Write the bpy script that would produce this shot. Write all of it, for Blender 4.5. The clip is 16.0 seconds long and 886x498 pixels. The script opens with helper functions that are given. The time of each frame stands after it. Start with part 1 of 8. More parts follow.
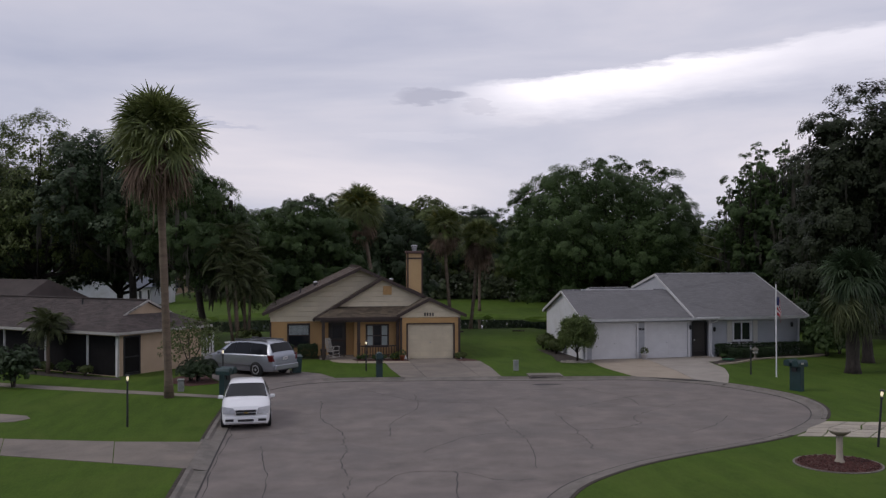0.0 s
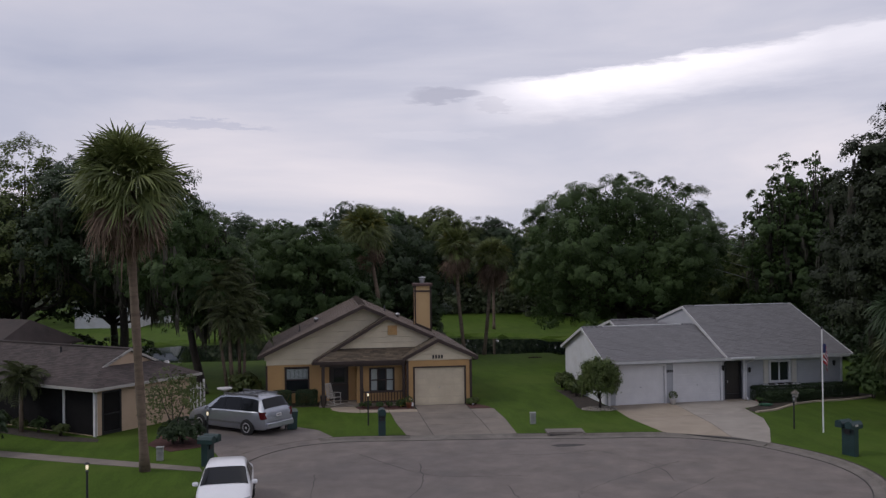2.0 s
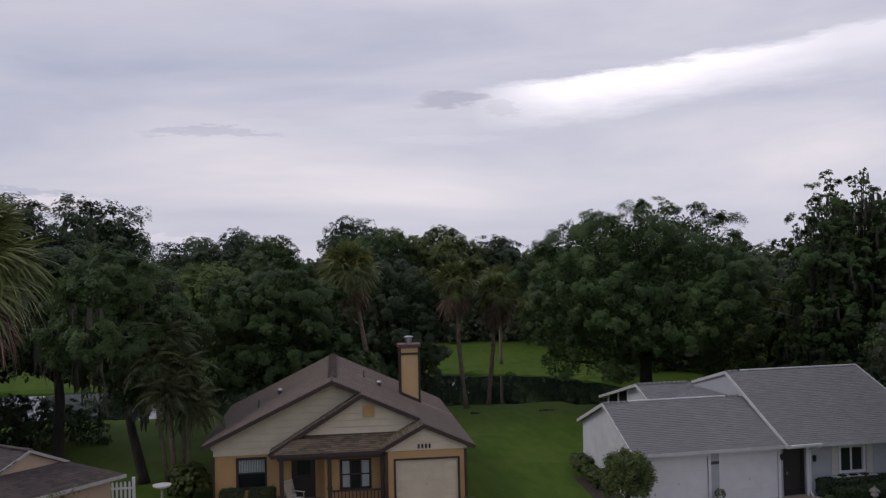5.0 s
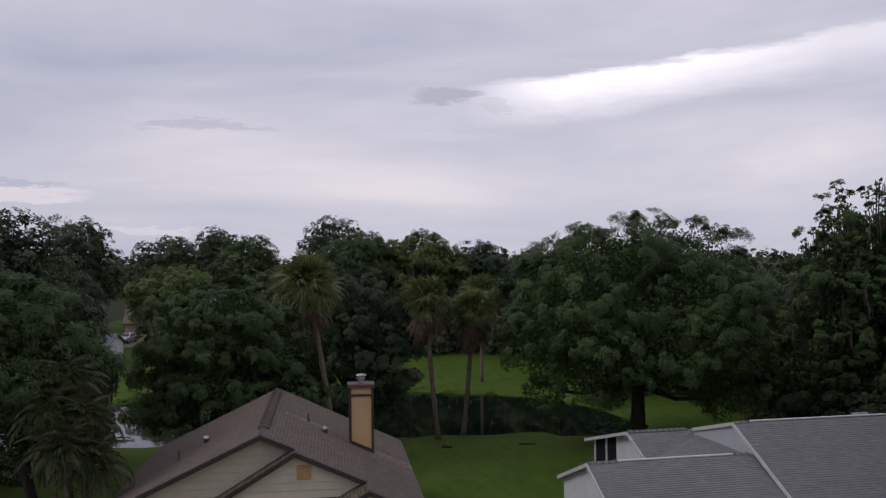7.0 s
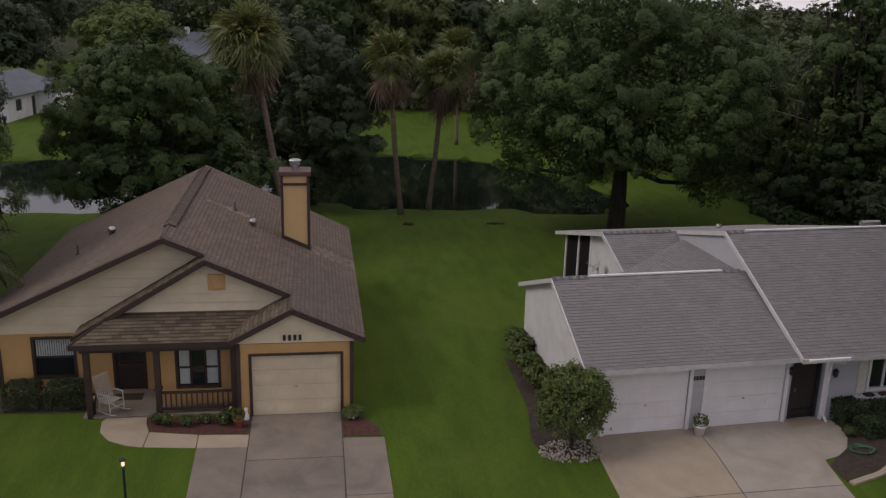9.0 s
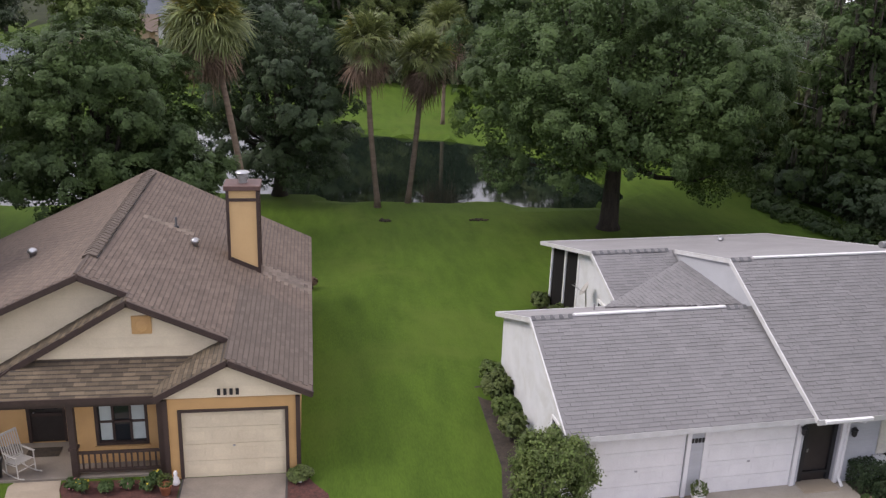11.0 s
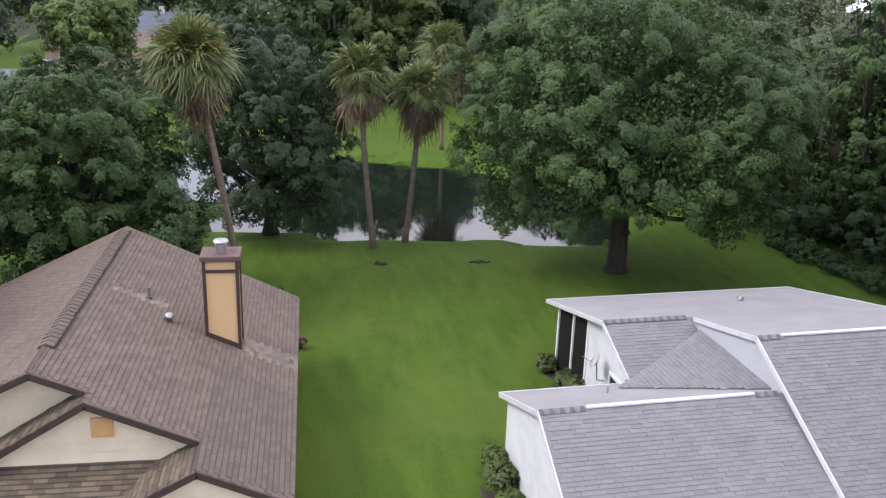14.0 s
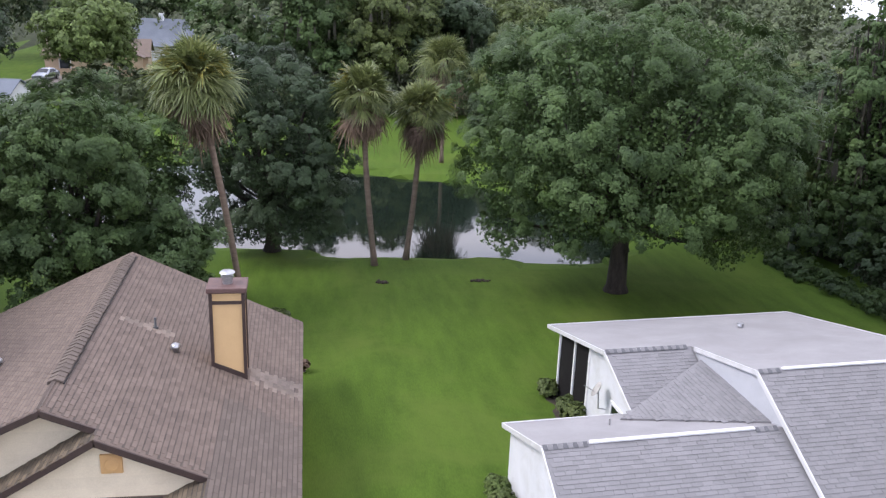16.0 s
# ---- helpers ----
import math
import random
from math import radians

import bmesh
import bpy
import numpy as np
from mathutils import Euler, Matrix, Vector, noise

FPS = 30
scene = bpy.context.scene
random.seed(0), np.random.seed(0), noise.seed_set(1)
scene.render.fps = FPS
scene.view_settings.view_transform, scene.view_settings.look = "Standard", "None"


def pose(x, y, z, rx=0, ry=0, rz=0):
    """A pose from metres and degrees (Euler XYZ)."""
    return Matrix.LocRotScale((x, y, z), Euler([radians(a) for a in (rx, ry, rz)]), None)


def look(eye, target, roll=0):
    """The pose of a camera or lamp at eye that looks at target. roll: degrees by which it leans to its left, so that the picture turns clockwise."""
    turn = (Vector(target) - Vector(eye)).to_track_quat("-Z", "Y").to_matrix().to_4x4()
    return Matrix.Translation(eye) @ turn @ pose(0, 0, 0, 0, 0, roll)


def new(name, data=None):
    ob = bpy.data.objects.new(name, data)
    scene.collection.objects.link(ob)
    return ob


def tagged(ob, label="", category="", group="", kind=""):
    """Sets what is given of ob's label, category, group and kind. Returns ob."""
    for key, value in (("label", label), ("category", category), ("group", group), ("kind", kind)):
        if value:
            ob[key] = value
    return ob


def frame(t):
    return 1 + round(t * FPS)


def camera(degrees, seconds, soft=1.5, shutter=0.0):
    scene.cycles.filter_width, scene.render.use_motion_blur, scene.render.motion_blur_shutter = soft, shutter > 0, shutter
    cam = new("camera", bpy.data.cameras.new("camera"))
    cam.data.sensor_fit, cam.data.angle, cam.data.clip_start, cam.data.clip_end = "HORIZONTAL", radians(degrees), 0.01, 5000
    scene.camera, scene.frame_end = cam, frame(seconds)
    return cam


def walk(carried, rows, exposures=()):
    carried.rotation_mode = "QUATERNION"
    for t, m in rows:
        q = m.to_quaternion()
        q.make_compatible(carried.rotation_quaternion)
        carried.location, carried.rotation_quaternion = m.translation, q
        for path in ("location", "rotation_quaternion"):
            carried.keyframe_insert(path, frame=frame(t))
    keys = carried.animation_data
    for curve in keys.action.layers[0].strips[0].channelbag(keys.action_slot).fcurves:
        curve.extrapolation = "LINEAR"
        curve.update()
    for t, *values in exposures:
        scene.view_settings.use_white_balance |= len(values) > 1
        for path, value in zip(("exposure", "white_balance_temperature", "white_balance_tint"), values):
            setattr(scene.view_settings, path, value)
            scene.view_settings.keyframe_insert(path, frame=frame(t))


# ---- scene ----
cam = camera(53.0, 16.0, soft=1.35)
PATH = [
    (0, (0.898, 1.046, 5.993), (1.196, 3.024, 6.015), -0.1),
    (0.5, (1.069, 1.87, 6.442), (1.365, 3.848, 6.463), 0.3),
    (1, (1.274, 2.821, 6.989), (1.567, 4.8, 7.009), -0.2),
    (1.5, (1.54, 3.909, 7.52), (1.823, 5.889, 7.542), -0.7),
    (2, (1.875, 5.126, 8.084), (2.139, 7.108, 8.104), -0.7),
    (2.5, (2.173, 6.455, 8.618), (2.423, 8.439, 8.637), -0.7),
    (3, (2.367, 7.832, 9.112), (2.608, 9.817, 9.133), -1.0),
    (3.5, (2.674, 9.42, 9.539), (2.912, 11.405, 9.564), -1.0),
    (4, (3.149, 11.029, 9.908), (3.384, 13.015, 9.94), -1.2),
    (6.5, (5.942, 19.489, 11.803), (6.195, 21.472, 11.824), -1.1),
    (7, (6.498, 21.074, 11.998), (6.756, 23.057, 12.019), -0.6),
    (7.5, (7.053, 22.614, 12.177), (7.317, 24.596, 12.2), -0.1),
    (8, (7.521, 24.239, 12.336), (7.796, 26.218, 12.258), 0.5),
    (8.5, (8.098, 25.889, 12.526), (8.379, 27.845, 12.219), 0.9),
    (9, (8.691, 27.313, 12.869), (8.972, 29.217, 12.324), 1.5),
    (11.5, (10.363, 32.252, 14.028), (10.655, 34.128, 13.401), 2.0),
    (12, (10.514, 32.953, 14.216), (10.804, 34.831, 13.592), 1.9),
    (12.5, (10.581, 33.558, 14.389), (10.872, 35.437, 13.769), 1.9),
    (13, (10.613, 34.023, 14.59), (10.903, 35.903, 13.972), 1.7),
    (13.5, (10.649, 34.361, 14.807), (10.938, 36.241, 14.19), 1.6),
    (14, (10.639, 34.561, 15.022), (10.93, 36.442, 14.407), 1.8),
    (14.5, (10.576, 34.692, 15.241), (10.866, 36.573, 14.626), 1.7),
    (15, (10.544, 34.726, 15.47), (10.835, 36.607, 14.856), 1.6),
    (15.5, (10.461, 34.678, 15.73), (10.756, 36.559, 15.117), 1.8),
    (16, (10.385, 34.602, 15.973), (10.683, 36.483, 15.363), 2.1),
]
EXPOSURES = [(0.0, 0.04, 6500, 14), (4.0, 0.02, 6500, 14), (7.5, -0.06, 6500, 15), (8.5, -0.10, 6650, 16), (9.0, 0.28, 7350, 18), (11.5, 1.60, 6750, 15), (13.0, 1.80, 6550, 15), (16.0, 2.02, 6300, 15)]
walk(cam, [(t, look(eye, target, roll)) for t, eye, target, roll in PATH], EXPOSURES)

# ---- sky: a high overcast with a brighter gap, over a hazy clear sky ----
SUN_ELEVATION, SUN_BEARING = 46.0, -95.0
world = bpy.data.worlds.new("overcast_sky")
scene.world = world
world.use_nodes = True


def node(nt, kind, **kw):
    n = nt.nodes.new(kind)
    for k, v in kw.items():
        if k in n.inputs:
            n.inputs[k].default_value = v
    return n


def sky_nodes(nt):
    nt.nodes.clear()
    L = nt.links.new
    out = nt.nodes.new("ShaderNodeOutputWorld")
    clear = nt.nodes.new("ShaderNodeTexSky")
    clear.sky_type = "NISHITA"
    clear.sun_disc = False
    clear.sun_elevation, clear.sun_rotation = radians(SUN_ELEVATION), radians(SUN_BEARING)
    bg_clear = node(nt, "ShaderNodeBackground", Strength=0.08)
    L(clear.outputs["Color"], bg_clear.inputs["Color"])
    co = nt.nodes.new("ShaderNodeTexCoord")
    # stretched layers of cloud
    mp = nt.nodes.new("ShaderNodeMapping")
    mp.inputs["Rotation"].default_value = (0, radians(7), radians(10))
    mp.inputs["Scale"].default_value = (1.1, 1.1, 6.0)
    L(co.outputs["Generated"], mp.inputs["Vector"])
    n1 = node(nt, "ShaderNodeTexNoise", Scale=1.6, Detail=6.0, Roughness=0.52, Distortion=0.35)
    L(mp.outputs["Vector"], n1.inputs["Vector"])
    ramp = nt.nodes.new("ShaderNodeValToRGB")
    e = ramp.color_ramp.elements
    e[0].position, e[0].color = 0.30, (0.43, 0.46, 0.58, 1)
    e[1].position, e[1].color = 0.72, (0.82, 0.78, 0.82, 1)
    m = ramp.color_ramp.elements.new(0.5)
    m.color = (0.60, 0.61, 0.70, 1)
    L(n1.outputs["Fac"], ramp.inputs["Fac"])
    # the bright gap: a tilted streak
    sep = nt.nodes.new("ShaderNodeSeparateXYZ")
    L(co.outputs["Generated"], sep.inputs["Vector"])

    def mth(op, a, b=None, clamp=False):
        n = nt.nodes.new("ShaderNodeMath")
        n.operation, n.use_clamp = op, clamp
        for i, v in enumerate((a, b)):
            if v is None:
                continue
            if isinstance(v, (int, float)):
                n.inputs[i].default_value = v
            else:
                L(v, n.inputs[i])
        return n.outputs[0]
    az = mth("ARCTAN2", sep.outputs["X"], sep.outputs["Y"])
    el = mth("ARCSINE", sep.outputs["Z"])
    wob = node(nt, "ShaderNodeTexNoise", Scale=5.0, Detail=5.0, Roughness=0.6)
    L(mp.outputs["Vector"], wob.inputs["Vector"])
    wv = mth("MULTIPLY", mth("SUBTRACT", wob.outputs["Fac"], 0.5), 0.06)
    # the upper edge of the gap is sharp and rises to the east; below it the light fades slowly
    fine = node(nt, "ShaderNodeTexNoise", Scale=16.0, Detail=6.0, Roughness=0.62)
    L(mp.outputs["Vector"], fine.inputs["Vector"])
    fray = mth("MULTIPLY", mth("SUBTRACT", fine.outputs["Fac"], 0.5), 0.022)
    line = mth("ADD", mth("MULTIPLY", mth("SUBTRACT", az, 0.175), 0.088), 0.197)
    under = mth("ADD", mth("SUBTRACT", line, el), mth("ADD", fray, mth("MULTIPLY", wv, 0.25)))
    lit = mth("MULTIPLY", under, 120.0, True)
    fade = mth("SUBTRACT", 1.0, mth("MULTIPLY", mth("SUBTRACT", under, 0.014), 24.0, True), True)
    reach = mth("MULTIPLY", mth("SUBTRACT", az, 0.155), 9.0, True)
    weak = mth("SUBTRACT", 1.0, mth("MULTIPLY", mth("MULTIPLY", mth("SUBTRACT", az, 0.35), 5.0, True), 0.62))
    streak_f = mth("MULTIPLY", mth("MULTIPLY", mth("MULTIPLY", lit, fade), mth("MULTIPLY", reach, weak)), 0.97, True)
    mix = nt.nodes.new("ShaderNodeMix")
    mix.data_type = "RGBA"
    L(streak_f, mix.inputs["Factor"])
    L(ramp.outputs["Color"], mix.inputs["A"])
    mix.inputs["B"].default_value = (1.28, 1.24, 1.28, 1)
    # greyer towards the west, and a few small clouds
    west = mth("MULTIPLY", mth("SUBTRACT", 0.12, az), 0.75, True)
    mixw = nt.nodes.new("ShaderNodeMix")
    mixw.data_type = "RGBA"
    L(west, mixw.inputs["Factor"])
    L(mix.outputs["Result"], mixw.inputs["A"])
    mixw.inputs["B"].default_value = (0.36, 0.40, 0.52, 1)
    last = mixw
    for c_az, c_el, wide, high, amount, tone in ((0.134, 0.181, 0.048, 0.012, 0.62, (0.40, 0.41, 0.50)), (0.190, 0.169, 0.022, 0.005, 0.25, (0.46, 0.46, 0.54)), (-0.13, 0.146, 0.085, 0.006, 0.40, (0.38, 0.41, 0.54)), (-0.34, 0.072, 0.10, 0.010, 0.55, (0.86, 0.80, 0.84)), (-0.33, 0.084, 0.07, 0.004, 0.5, (0.40, 0.44, 0.56)), (-0.20, 0.034, 0.08, 0.003, 0.45, (0.80, 0.76, 0.82)), (0.12, 0.135, 0.09, 0.006, 0.10, (0.88, 0.86, 0.92))):
        da = mth("DIVIDE", mth("ADD", mth("SUBTRACT", az, c_az), mth("MULTIPLY", wv, 0.9)), wide)
        de = mth("DIVIDE", mth("ADD", mth("SUBTRACT", el, c_el), mth("MULTIPLY", fray, 2.0)), high)
        rr = mth("ADD", mth("MULTIPLY", da, da), mth("MULTIPLY", de, de))
        spot = mth("MULTIPLY", mth("MULTIPLY", mth("SUBTRACT", 1.0, rr, True), 1.8, True), amount)
        puff = nt.nodes.new("ShaderNodeMix")
        puff.data_type = "RGBA"
        L(spot, puff.inputs["Factor"])
        L(last.outputs["Result"], puff.inputs["A"])
        puff.inputs["B"].default_value = (*tone, 1)
        last = puff
    mix = last
    bg_cloud = node(nt, "ShaderNodeBackground", Strength=1.0)
    L(mix.outputs["Result"], bg_cloud.inputs["Color"])
    sh = node(nt, "ShaderNodeMixShader", Fac=0.94)
    L(bg_clear.outputs[0], sh.inputs[1])
    L(bg_cloud.outputs[0], sh.inputs[2])
    L(sh.outputs[0], out.inputs["Surface"])


sky_nodes(world.node_tree)

sun = new("sun", bpy.data.lights.new("sun", "SUN"))
sun.data.energy, sun.data.angle, sun.data.color = 0.9, radians(25), (1.0, 0.96, 0.9)
sun.matrix_world = look((30 * math.sin(radians(SUN_BEARING)), 30 * math.cos(radians(SUN_BEARING)), 30 * math.tan(radians(SUN_ELEVATION))), (0, 0, 0))
# ---- materials ----
def material(name, base, rough=0.7, dark=None, scale=4.0, fine=60.0, amount=0.5, bump=0.2, metal=0.0, spec=0.5, vary=0.0, stain=None, stain_scale=0.4, translucent=0.0, island=0.0, stretch=(1, 1, 1)):
    """A surface with colour variation at two scales, fine relief, optional stains, and a shift from object to object or island to island."""
    mat = bpy.data.materials.new(name)
    mat.use_nodes = True
    nt = mat.node_tree
    nt.nodes.clear()
    L = nt.links.new
    out = nt.nodes.new("ShaderNodeOutputMaterial")
    p = nt.nodes.new("ShaderNodeBsdfPrincipled")
    p.inputs["Roughness"].default_value = rough
    p.inputs["Metallic"].default_value = metal
    p.inputs["Specular IOR Level"].default_value = spec
    co = nt.nodes.new("ShaderNodeTexCoord")
    mp = nt.nodes.new("ShaderNodeMapping")
    mp.inputs["Scale"].default_value = stretch
    L(co.outputs["Object"], mp.inputs["Vector"])
    big = node(nt, "ShaderNodeTexNoise", Scale=scale, Detail=4.0, Roughness=0.6)
    small = node(nt, "ShaderNodeTexNoise", Scale=fine, Detail=3.0, Roughness=0.65)
    L(mp.outputs["Vector"], big.inputs["Vector"])
    L(mp.outputs["Vector"], small.inputs["Vector"])
    dark = dark or tuple(c * 0.6 for c in base)
    both = nt.nodes.new("ShaderNodeMath")
    both.operation = "MULTIPLY_ADD"
    L(big.outputs["Fac"], both.inputs[0])
    both.inputs[1].default_value = 0.55
    half = nt.nodes.new("ShaderNodeMath")
    half.operation = "MULTIPLY"
    L(small.outputs["Fac"], half.inputs[0])
    half.inputs[1].default_value = 0.45
    L(half.outputs[0], both.inputs[2])
    ramp = nt.nodes.new("ShaderNodeValToRGB")
    mid = tuple((a + b) / 2 for a, b in zip(base, dark))
    lo = tuple(m + (d - m) * amount * 2 for m, d in zip(mid, dark))
    e = ramp.color_ramp.elements
    e[0].position, e[0].color = 0.34, (*[max(0.0, c) for c in lo], 1)
    e[1].position, e[1].color = 0.62, (*base, 1)
    L(both.outputs[0], ramp.inputs["Fac"])
    col = ramp.outputs["Color"]

    def blend(fac, a, b, kind="MIX"):
        m = nt.nodes.new("ShaderNodeMix")
        m.data_type, m.blend_type = "RGBA", kind
        if isinstance(fac, (int, float)):
            m.inputs["Factor"].default_value = fac
        else:
            L(fac, m.inputs["Factor"])
        L(a, m.inputs["A"])
        if isinstance(b, tuple):
            m.inputs["B"].default_value = (*b, 1)
        else:
            L(b, m.inputs["B"])
        return m.outputs["Result"]
    if stain:
        sn = node(nt, "ShaderNodeTexNoise", Scale=stain_scale, Detail=6.0, Roughness=0.65, Distortion=0.6)
        L(co.outputs["Object"], sn.inputs["Vector"])
        sr = nt.nodes.new("ShaderNodeMapRange")
        sr.inputs["From Min"].default_value, sr.inputs["From Max"].default_value = 0.48, 0.72
        L(sn.outputs["Fac"], sr.inputs["Value"])
        col = blend(sr.outputs["Result"], col, stain)
    if vary or island:
        src = nt.nodes.new("ShaderNodeObjectInfo" if vary else "ShaderNodeNewGeometry")
        rnd = src.outputs["Random"] if vary else src.outputs["Random Per Island"]
        hsv = nt.nodes.new("ShaderNodeHueSaturation")
        k = vary or island
        mr = nt.nodes.new("ShaderNodeMapRange")
        mr.inputs["To Min"].default_value, mr.inputs["To Max"].default_value = 1 - k, 1 + k
        L(rnd, mr.inputs["Value"])
        L(mr.outputs["Result"], hsv.inputs["Value"])
        L(col, hsv.inputs["Color"])
        col = hsv.outputs["Color"]
    L(col, p.inputs["Base Color"])
    if bump:
        bp = node(nt, "ShaderNodeBump", Strength=bump, Distance=0.02)
        L(both.outputs[0], bp.inputs["Height"])
        L(bp.outputs["Normal"], p.inputs["Normal"])
    if translucent:
        tr = nt.nodes.new("ShaderNodeBsdfTranslucent")
        L(col, tr.inputs["Color"])
        sh = node(nt, "ShaderNodeMixShader", Fac=translucent)
        L(p.outputs[0], sh.inputs[1])
        L(tr.outputs[0], sh.inputs[2])
        L(sh.outputs[0], out.inputs["Surface"])
    else:
        L(p.outputs[0], out.inputs["Surface"])
    return mat


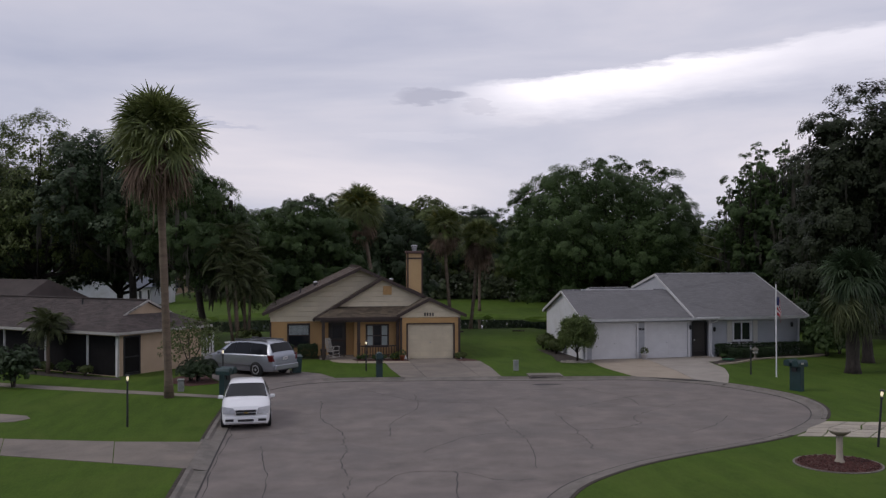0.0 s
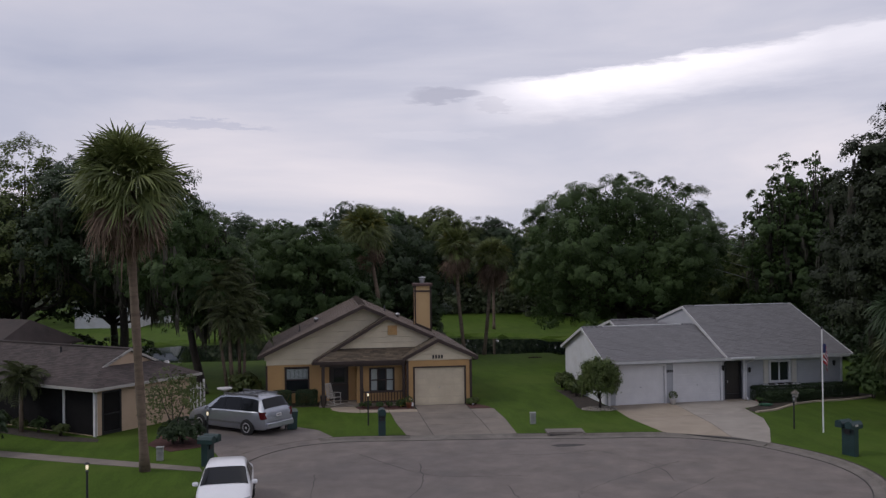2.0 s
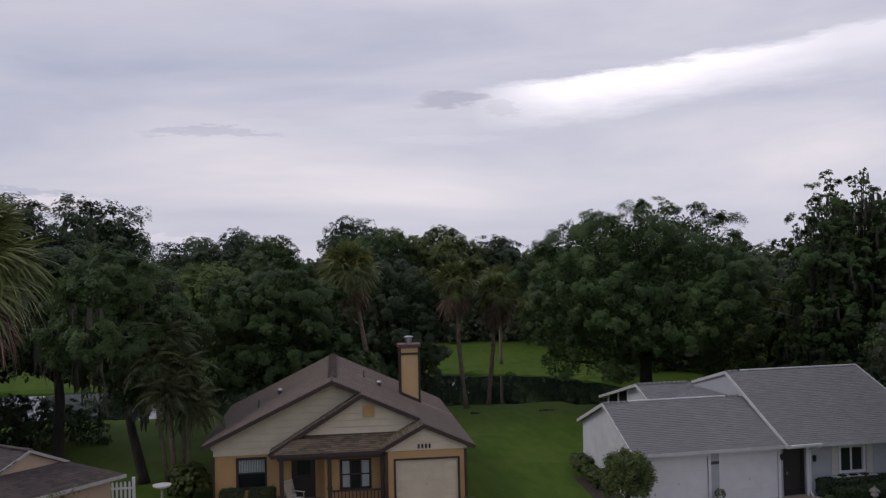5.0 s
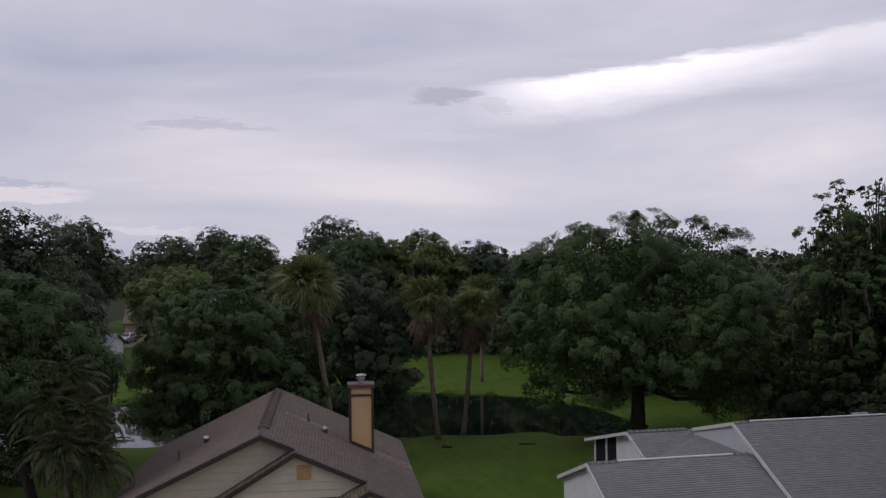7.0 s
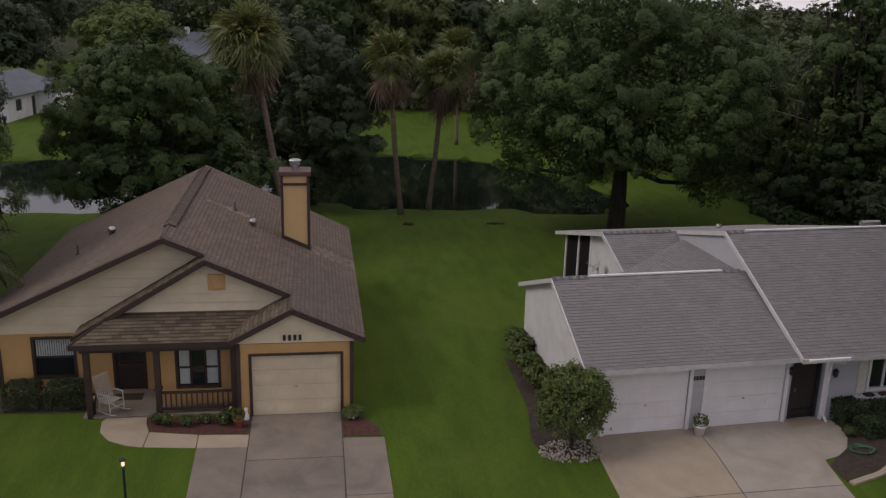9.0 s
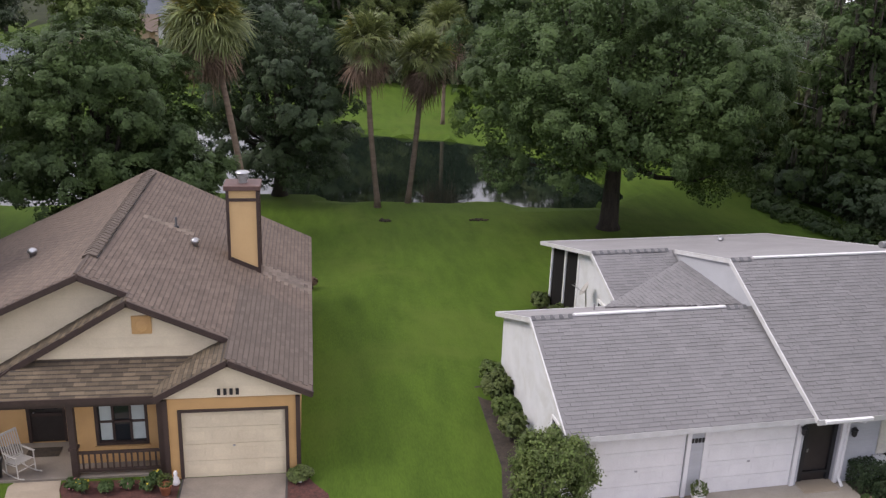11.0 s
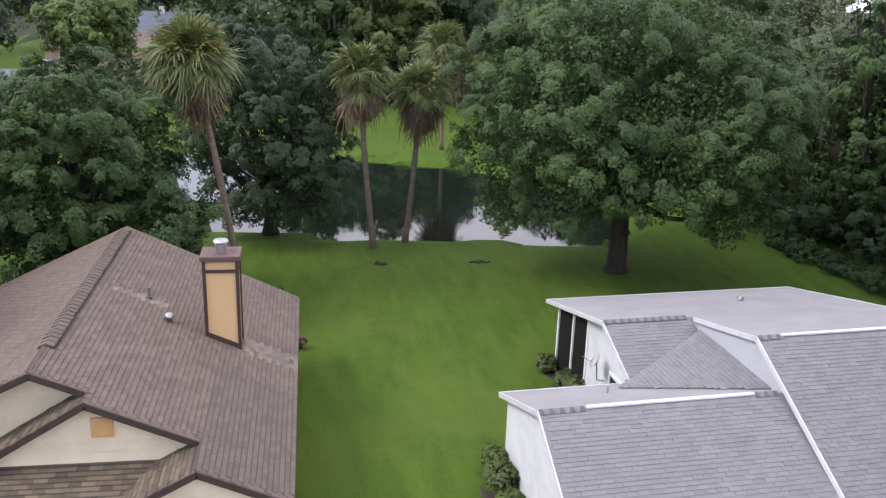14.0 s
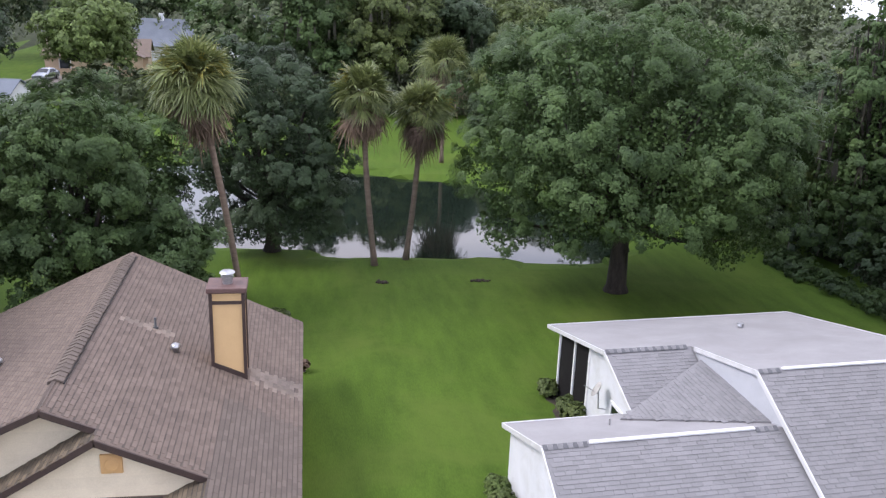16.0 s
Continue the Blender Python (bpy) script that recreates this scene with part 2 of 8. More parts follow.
M = dict(
    lawn=material("lawn_grass", (0.065, 0.110, 0.0150), 0.9, (0.041, 0.072, 0.0105), 1.5, 24, 0.55, 0.9, spec=0.08, stain=(0.074, 0.108, 0.019), stain_scale=0.2, stretch=(1, 0.22, 1)),
    forest=material("forest_floor", (0.040, 0.048, 0.022), 0.95, (0.018, 0.022, 0.011), 0.3, 4, 0.6, 0.5, spec=0.1),
    asphalt=material("worn_asphalt", (0.204, 0.172, 0.151), 0.82, (0.122, 0.103, 0.091), 0.8, 40, 0.75, 0.35, stain=(0.125, 0.110, 0.101), stain_scale=0.4),
    crack=material("asphalt_crack", (0.06, 0.054, 0.051), 0.9),
    kerb=material("kerb_concrete", (0.20, 0.178, 0.152), 0.85, (0.115, 0.10, 0.086), 1.5, 30, 0.6, 0.3, stain=(0.10, 0.09, 0.078), stain_scale=0.7),
    concrete=material("drive_concrete", (0.36, 0.300, 0.228), 0.85, (0.27, 0.222, 0.168), 0.8, 30, 0.5, 0.2, stain=(0.25, 0.20, 0.15), stain_scale=0.5, vary=0.04),
    concrete_pale=material("greyer_drive_concrete", (0.34, 0.305, 0.262), 0.85, (0.255, 0.226, 0.192), 0.8, 30, 0.5, 0.2, stain=(0.24, 0.21, 0.178), stain_scale=0.5, vary=0.04),
    concrete_grey=material("grey_drive_concrete", (0.215, 0.182, 0.149), 0.85, (0.148, 0.125, 0.103), 0.8, 30, 0.5, 0.2, stain=(0.115, 0.098, 0.084), stain_scale=0.45, vary=0.08),
    stone=material("paving_stone", (0.42, 0.37, 0.29), 0.85, (0.25, 0.22, 0.18), 2, 30, 0.5, 0.3, vary=0.15),
    mulch=material("bark_mulch", (0.1, 0.036, 0.028), 0.95, (0.036, 0.014, 0.011), 8, 40, 0.7, 0.9),
    soil=material("bed_soil", (0.055, 0.040, 0.028), 0.95, (0.02, 0.016, 0.012), 6, 40, 0.7, 0.8),
    gravel=material("pale_brown_gravel", (0.37, 0.335, 0.29), 0.9, (0.17, 0.15, 0.125), 10, 40, 0.6, 0.8, island=0.35),
    bark=material("oak_bark", (0.050, 0.040, 0.032), 0.95, (0.018, 0.014, 0.012), 3, 18, 0.7, 0.9, stretch=(1, 1, 0.25)),
    palm_bark=material("palm_bark", (0.21, 0.155, 0.115), 0.95, (0.115, 0.083, 0.062), 2, 14, 0.6, 0.8, stretch=(0.5, 0.5, 3)),
    leaf=material("oak_leaf", (0.080, 0.126, 0.039), 0.55, (0.037, 0.063, 0.023), 0.22, 1.2, 0.6, 0, spec=0.2, island=0.24, translucent=0.22),
    leaf_dark=material("dark_leaf", (0.053, 0.083, 0.036), 0.55, (0.027, 0.044, 0.021), 0.22, 1.2, 0.6, 0, spec=0.25, island=0.24, translucent=0.15),
    # leaf green darkened so that deep shade is part of its colour
    leaf_shaded=material("shaded_green_leaf", (0.035, 0.046, 0.021), 0.6, (0.019, 0.026, 0.012), 0.25, 1.2, 0.6, 0, spec=0.2, island=0.3, translucent=0.1),
    leaf_light=material("light_leaf", (0.128, 0.158, 0.047), 0.6, (0.064, 0.090, 0.028), 0.25, 2.0, 0.6, 0, spec=0.3, island=0.45, translucent=0.25),
    leaf_bright=material("pale_green_leaf", (0.135, 0.185, 0.050), 0.6, (0.075, 0.110, 0.032), 0.25, 2.0, 0.6, 0, spec=0.25, island=0.4, translucent=0.25),
    leaf_far=material("far_leaf", (0.096, 0.118, 0.058), 0.7, (0.056, 0.070, 0.037), 0.12, 1.0, 0.6, 0, spec=0.15, island=0.4, translucent=0.1),
    moss=material("hanging_moss", (0.11, 0.105, 0.082), 0.95, (0.06, 0.056, 0.045), 1, 6, 0.6, 0, spec=0.1, island=0.3, translucent=0.2),
    frond=material("palm_frond", (0.175, 0.20, 0.066), 0.5, (0.085, 0.11, 0.040), 0.6, 4.0, 0.6, 0, spec=0.4, island=0.4, translucent=0.2),
    frond_dark=material("dull_palm_frond", (0.100, 0.116, 0.048), 0.6, (0.045, 0.055, 0.024), 0.6, 4.0, 0.6, 0, spec=0.25, island=0.4, translucent=0.15),
    frond_yellow=material("yellowing_frond", (0.24, 0.21, 0.045), 0.6, (0.13, 0.13, 0.03), 0.6, 4.0, 0.6, 0, spec=0.3, island=0.3, translucent=0.25),
    frond_dead=material("dead_frond", (0.22, 0.155, 0.115), 0.9, (0.10, 0.068, 0.05), 0.6, 4.0, 0.6, 0, spec=0.15, island=0.35, translucent=0.1),
    shingle_brown=material("brown_shingle", (0.136, 0.101, 0.079), 0.9, (0.098, 0.072, 0.056), 1.0, 60, 0.3, 0.5, island=0.13),
    shingle_one=material("brown_shingle_tab", (0.108, 0.084, 0.067), 0.9, (0.103, 0.080, 0.064), 1.2, 60, 0.5, 0.5, vary=0.13),
    slate=material("blue_grey_shingle", (0.125, 0.14, 0.165), 0.9, (0.085, 0.097, 0.115), 0.6, 8, 0.5, 0.3),
    # band colours: shingle granules darkened for the shadow line of each course
    shingle_shade_band=material("brown_shingle_shade_band", (0.082, 0.063, 0.051), 0.9, (0.064, 0.049, 0.041), 1.0, 60, 0.4, 0.4, island=0.2),
    shingle_grey_shade_band=material("grey_shingle_shade_band", (0.166, 0.161, 0.163), 0.9, (0.145, 0.141, 0.143), 1.0, 60, 0.4, 0.4, island=0.2),
    shingle_tan=material("tan_shingle", (0.120, 0.091, 0.057), 0.9, (0.078, 0.058, 0.039), 1.2, 60, 0.5, 0.5, island=0.38),
    shingle_tan_shade_band=material("tan_shingle_shade_band", (0.050, 0.039, 0.029), 0.9, (0.034, 0.027, 0.021), 1.0, 60, 0.4, 0.4, island=0.3),
    shingle_grey=material("grey_shingle", (0.178, 0.172, 0.174), 0.9, (0.143, 0.139, 0.141), 1.0, 60, 0.3, 0.4, island=0.07),
    shingle_grey_one=material("grey_shingle_tab", (0.165, 0.160, 0.162), 0.9, (0.160, 0.155, 0.157), 1.2, 60, 0.5, 0.4, vary=0.07),
    shingle_dark=material("dark_brown_shingle", (0.078, 0.060, 0.054), 0.9, (0.044, 0.035, 0.032), 1.2, 60, 0.5, 0.5, island=0.25),
    flat_roof=material("rolled_roofing", (0.27, 0.26, 0.26), 0.9, (0.205, 0.197, 0.197), 0.7, 30, 0.5, 0.2, stain=(0.21, 0.20, 0.20), stain_scale=0.4),
    cream=material("cream_siding_paint", (0.63, 0.545, 0.395), 0.6, (0.51, 0.435, 0.31), 1.5, 30, 0.4, 0.1, vary=0.05),
    ochre=material("ochre_wall_paint", (0.52, 0.315, 0.13), 0.75, (0.42, 0.25, 0.105), 1.2, 40, 0.4, 0.15),
    brown_trim=material("dark_brown_trim", (0.050, 0.030, 0.024), 0.6, (0.030, 0.018, 0.015), 3, 30, 0.5, 0.1),
    white=material("white_paint", (0.72, 0.71, 0.71), 0.5, (0.60, 0.59, 0.59), 1.5, 30, 0.4, 0.08),
    trim_white=material("weathered_white_trim", (0.56, 0.555, 0.55), 0.55, (0.45, 0.445, 0.44), 2.5, 30, 0.5, 0.08, stain=(0.42, 0.41, 0.395), stain_scale=1.2),
    siding=material("grey_white_siding", (0.41, 0.415, 0.435), 0.55, (0.35, 0.355, 0.375), 1.5, 30, 0.4, 0.08, vary=0.03),
    stucco=material("white_stucco", (0.60, 0.605, 0.62), 0.85, (0.50, 0.505, 0.52), 1.2, 50, 0.4, 0.3, stain=(0.47, 0.465, 0.455), stain_scale=0.8),
    tan=material("tan_wall_paint", (0.50, 0.37, 0.26), 0.75, (0.42, 0.31, 0.215), 1.2, 40, 0.4, 0.15),
    screen=material("insect_screen", (0.016, 0.015, 0.015), 0.9, (0.011, 0.010, 0.010), 2, 30, spec=0.1),
    black=material("black_metal", (0.018, 0.018, 0.02), 0.45, bump=0),
    galvanised=material("galvanised_metal", (0.45, 0.45, 0.46), 0.35, metal=0.8, bump=0.05),
    door_dark=material("dark_door", (0.030, 0.024, 0.022), 0.4, bump=0.05),
    green_plastic=material("dark_green_plastic", (0.016, 0.045, 0.045), 0.45, bump=0.05),
    terracotta=material("terracotta", (0.36, 0.13, 0.06), 0.8),
    car_white=material("white_car_paint", (0.78, 0.78, 0.79), 0.18, (0.74, 0.74, 0.75), bump=0),
    car_silver=material("silver_car_paint", (0.40, 0.42, 0.46), 0.25, (0.36, 0.38, 0.42), metal=0.6, bump=0),
    tyre=material("tyre_rubber", (0.018, 0.018, 0.018), 0.85),
    rim=material("alloy_rim", (0.58, 0.58, 0.60), 0.35, metal=0.4, bump=0),
    rust=material("rusty_brown_metal", (0.115, 0.062, 0.052), 0.6, (0.07, 0.04, 0.036), 4, 30, 0.5, 0.1),
    ochre_pale=material("pale_ochre_paint", (0.58, 0.39, 0.19), 0.7, (0.50, 0.33, 0.155), 1.2, 40, 0.4, 0.1),
    cream_shutter=material("cream_shutter_paint", (0.60, 0.57, 0.50), 0.6, (0.5, 0.47, 0.41), bump=0.05),
    white_dull=material("dull_white_paint", (0.42, 0.40, 0.37), 0.6, (0.33, 0.31, 0.28), bump=0.05),
    trim_grey=material("grey_plastic_trim", (0.10, 0.10, 0.105), 0.6, bump=0.03),
    brass=material("gold_metal", (0.55, 0.40, 0.12), 0.35, metal=0.9, bump=0),
    flag_red=material("red_cloth", (0.42, 0.03, 0.04), 0.8, bump=0.05),
    flag_blue=material("blue_cloth", (0.02, 0.03, 0.12), 0.8, bump=0.05),
    flower_yellow=material("yellow_petal", (0.60, 0.45, 0.03), 0.7, bump=0),
    flower_pink=material("pink_petal", (0.55, 0.20, 0.26), 0.7, bump=0),
    flower_red=material("red_petal", (0.50, 0.03, 0.03), 0.7, bump=0),
    hose=material("green_hose", (0.05, 0.16, 0.09), 0.5, bump=0),
    trim_pale=material("pale_grey_plastic", (0.30, 0.31, 0.29), 0.6, bump=0.05),
    wire=material("grey_wire", (0.32, 0.32, 0.33), 0.5, bump=0),
    tail=material("red_lens", (0.10, 0.010, 0.012), 0.2, bump=0),
    lens=material("clear_lens", (0.46, 0.46, 0.47), 0.15, metal=0.2, bump=0),
)


def plain(name, base, rough=0.3, metal=0.0, transmission=0.0, emission=0.0):
    mat = bpy.data.materials.new(name)
    mat.use_nodes = True
    p = mat.node_tree.nodes["Principled BSDF"]
    p.inputs["Base Color"].default_value = (*base, 1)
    p.inputs["Roughness"].default_value, p.inputs["Metallic"].default_value = rough, metal
    p.inputs["Transmission Weight"].default_value = transmission
    if emission:
        p.inputs["Emission Color"].default_value = (*base, 1)
        p.inputs["Emission Strength"].default_value = emission
    return mat


M["glass"] = plain("window_glass", (0.016, 0.019, 0.022), 0.06)
M["car_glass"] = plain("tinted_car_glass", (0.006, 0.007, 0.008), 0.12)
M["car_glass"].node_tree.nodes["Principled BSDF"].inputs["Specular IOR Level"].default_value = 0.28
M["bulb"] = plain("lamp_bulb", (1.0, 0.85, 0.6), 0.4, emission=0.6)


def water_material():
    mat = bpy.data.materials.new("pond_water")
    mat.use_nodes = True
    nt = mat.node_tree
    p = nt.nodes["Principled BSDF"]
    p.inputs["Base Color"].default_value = (0.008, 0.013, 0.009, 1)
    p.inputs["Roughness"].default_value, p.inputs["IOR"].default_value = 0.03, 1.33
    co = nt.nodes.new("ShaderNodeTexCoord")
    n = node(nt, "ShaderNodeTexNoise", Scale=0.8, Detail=3.0)
    nt.links.new(co.outputs["Object"], n.inputs["Vector"])
    b = node(nt, "ShaderNodeBump", Strength=0.05, Distance=0.05)
    nt.links.new(n.outputs["Fac"], b.inputs["Height"])
    nt.links.new(b.outputs["Normal"], p.inputs["Normal"])
    return mat


M["water"] = water_material()
# ---- mesh tools ----
def link_mesh(name, me, mat, parent=None, label="", m=None):
    ob = new(name, me)
    if mat and not me.materials:
        me.materials.append(mat)
    if parent:
        ob.parent = parent
    if m is not None:
        ob.matrix_basis = m
    if label:
        ob["label"] = label
    return ob


def part(name, bm, mat, parent=None, label="", smooth=False, m=None):
    bmesh.ops.recalc_face_normals(bm, faces=bm.faces)
    me = bpy.data.meshes.new(name)
    bm.to_mesh(me)
    bm.free()
    if smooth:
        me.shade_smooth()
    else:
        me.shade_flat()
    return link_mesh(name, me, mat, parent, label, m)


def from_arrays(name, verts, faces, mat, parent=None, label="", smooth=False):
    me = bpy.data.meshes.new(name)
    verts, faces = np.asarray(verts, np.float32), np.asarray(faces, np.int32)
    k = faces.shape[1]
    me.vertices.add(len(verts))
    me.vertices.foreach_set("co", verts.ravel())
    me.loops.add(faces.size)
    me.loops.foreach_set("vertex_index", faces.ravel())
    me.polygons.add(len(faces))
    me.polygons.foreach_set("loop_start", np.arange(0, faces.size, k, dtype=np.int32))
    me.update(calc_edges=True)
    if smooth:
        me.shade_smooth()
    else:
        me.shade_flat()
    return link_mesh(name, me, mat, parent, label)


def thing(name, m, label, category, group="", kind=""):
    return tagged(_placed(new(name), m), label, category, group, kind)


def _placed(ob, m):
    ob.empty_display_size = 0.2
    ob.matrix_basis = m
    return ob


def box(bm, x0, y0, z0, x1, y1, z1, bevel=0.0, m=None):
    vs = [bm.verts.new(v) for v in ((x0, y0, z0), (x1, y0, z0), (x1, y1, z0), (x0, y1, z0), (x0, y0, z1), (x1, y0, z1), (x1, y1, z1), (x0, y1, z1))]
    fs = [bm.faces.new([vs[i] for i in f]) for f in ((3, 2, 1, 0), (4, 5, 6, 7), (0, 1, 5, 4), (1, 2, 6, 5), (2, 3, 7, 6), (3, 0, 4, 7))]
    if m is not None:
        for v in vs:
            v.co = m @ v.co
    if bevel:
        bmesh.ops.bevel(bm, geom=list({e for f in fs for e in f.edges}), offset=bevel, segments=1, affect="EDGES")
    return bm


def solid(bm, pts, push):
    """A flat polygon thickened by the vector push."""
    push = Vector(push)
    a = [bm.verts.new(p) for p in pts]
    b = [bm.verts.new(Vector(p) + push) for p in pts]
    n = len(pts)
    bm.faces.new(a)
    bm.faces.new(b[::-1])
    for i in range(n):
        bm.faces.new((a[i], b[i], b[(i + 1) % n], a[(i + 1) % n]))
    return bm


def ring(bm, centre, axis_x, axis_y, r, seg):
    return [bm.verts.new(Vector(centre) + Vector(axis_x) * (r * math.cos(2 * math.pi * i / seg)) + Vector(axis_y) * (r * math.sin(2 * math.pi * i / seg))) for i in range(seg)]


def tube(bm, pts, radii, seg=8, caps=True):
    pts = [Vector(p) for p in pts]
    last = None
    for i, p in enumerate(pts):
        d = (pts[min(i + 1, len(pts) - 1)] - pts[max(i - 1, 0)]).normalized()
        ax = d.orthogonal().normalized() if abs(d.z) < 0.9 else Vector((1, 0, 0)).cross(d).normalized()
        ay = d.cross(ax)
        r = ring(bm, p, ax, ay, radii[i] if hasattr(radii, "__len__") else radii, seg)
        if last:
            # best matching start vertex keeps the tube from twisting
            k = min(range(seg), key=lambda s: (r[s].co - last[0].co).length)
            r = r[k:] + r[:k]
            if (r[1].co - last[1].co).length > (r[-1].co - last[1].co).length:
                r = [r[0]] + r[:0:-1]
            for j in range(seg):
                bm.faces.new((last[j], last[(j + 1) % seg], r[(j + 1) % seg], r[j]))
        elif caps:
            bm.faces.new(r[::-1])
        last = r
    if caps:
        bm.faces.new(last)
    return bm


def lathe(bm, profile, seg=20, centre=(0, 0, 0)):
    """profile: (radius, z) from bottom to top."""
    c = Vector(centre)
    rows = [ring(bm, c + Vector((0, 0, z)), (1, 0, 0), (0, 1, 0), max(r, 0.001), seg) for r, z in profile]
    for a, b in zip(rows, rows[1:]):
        for j in range(seg):
            bm.faces.new((a[j], a[(j + 1) % seg], b[(j + 1) % seg], b[j]))
    bm.faces.new(rows[0][::-1])
    bm.faces.new(rows[-1])
    return bm


def B():
    return bmesh.new()


def smooth_line(pts, n=8, closed=False):
    """Catmull-Rom through points."""
    P = [Vector(p) for p in pts]
    out = []
    m = len(P)
    for i in range(m if closed else m - 1):
        p0, p1, p2, p3 = (P[(i - 1) % m] if closed or i > 0 else P[0], P[i], P[(i + 1) % m], P[(i + 2) % m] if closed or i + 2 < m else P[-1])
        for k in range(n):
            t = k / n
            out.append(0.5 * (2 * p1 + (p2 - p0) * t + (2 * p0 - 5 * p1 + 4 * p2 - p3) * t * t + (3 * p1 - p0 - 3 * p2 + p3) * t ** 3))
    if not closed:
        out.append(P[-1])
    return out
# ---- building tools ----
def wall_grid(bm, x0, x1, z0, z1, holes, y0, y1, m=None):
    """A wall along x between the depths y0 and y1, with openings (x0, x1, z0, z1) that go through it."""
    xs = sorted({x0, x1, *[h[0] for h in holes], *[h[1] for h in holes]})
    zs = sorted({z0, z1, *[h[2] for h in holes], *[h[3] for h in holes]})
    cache = {}

    def v(i, j, y):
        key = (i, j, y)
        if key not in cache:
            p = Vector((xs[i], y, zs[j]))
            cache[key] = bm.verts.new(m @ p if m is not None else p)
        return cache[key]

    def full(i, j):
        if not (0 <= i < len(xs) - 1 and 0 <= j < len(zs) - 1):
            return False
        cx, cz = (xs[i] + xs[i + 1]) / 2, (zs[j] + zs[j + 1]) / 2
        return not any(h[0] < cx < h[1] and h[2] < cz < h[3] for h in holes)
    for i in range(len(xs) - 1):
        for j in range(len(zs) - 1):
            if not full(i, j):
                continue
            bm.faces.new((v(i, j, y0), v(i + 1, j, y0), v(i + 1, j + 1, y0), v(i, j + 1, y0)))
            bm.faces.new((v(i, j, y1), v(i, j + 1, y1), v(i + 1, j + 1, y1), v(i + 1, j, y1)))
            for a, b, (di, dj) in (((i, j), (i, j + 1), (-1, 0)), ((i + 1, j), (i + 1, j + 1), (1, 0)), ((i, j), (i + 1, j), (0, -1)), ((i, j + 1), (i + 1, j + 1), (0, 1))):
                if not full(i + di, j + dj):
                    bm.faces.new((v(*a, y0), v(*b, y0), v(*b, y1), v(*a, y1)))
    return bm


def bar(name, p, q, w, h, mat, parent, label="", up=(0, 0, 1)):
    """A straight board from p to q, w wide and h high."""
    p, q = Vector(p), Vector(q)
    d = (q - p).normalized()
    s = d.cross(Vector(up)).normalized() * (w / 2)
    u = s.cross(d).normalized() * (h / 2)
    bm = B()
    a = [bm.verts.new(p + s * i + u * j) for i, j in ((-1, -1), (1, -1), (1, 1), (-1, 1))]
    b = [bm.verts.new(q + s * i + u * j) for i, j in ((-1, -1), (1, -1), (1, 1), (-1, 1))]
    bm.faces.new(a[::-1])
    bm.faces.new(b)
    for i in range(4):
        bm.faces.new((a[i], a[(i + 1) % 4], b[(i + 1) % 4], b[i]))
    return part(name, bm, mat, parent, label)


def boxpart(name, x0, y0, z0, x1, y1, z1, mat, parent, label="", bevel=0.0):
    return part(name, box(B(), x0, y0, z0, x1, y1, z1, bevel), mat, parent, label)


def planks(parent, y, z0, z1, step, left, right, mat, name="siding_board", depth=0.034, skip=()):
    """Lapped boards on a wall at depth y, between left(z) and right(z), leaving out the openings in skip."""
    k = 0
    z = z0
    while z < z1 - 0.02:
        zt = min(z + step, z1)
        spans = [(left(z), right(z), left(zt), right(zt))]
        for hx0, hx1, hz0, hz1 in skip:
            if zt > hz0 + 0.01 and z < hz1 - 0.01:
                nxt = []
                for a, b, c, d in spans:
                    if b <= hx0 or a >= hx1:
                        nxt.append((a, b, c, d))
                        continue
                    if a < hx0:
                        nxt.append((a, hx0, c, hx0))
                    if b > hx1:
                        nxt.append((hx1, b, hx1, d))
                spans = nxt
        for a, b, c, d in spans:
            if b - a < 0.04:
                continue
            d = max(d, c + 0.01)
            bm = B()
            f = [bm.verts.new(p) for p in ((a, y - depth, z + 0.012), (b, y - depth, z + 0.012), (d, y - 0.006, zt), (c, y - 0.006, zt))]
            g = [bm.verts.new(p) for p in ((a, y + 0.01, z), (b, y + 0.01, z), (d, y + 0.01, zt), (c, y + 0.01, zt))]
            bm.faces.new(f)
            for i in range(4):
                bm.faces.new((f[i], g[i], g[(i + 1) % 4], f[(i + 1) % 4]))
            part(name, bm, mat, parent)
            k += 1
        z += step
    return k


def window(parent, x0, x1, z0, z1, y, frame_mat, sash=True, mullion=0, w=0.07, blind=None, name="window", reveal=0.09):
    """A framed window in an opening of the wall whose face is at y."""
    win = part(name, box(B(), x0, y + reveal, z0, x1, y + reveal + 0.02, z1), M["glass"], parent, "dark window glass in a frame")
    for a, b, c, d in ((x0, x1, z0, z0 + w), (x0, x1, z1 - w, z1), (x0, x0 + w, z0 + w, z1 - w), (x1 - w, x1, z0 + w, z1 - w)):
        boxpart("window_frame", a, y - 0.03, c, b, y + reveal, d, frame_mat, win)
    if sash:
        zm = (z0 + z1) / 2
        boxpart("sash_rail", x0 + w, y + 0.03, zm - 0.03, x1 - w, y + reveal, zm + 0.03, frame_mat, win)
    for i in range(mullion):
        xm = x0 + (x1 - x0) * (i + 1) / (mullion + 1)
        boxpart("mullion", xm - 0.03, y + 0.03, z0 + w, xm + 0.03, y + reveal, z1 - w, frame_mat, win)
    if blind:
        bx0, bx1, bz0, bz1, n = blind
        for i in range(n):
            a = bx0 + (bx1 - bx0) * i / n
            boxpart("blind_slat", a + 0.008, y + reveal - 0.012, bz0, a + (bx1 - bx0) / n - 0.012, y + reveal - 0.004, bz1, M["blind"], win)
    return win


M["blind"] = material("pale_blind", (0.42, 0.46, 0.44), 0.7, (0.34, 0.38, 0.36), bump=0.05)


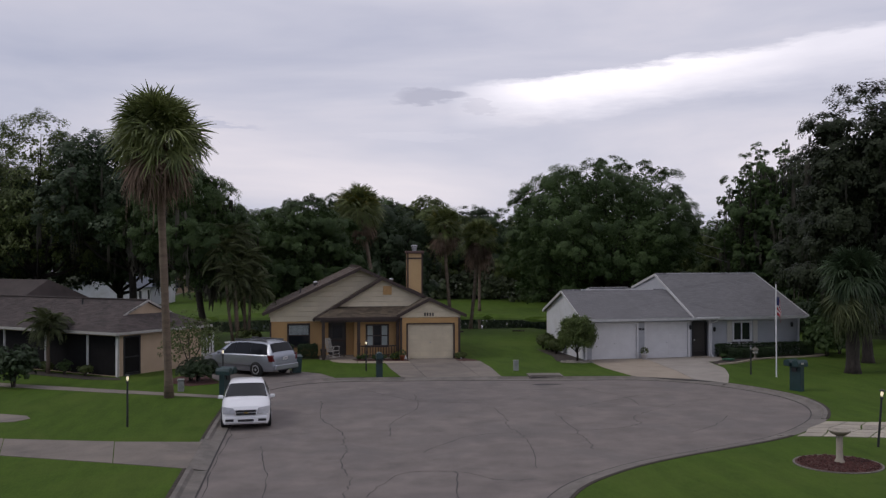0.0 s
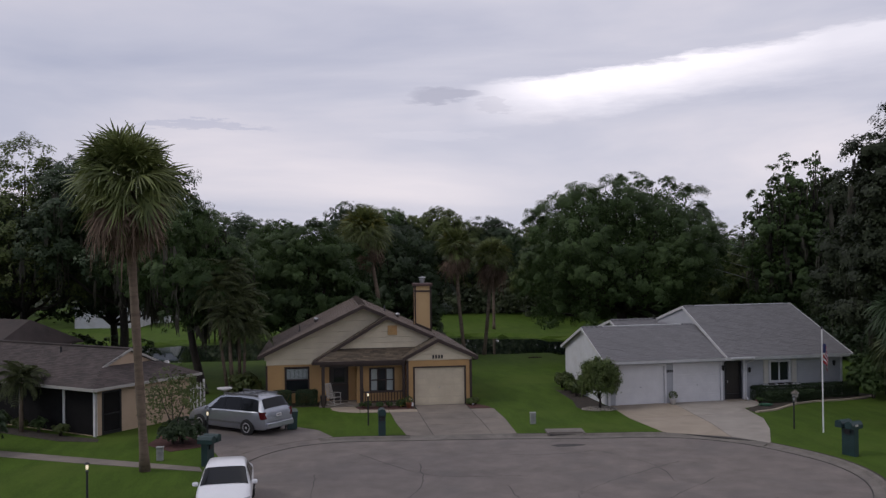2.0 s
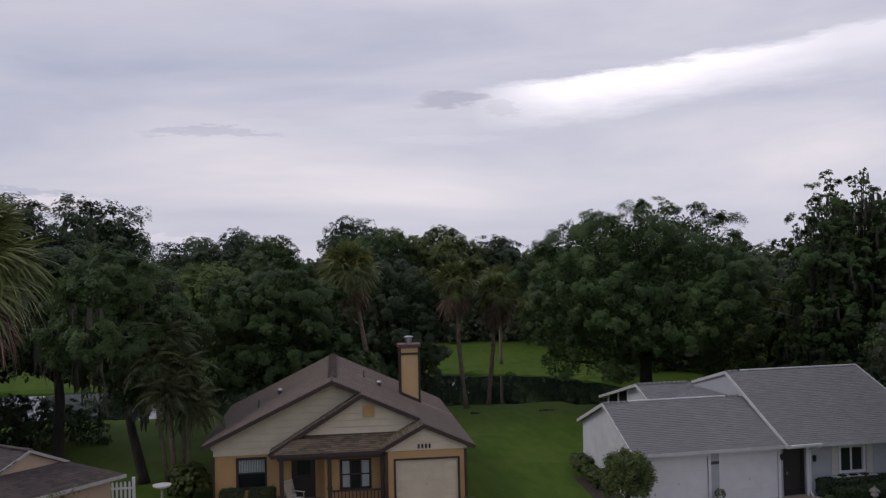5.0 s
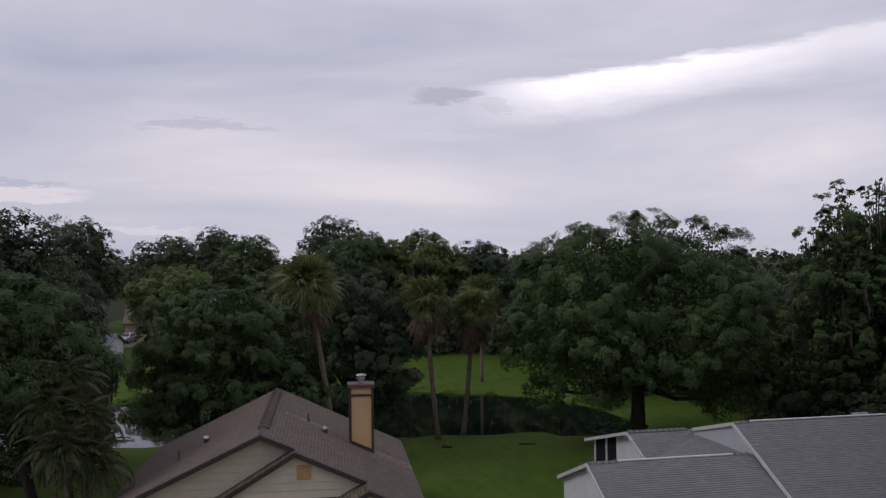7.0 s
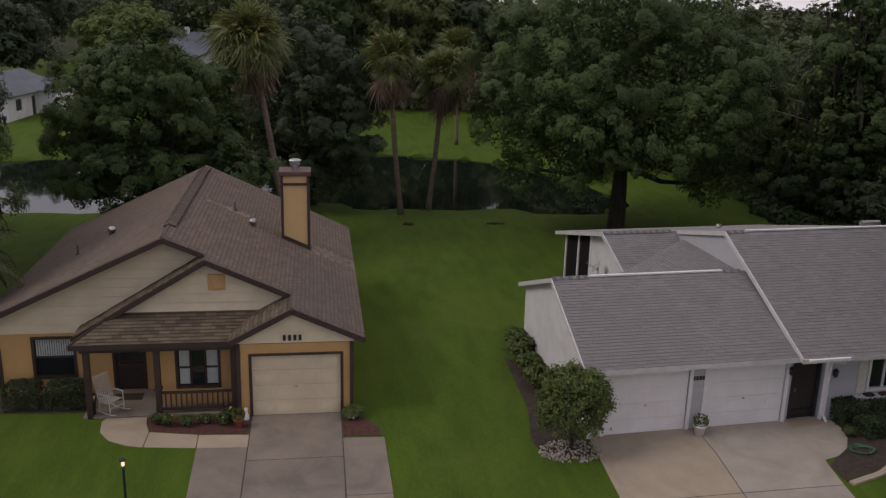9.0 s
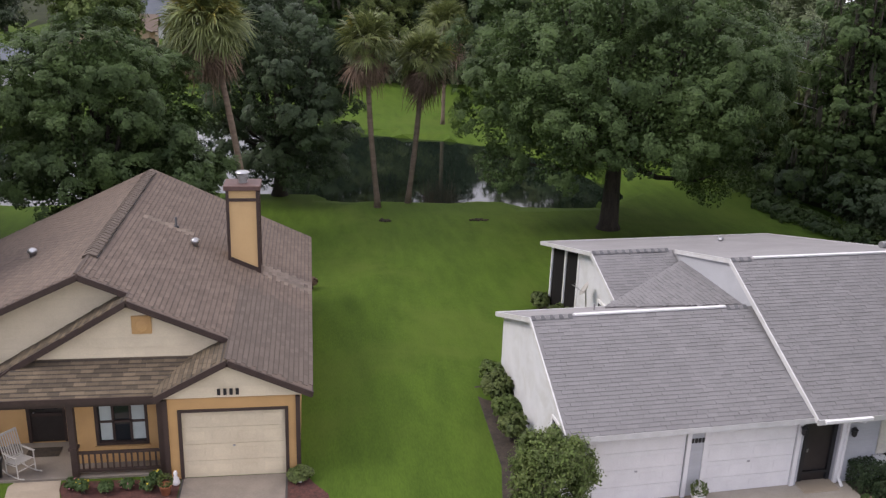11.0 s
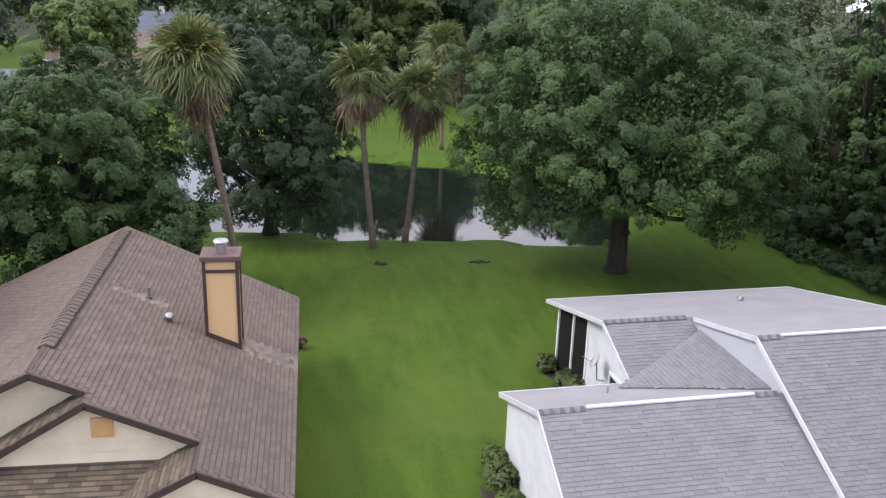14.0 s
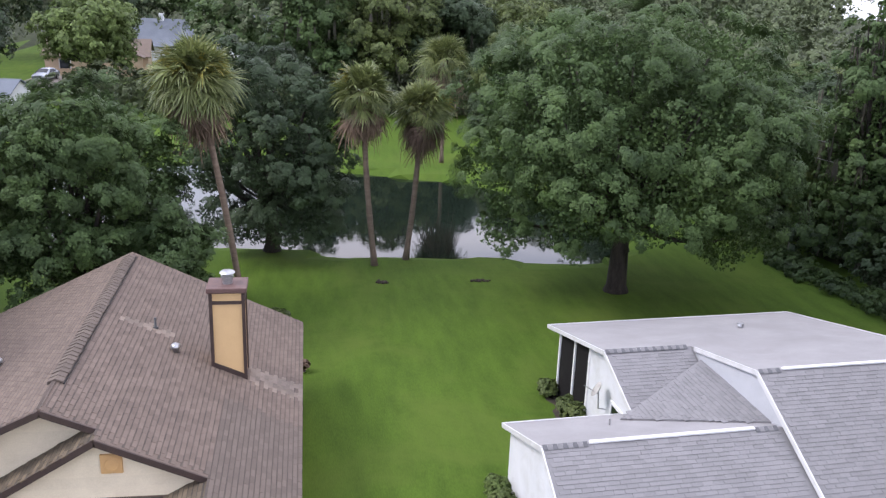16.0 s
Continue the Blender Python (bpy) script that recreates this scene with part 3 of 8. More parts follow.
def garage_door(parent, x0, x1, z0, z1, y, mat, rows=4, cols=4, label=""):
    d = part("garage_door", box(B(), x0, y + 0.03, z0, x1, y + 0.07, z1), mat, parent, label)
    h = (z1 - z0) / rows
    for r in range(rows):
        sec = boxpart("door_section", x0 + 0.005, y + 0.012, z0 + r * h + 0.006, x1 - 0.005, y + 0.031, z0 + (r + 1) * h - 0.006, mat, d)
        cw = (x1 - x0) / cols
        for c in range(cols):
            bm = B()
            a, b, lo, hi = x0 + c * cw + 0.10, x0 + (c + 1) * cw - 0.10, z0 + r * h + 0.13, z0 + (r + 1) * h - 0.13
            box(bm, a, y + 0.004, lo, b, y + 0.014, hi, 0.006)
            part("raised_panel", bm, mat, d)
    boxpart("handle", (x0 + x1) / 2 - 0.05, y - 0.02, z0 + 0.93, (x0 + x1) / 2 + 0.02, y + 0.02, z0 + 0.97, M["galvanised"], d, "small metal handle")
    return d


def tab_arrays(w, e, h):
    v = np.array([(0, 0, h), (w, 0, h), (w, e, 0.004), (0, e, 0.004), (0, 0, -0.02), (w, 0, -0.02), (w, e, -0.02), (0, e, -0.02), (0, 0.62 * e, 0.38 * h), (w, 0.62 * e, 0.38 * h)], float)
    f = np.array([(8, 9, 2, 3), (0, 1, 9, 8), (4, 5, 1, 0), (5, 6, 2, 1), (7, 4, 0, 3)], np.int32)
    return v, f


def shingles(parent, origin, u, v, length, height, keep, mats, near=None, w=0.305, e=0.145, h=0.014, seed=1, washed=None, label=""):
    """Lapped shingle tabs over a slope: u along the eave, v up the slope. keep(p) tells the roof's extent;
    near(p) those that become single tabs."""
    rng = np.random.default_rng(seed)
    origin, u, v = Vector(origin), Vector(u).normalized(), Vector(v).normalized()
    n = u.cross(v).normalized()
    R = Matrix((u, v, n)).transposed()
    Rn = np.array(R)
    vt, ft = tab_arrays(w - 0.006, e + 0.03, h)
    spots, ones = [], []
    for r in range(int(height / e)):
        off = (0.5 * w) * (r % 2) + rng.uniform(-0.03, 0.03)
        for c in range(-1, int(length / w) + 1):
            a, b = c * w + off, r * e
            if a < 0 or a + w > length + 0.02:
                continue
            p = origin + u * (a + w / 2) + v * (b + e / 2)
            if not keep(p):
                continue
            jit = rng.uniform(-0.004, 0.004)
            q = origin + u * (a + rng.uniform(-0.003, 0.003)) + v * (b + jit) + n * rng.uniform(0, 0.004)
            kind = "washed" if washed and washed(p) and rng.random() < 0.93 else ""
            if near and near(p) and len(ones) < 300 and not kind:
                ones.append(q)
            else:
                spots.append((q, kind))
    for kind, mat in (("", mats[0]), ("washed", M["shingle_washed"])):
        sel = [q for q, k in spots if k == kind]
        if sel:
            P = np.array([tuple(q) for q in sel])
            V = (vt @ Rn.T)[None] + P[:, None]
            F = ft[None] + (np.arange(len(sel)) * len(vt))[:, None, None]
            ob = from_arrays("shingles", V.reshape(-1, 3), F.reshape(-1, 4), mat, parent, label if not kind else "paler washed shingles below the chimney")
            ob["kind"] = "stuff"
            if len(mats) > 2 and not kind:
                # darker granules up each tab, with the shade under the next course painted in
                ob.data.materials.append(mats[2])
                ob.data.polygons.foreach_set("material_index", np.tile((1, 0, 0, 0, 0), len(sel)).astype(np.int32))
    if ones:
        me = bpy.data.meshes.new("shingle")
        me.from_pydata([tuple(x) for x in vt @ Rn.T], [], [tuple(f) for f in ft])
        me.materials.append(mats[1])
        if len(mats) > 2:
            me.materials.append(mats[2])
            me.polygons[0].material_index = 1
        for q in ones:
            ob = new("shingle", me)
            ob.parent = parent
            ob.location = q


M["shingle_washed"] = material("washed_shingle", (0.20, 0.158, 0.125), 0.9, (0.13, 0.102, 0.083), 1.2, 60, 0.5, 0.4, island=0.2)


def number_bars(parent, x, z, y, n, w=0.085, h=0.18, gap=0.075):
    """The house number, as plain dark bars."""
    for i in range(n):
        boxpart("number_bar", x + i * (w + gap), y - 0.035, z, x + i * (w + gap) + w, y - 0.012, z + h, M["black"], parent)
# ---- ground, street and pond ----
from mathutils.geometry import delaunay_2d_cdt, tessellate_polygon

LAWN = 0.10
# outer edge of the kerb round the street: west side, north side, the turning circle, then the near side
STREET = smooth_line([(-2.5, -30), (-2.5, 10), (-2.5, 24), (-2.5, 31), (-2.45, 36), (-2.2, 40.5), (-0.6, 43.8), (2.0, 45.2), (5.6, 45.0), (9.5, 44.6), (13.5, 44.0), (17, 43.5), (19.4, 42.0), (20.8, 39.8), (21.6, 37), (21.3, 34.3), (20.1, 31.9), (18.4, 30.0), (16.4, 28.4), (14, 27.2), (11.6, 26.1), (9.5, 24.8), (7.6, 22.9), (6.4, 20), (6.0, 15), (6.0, 5), (6.0, -30)], 6)
STREET = [Vector((p[0], p[1])) for p in STREET]
SHORE = [Vector((p[0], p[1])) for p in smooth_line([(-30, 86.5), (-18, 85.5), (-9, 84.6), (-3, 85.5), (2, 88), (6, 87.6), (9.8, 86.9), (12.2, 85.6), (16, 85.4), (20, 84.8), (24, 84.0), (28, 84.0), (30.5, 86.5), (29.5, 92), (27, 99), (22.5, 103.6), (18.7, 105.2), (13, 107.8), (4, 112), (-6, 108), (-14, 104), (-24, 103), (-40, 104), (-44, 94)], 5, True)]
WATER_Z = -0.95


def rise(x, y):
    """Height of the lawn: level round the houses, falling gently to the pond."""
    s = min(max((y - 56) / 28.0, 0), 1)
    z = LAWN - 0.75 * s * s * (3 - 2 * s)
    if y > 104:
        z += min((y - 104) / 40.0, 1) * 0.8
    return z


def inside(p, poly):
    n, c = len(poly), False
    x, y = p[0], p[1]
    for i in range(n):
        a, b = poly[i], poly[i - 1]
        if (a.y > y) != (b.y > y) and x < (b.x - a.x) * (y - a.y) / (b.y - a.y) + a.x:
            c = not c
    return c


def offset_line(line, d, closed=False):
    out = []
    n = len(line)
    for i, p in enumerate(line):
        a, b = (line[(i - 1) % n], line[(i + 1) % n]) if closed else (line[max(i - 1, 0)], line[min(i + 1, n - 1)])
        t = (b - a).normalized()
        out.append(p + Vector((t.y, -t.x)) * d)
    return out


def build_ground():
    xs, ys = list(np.arange(-44, 58, 2.0)), list(np.arange(-10, 128, 2.0))
    for arr in (xs, ys):
        step, lo, hi = 3.0, arr[0], arr[-1]
        while hi < 2600:
            lo, hi = lo - step, hi + step
            arr.insert(0, lo)
            arr.append(hi)
            step *= 1.35
    rnd = random.Random(3)
    pts = [Vector((x + rnd.uniform(-0.4, 0.4), y + rnd.uniform(-0.4, 0.4))) for x in xs for y in ys]
    inner = offset_line(SHORE, -1.6, True)
    edges = []
    for loop, closed in ((STREET, True), (SHORE, True), (inner, True)):
        k = len(pts)
        pts += loop
        edges += [(k + i, k + (i + 1) % len(loop)) for i in range(len(loop))]
    vs, _, fs, *_ = delaunay_2d_cdt(pts, edges, [], 0, 0.01)
    verts = []
    for v in vs:
        z = rise(v.x, v.y)
        if 80 < v.y < 115 and inside(v, SHORE) and min((v - s).length for s in SHORE) > 0.05:
            z = WATER_Z - 0.7
        elif 80 < v.y < 115 and min((v - s).length for s in SHORE) <= 0.05:
            z = WATER_Z - 0.05
        z += 0.03 * noise.noise(Vector((v.x * 0.2, v.y * 0.2, 0))) if (v.y > 56 or v.x < -12) else 0
        verts.append((v.x, v.y, z))
    faces = []
    for f in fs:
        c = sum((vs[i] for i in f), Vector((0, 0))) / len(f)
        if -31 < c.y < 46 and -4 < c.x < 23 and inside(c, STREET):
            continue
        faces.append(f)
    faces = [f if (vs[f[1]] - vs[f[0]]).cross(vs[f[2]] - vs[f[0]]) > 0 else f[::-1] for f in faces]
    ob = from_arrays("ground", verts, faces, M["lawn"], smooth=False)
    me = ob.data
    me.materials.append(M["forest"])
    for p in me.polygons:
        c = p.center
        wild = c.x > 42.5 or (c.y > 134 and (c.x > -1 or c.y > 200)) or c.x < -46
        if wild:
            p.material_index = 1
    return tagged(ob, "mown green lawn with slightly uneven colour, falling to the pond", "lawn", kind="structure")


build_ground()


def sheet(name, poly, z, mat, thick=0.12, label="", category="", kind="structure", parent=None):
    """A flat slab with the outline poly, top at z (a number or a function of x, y)."""
    f = z if callable(z) else (lambda x, y: z)
    bm = B()
    top = [bm.verts.new((p[0], p[1], f(p[0], p[1]))) for p in poly]
    low = [bm.verts.new((p[0], p[1], f(p[0], p[1]) - thick)) for p in poly]
    tris = tessellate_polygon([[Vector((p[0], p[1], 0)) for p in poly]])
    for t in tris:
        bm.faces.new([top[i] for i in t])
    n = len(poly)
    for i in range(n):
        bm.faces.new((top[i], low[i], low[(i + 1) % n], top[(i + 1) % n]))
    ob = part(name, bm, mat, parent)
    return tagged(ob, label, category, kind=kind) if label else ob


road = sheet("road", offset_line(STREET, -0.02), 0.0, M["asphalt"], 0.2, "worn grey asphalt street ending in a turning circle, cracked", "road")
pond = sheet("pond_water", offset_line(SHORE, 0.5, True), WATER_Z, M["water"], 0.05, "dark still pond water mirroring trees and sky", "pond")

# added water sheets that mirror pale sky just below the horizon
for lo, hi in ((-44, -15), (30, 64)):
    sheet("far_lake", [(r * math.sin(radians(a)), r * math.cos(radians(a))) for r, a in [(440, a) for a in range(lo, hi + 1)] + [(2400, a) for a in range(hi, lo - 1, -1)]], 0.5, M["water"], 0.05, "added water sheet that shows pale sky low on the horizon", "lake")


def sweep(name, line, profile, mat, label, category, parent=None):
    """A section swept along a plan line. profile: (offset to the right of the line, z)."""
    offs = [offset_line(line, d) for d, _ in profile]
    n, k = len(line), len(profile)
    verts = [(offs[j][i].x, offs[j][i].y, profile[j][1]) for i in range(n) for j in range(k)]
    faces = [(i * k + j, i * k + j + 1, (i + 1) * k + j + 1, (i + 1) * k + j) for i in range(n - 1) for j in range(k - 1)]
    bm = B()
    v = [bm.verts.new(p) for p in verts]
    for f in faces:
        bm.faces.new([v[i] for i in f])
    bm.faces.new([v[j] for j in range(k)])
    bm.faces.new([v[(n - 1) * k + j] for j in range(k)][::-1])
    ob = part(name, bm, mat, parent)
    return tagged(ob, label, category, kind="structure") if label else ob


KERB = [(-0.01, -0.1), (-0.01, 0.115), (0.12, 0.115), (0.20, 0.035), (0.55, 0.018), (0.55, -0.1)]


def kerb_run(a, b):
    """The kerb between two places along the street's edge."""
    i = min(range(len(STREET)), key=lambda k: (STREET[k] - Vector(a)).length)
    j = min(range(len(STREET)), key=lambda k: (STREET[k] - Vector(b)).length)
    if j - i >= 2:
        sweep("kerb", STREET[i:j + 1], KERB, M["kerb"], "weathered concrete kerb with a gutter", "kerb")
        # soil strip that also paints in the shadow along the lawn's edge
        sweep("turf_edge", STREET[i:j + 1], [(-0.12, 0.05), (-0.12, 0.112), (-0.02, 0.118), (-0.02, 0.05)], M["soil"], "earthy turf edge behind the kerb, darkened with painted shade", "edge")


sweep("gutter_joint", STREET, [(0.553, -0.05), (0.553, 0.012), (0.60, 0.012), (0.60, -0.05)], M["crack"], "dark joint between gutter and asphalt", "joint")
for a, b in (((-2.5, -30), (-2.5, 27.3)), ((-2.5, 31.2), (-2.3, 39.5)), ((1.6, 45.0), (5.4, 45.0)), ((10.4, 44.5), (16.9, 43.5)), ((20.4, 40.6), (19.6, 31.2)), ((16.8, 28.7), (6.0, -30))):
    kerb_run(a, b)


def drive_z(x, y):
    """Drives lie on the lawn."""
    return rise(x, y) + 0.014


def apron(a, b, mat):
    """The ramp from a drive down to the street."""
    i = min(range(len(STREET)), key=lambda k: (STREET[k] - Vector(a)).length)
    j = min(range(len(STREET)), key=lambda k: (STREET[k] - Vector(b)).length)
    sweep("apron", STREET[i:j + 1], [(-0.10, -0.1), (-0.10, 0.112), (0.05, 0.104), (0.55, 0.018), (0.55, -0.1)], mat, "low concrete ramp from a drive to the street", "ramp")


apron((-2.5, 27.3), (-2.5, 31.2), M["kerb"])
apron((-2.3, 39.5), (1.6, 45.0), M["asphalt"])
apron((5.4, 45.0), (10.4, 44.5), M["kerb"])
apron((16.9, 43.5), (20.4, 40.6), M["kerb"])
apron((19.6, 31.2), (16.8, 28.7), M["kerb"])
# ---- drives, walks, kerb pieces and cracks ----
def paving(name, label, polys, mat, category="driveway", z=drive_z, piece="slab", joint=None):
    ob = tagged(_placed(new(name), pose(0, 0, 0)), label, category, kind="structure")
    for i, p in enumerate(polys):
        sheet(piece, p, z, mat[i % len(mat)] if isinstance(mat, tuple) else mat, 0.10, parent=ob)
    if joint:
        sheet("joint", joint, lambda x, y: z(x, y) - 0.008, M["crack"], 0.06, parent=ob)
    return ob


paving("driveway", "grey concrete drive of the ochre house in slabs", [
    [(6.63, 53.22), (9.36, 53.22), (9.36, 50.4), (6.63, 50.4)], [(6.63, 50.37), (9.36, 50.37), (9.34, 47.4), (6.64, 47.4)], [(6.64, 47.37), (9.34, 47.37), (9.3, 44.72), (6.66, 44.98)],
    [(5.15, 51.25), (6.60, 51.15), (6.60, 48.3), (5.22, 48.3)], [(5.22, 48.27), (6.60, 48.27), (6.62, 44.98), (5.45, 45.05)],
    [(9.39, 51.5), (10.62, 51.45), (10.62, 48.3), (9.39, 48.3)], [(9.39, 48.27), (10.62, 48.27), (10.4, 44.58), (9.33, 44.7)]], M["concrete_grey"], joint=[(6.57, 53.2), (9.42, 53.2), (9.42, 51.3), (10.5, 51.2), (10.5, 48.3), (10.3, 44.7), (6.6, 45.05), (5.5, 45.15), (5.3, 48.3), (5.25, 51.1), (6.57, 51.0)])
paving("driveway", "pale concrete drive of the grey house with a curved joint", [
    [(16.8, 50.94), (20.30, 51.16), (20.28, 49.6), (20.06, 47.38), (16.62, 47.22)],
    [(20.33, 51.16), (23.5, 51.38), (24.95, 51.46), (25.0, 50.7), (24.8, 50.05), (24.4, 49.45), (23.9, 49.05), (23.35, 48.85), (23.25, 48.3), (23.12, 47.5), (20.09, 47.38), (20.31, 49.6)],
    [(16.62, 47.19), (20.06, 47.35), (19.9, 45.2), (19.4, 42.05), (16.95, 43.55)],
    [(20.09, 47.35), (23.12, 47.47), (22.9, 45.9), (21.9, 43.4), (20.45, 40.55), (19.43, 42.05), (19.93, 45.2)]], (M["concrete"], M["concrete_pale"]), joint=[(16.9, 50.9), (24.6, 51.4), (24.7, 50.1), (23.8, 49.2), (23.1, 48.5), (22.8, 46.0), (21.8, 43.5), (20.4, 40.8), (17.05, 43.6), (16.7, 48.0)])
paving("driveway", "dark worn drive beside the tan house", [[(-2.15, 41.1), (-1.5, 42.75), (-0.62, 43.85), (0.6, 44.7), (2.2, 45.25), (1.5, 47.1), (0.1, 48.5), (-1.2, 50.8), (-2.4, 55.2), (-6.2, 54.2), (-5.6, 51), (-4.3, 47.5), (-3.2, 44.6)]], M["asphalt"])
paving("driveway", "stained concrete drive crossing the lawn", [
    [(-2.51, 26.9), (-4.7, 27.9), (-5.3, 31.05), (-2.51, 30.55)], [(-4.73, 27.92), (-8.3, 29.5), (-9.0, 32.1), (-5.33, 31.07)], [(-8.33, 29.52), (-14, 32.0), (-14.8, 34.7), (-9.03, 32.12)], [(-14.03, 32.0), (-24, 36.4), (-25, 39.2), (-14.83, 34.7)]], M["concrete_grey"])
paving("walkway", "narrow concrete walk along the lawn of the tan house", [[(-3.0, 40.5), (-7.8, 43.0), (-12.7, 45.6), (-20, 50), (-20.6, 49.2), (-13.1, 44.8), (-8.1, 42.2), (-2.8, 39.75)]], M["concrete_grey"], "walkway")
paving("walkway", "concrete walk ending in a round pad", [[(-9.3, 35.9), (-9.6, 36.5), (-10.3, 36.9), (-12.5, 38.0), (-18, 41.6), (-18.6, 40.6), (-12.6, 36.6), (-10.6, 35.2), (-9.7, 35.3)]], M["concrete_grey"], "walkway")
paving("walkway", "curved concrete walk to the porch of the ochre house", [[(2.1, 53.2), (2.2, 52.5), (2.55, 51.95), (3.1, 51.6), (3.6, 51.45), (3.62, 52.4), (3.46, 52.95), (3.4, 53.4), (2.2, 53.4)], [(3.63, 51.45), (5.12, 51.27), (5.10, 52.08), (3.65, 52.38)], [(5.15, 51.27), (6.6, 51.17), (6.6, 51.95), (5.13, 52.07)]], M["concrete"], "walkway")


def flagstones():
    """Irregular paving stones of the path on the east side."""
    ob = tagged(_placed(new("stone_path"), pose(0, 0, 0)), "path of irregular pale flagstones crossing the lawn", "path", kind="structure")
    rng = random.Random(4)
    a, b = Vector((16.9, 28.45)), Vector((19.2, 30.75))
    along = Vector((0.966, -0.26))
    n, m = 16, 4
    grid = {}
    for i in range(n + 1):
        for j in range(m + 1):
            p = a.lerp(b, j / m) + along * (0.75 * i)
            jx = 0.14 if 0 < j < m else 0.04
            grid[i, j] = p + Vector((rng.uniform(-0.16, 0.16), rng.uniform(-jx, jx)))
    for i in range(n):
        for j in range(m):
            q = [grid[i, j], grid[i + 1, j], grid[i + 1, j + 1], grid[i, j + 1]]
            c = sum(q, Vector((0, 0))) / 4
            q = [c + (p - c) * 0.93 for p in q]
            sheet("flagstone", q, lambda x, y: LAWN + 0.02 if not inside(Vector((x, y)), STREET) else 0.03, M["stone"], 0.08, parent=ob)


flagstones()
CRACKS = [[(8.2, 36.0), (8.21, 33.8), (7.91, 32.1), (8.04, 30.8), (7.93, 28.8), (7.34, 25.8)], [(10.3, 34.5), (10.1, 31.3), (9.97, 29.3), (9.7, 28.0)], [(1.98, 30.1), (2.04, 28.9), (1.82, 27.4), (2.0, 25.3), (1.76, 23.6), (1.9, 20)], [(-0.63, 30.1), (-0.34, 27.0), (-0.23, 23.9), (-0.3, 18)], [(12.82, 32.8), (12.89, 32.1), (12.5, 31.7), (11.5, 31.2), (10.0, 31.0)], [(16.7, 33.0), (15.4, 31.3), (13.9, 30.1)], [(1.44, 38.9), (1.33, 34.9), (2.04, 32.0), (2.0, 30.2)], [(0.9, 31.9), (-0.26, 31.9), (-1.6, 31.4)], [(2.3, 23.5), (3.4, 25.7), (5.0, 25.8), (6.0, 24.7), (7.0, 24.6)], [(5.5, 40), (5.2, 36.5), (4.0, 33.8), (3.6, 31)], [(13.2, 40.8), (14.4, 38.0), (14.2, 35.5)], [(-1.6, 40), (-1.75, 34), (-1.8, 28), (-1.75, 20)], [(8.0, 41.5), (10.6, 40.6), (13.0, 41.0)], [(3.0, 42.5), (5.6, 38.2), (9.0, 37.4)], [(15.6, 38.6), (12.2, 36.2), (10.3, 34.5)], [(4.4, 28.4), (6.2, 30.6), (7.9, 31.0)], [(5.0, 25.8), (4.6, 22.5), (5.2, 19.0)], [(16.0, 36.0), (13.5, 33.8), (12.8, 32.8)]]


def cracks():
    ob = tagged(_placed(new("road_cracks"), pose(0, 0, 0)), "dark wandering cracks in the asphalt", "crack", kind="structure")
    rng = random.Random(8)
    for line in CRACKS:
        pts = smooth_line([(x, y, 0) for x, y in line], 9)
        pts = [p + Vector((rng.gauss(0, 0.035), rng.gauss(0, 0.035), 0)) for p in pts]
        bm = B()
        rows = []
        for i, p in enumerate(pts):
            d = (pts[min(i + 1, len(pts) - 1)] - pts[max(i - 1, 0)]).normalized()
            s = Vector((d.y, -d.x, 0)) * rng.uniform(0.005, 0.022)
            rows.append((bm.verts.new((*(p + s)[:2], 0.005)), bm.verts.new((*(p - s)[:2], 0.005))))
        for a, b in zip(rows, rows[1:]):
            bm.faces.new((a[0], a[1], b[1], b[0]))
        part("crack", bm, M["crack"], ob)


cracks()
patch = sheet("road_patch", [(11.4, 42.35), (11.9, 42.5), (12.6, 42.4), (12.9, 42.15), (12.3, 41.95), (11.6, 42.0)], 0.006, M["crack"], 0.01, "dark patch of fresh asphalt in the street", "patch")
drain = tagged(_placed(new("storm_drain"), pose(12.55, 44.15, 0, 0, 0, -6)), "concrete storm drain inlet set in the kerb", "drain", kind="structure")
boxpart("lid", -0.85, -0.05, 0.10, 0.85, 0.75, 0.20, M["kerb"], drain, "", 0.02)
boxpart("throat", -0.75, -0.16, 0.02, 0.75, -0.05, 0.11, M["crack"], drain)
for x in (-0.85, 0.75):
    boxpart("cheek", x, -0.2, 0.0, x + 0.1, -0.05, 0.18, M["kerb"], drain)
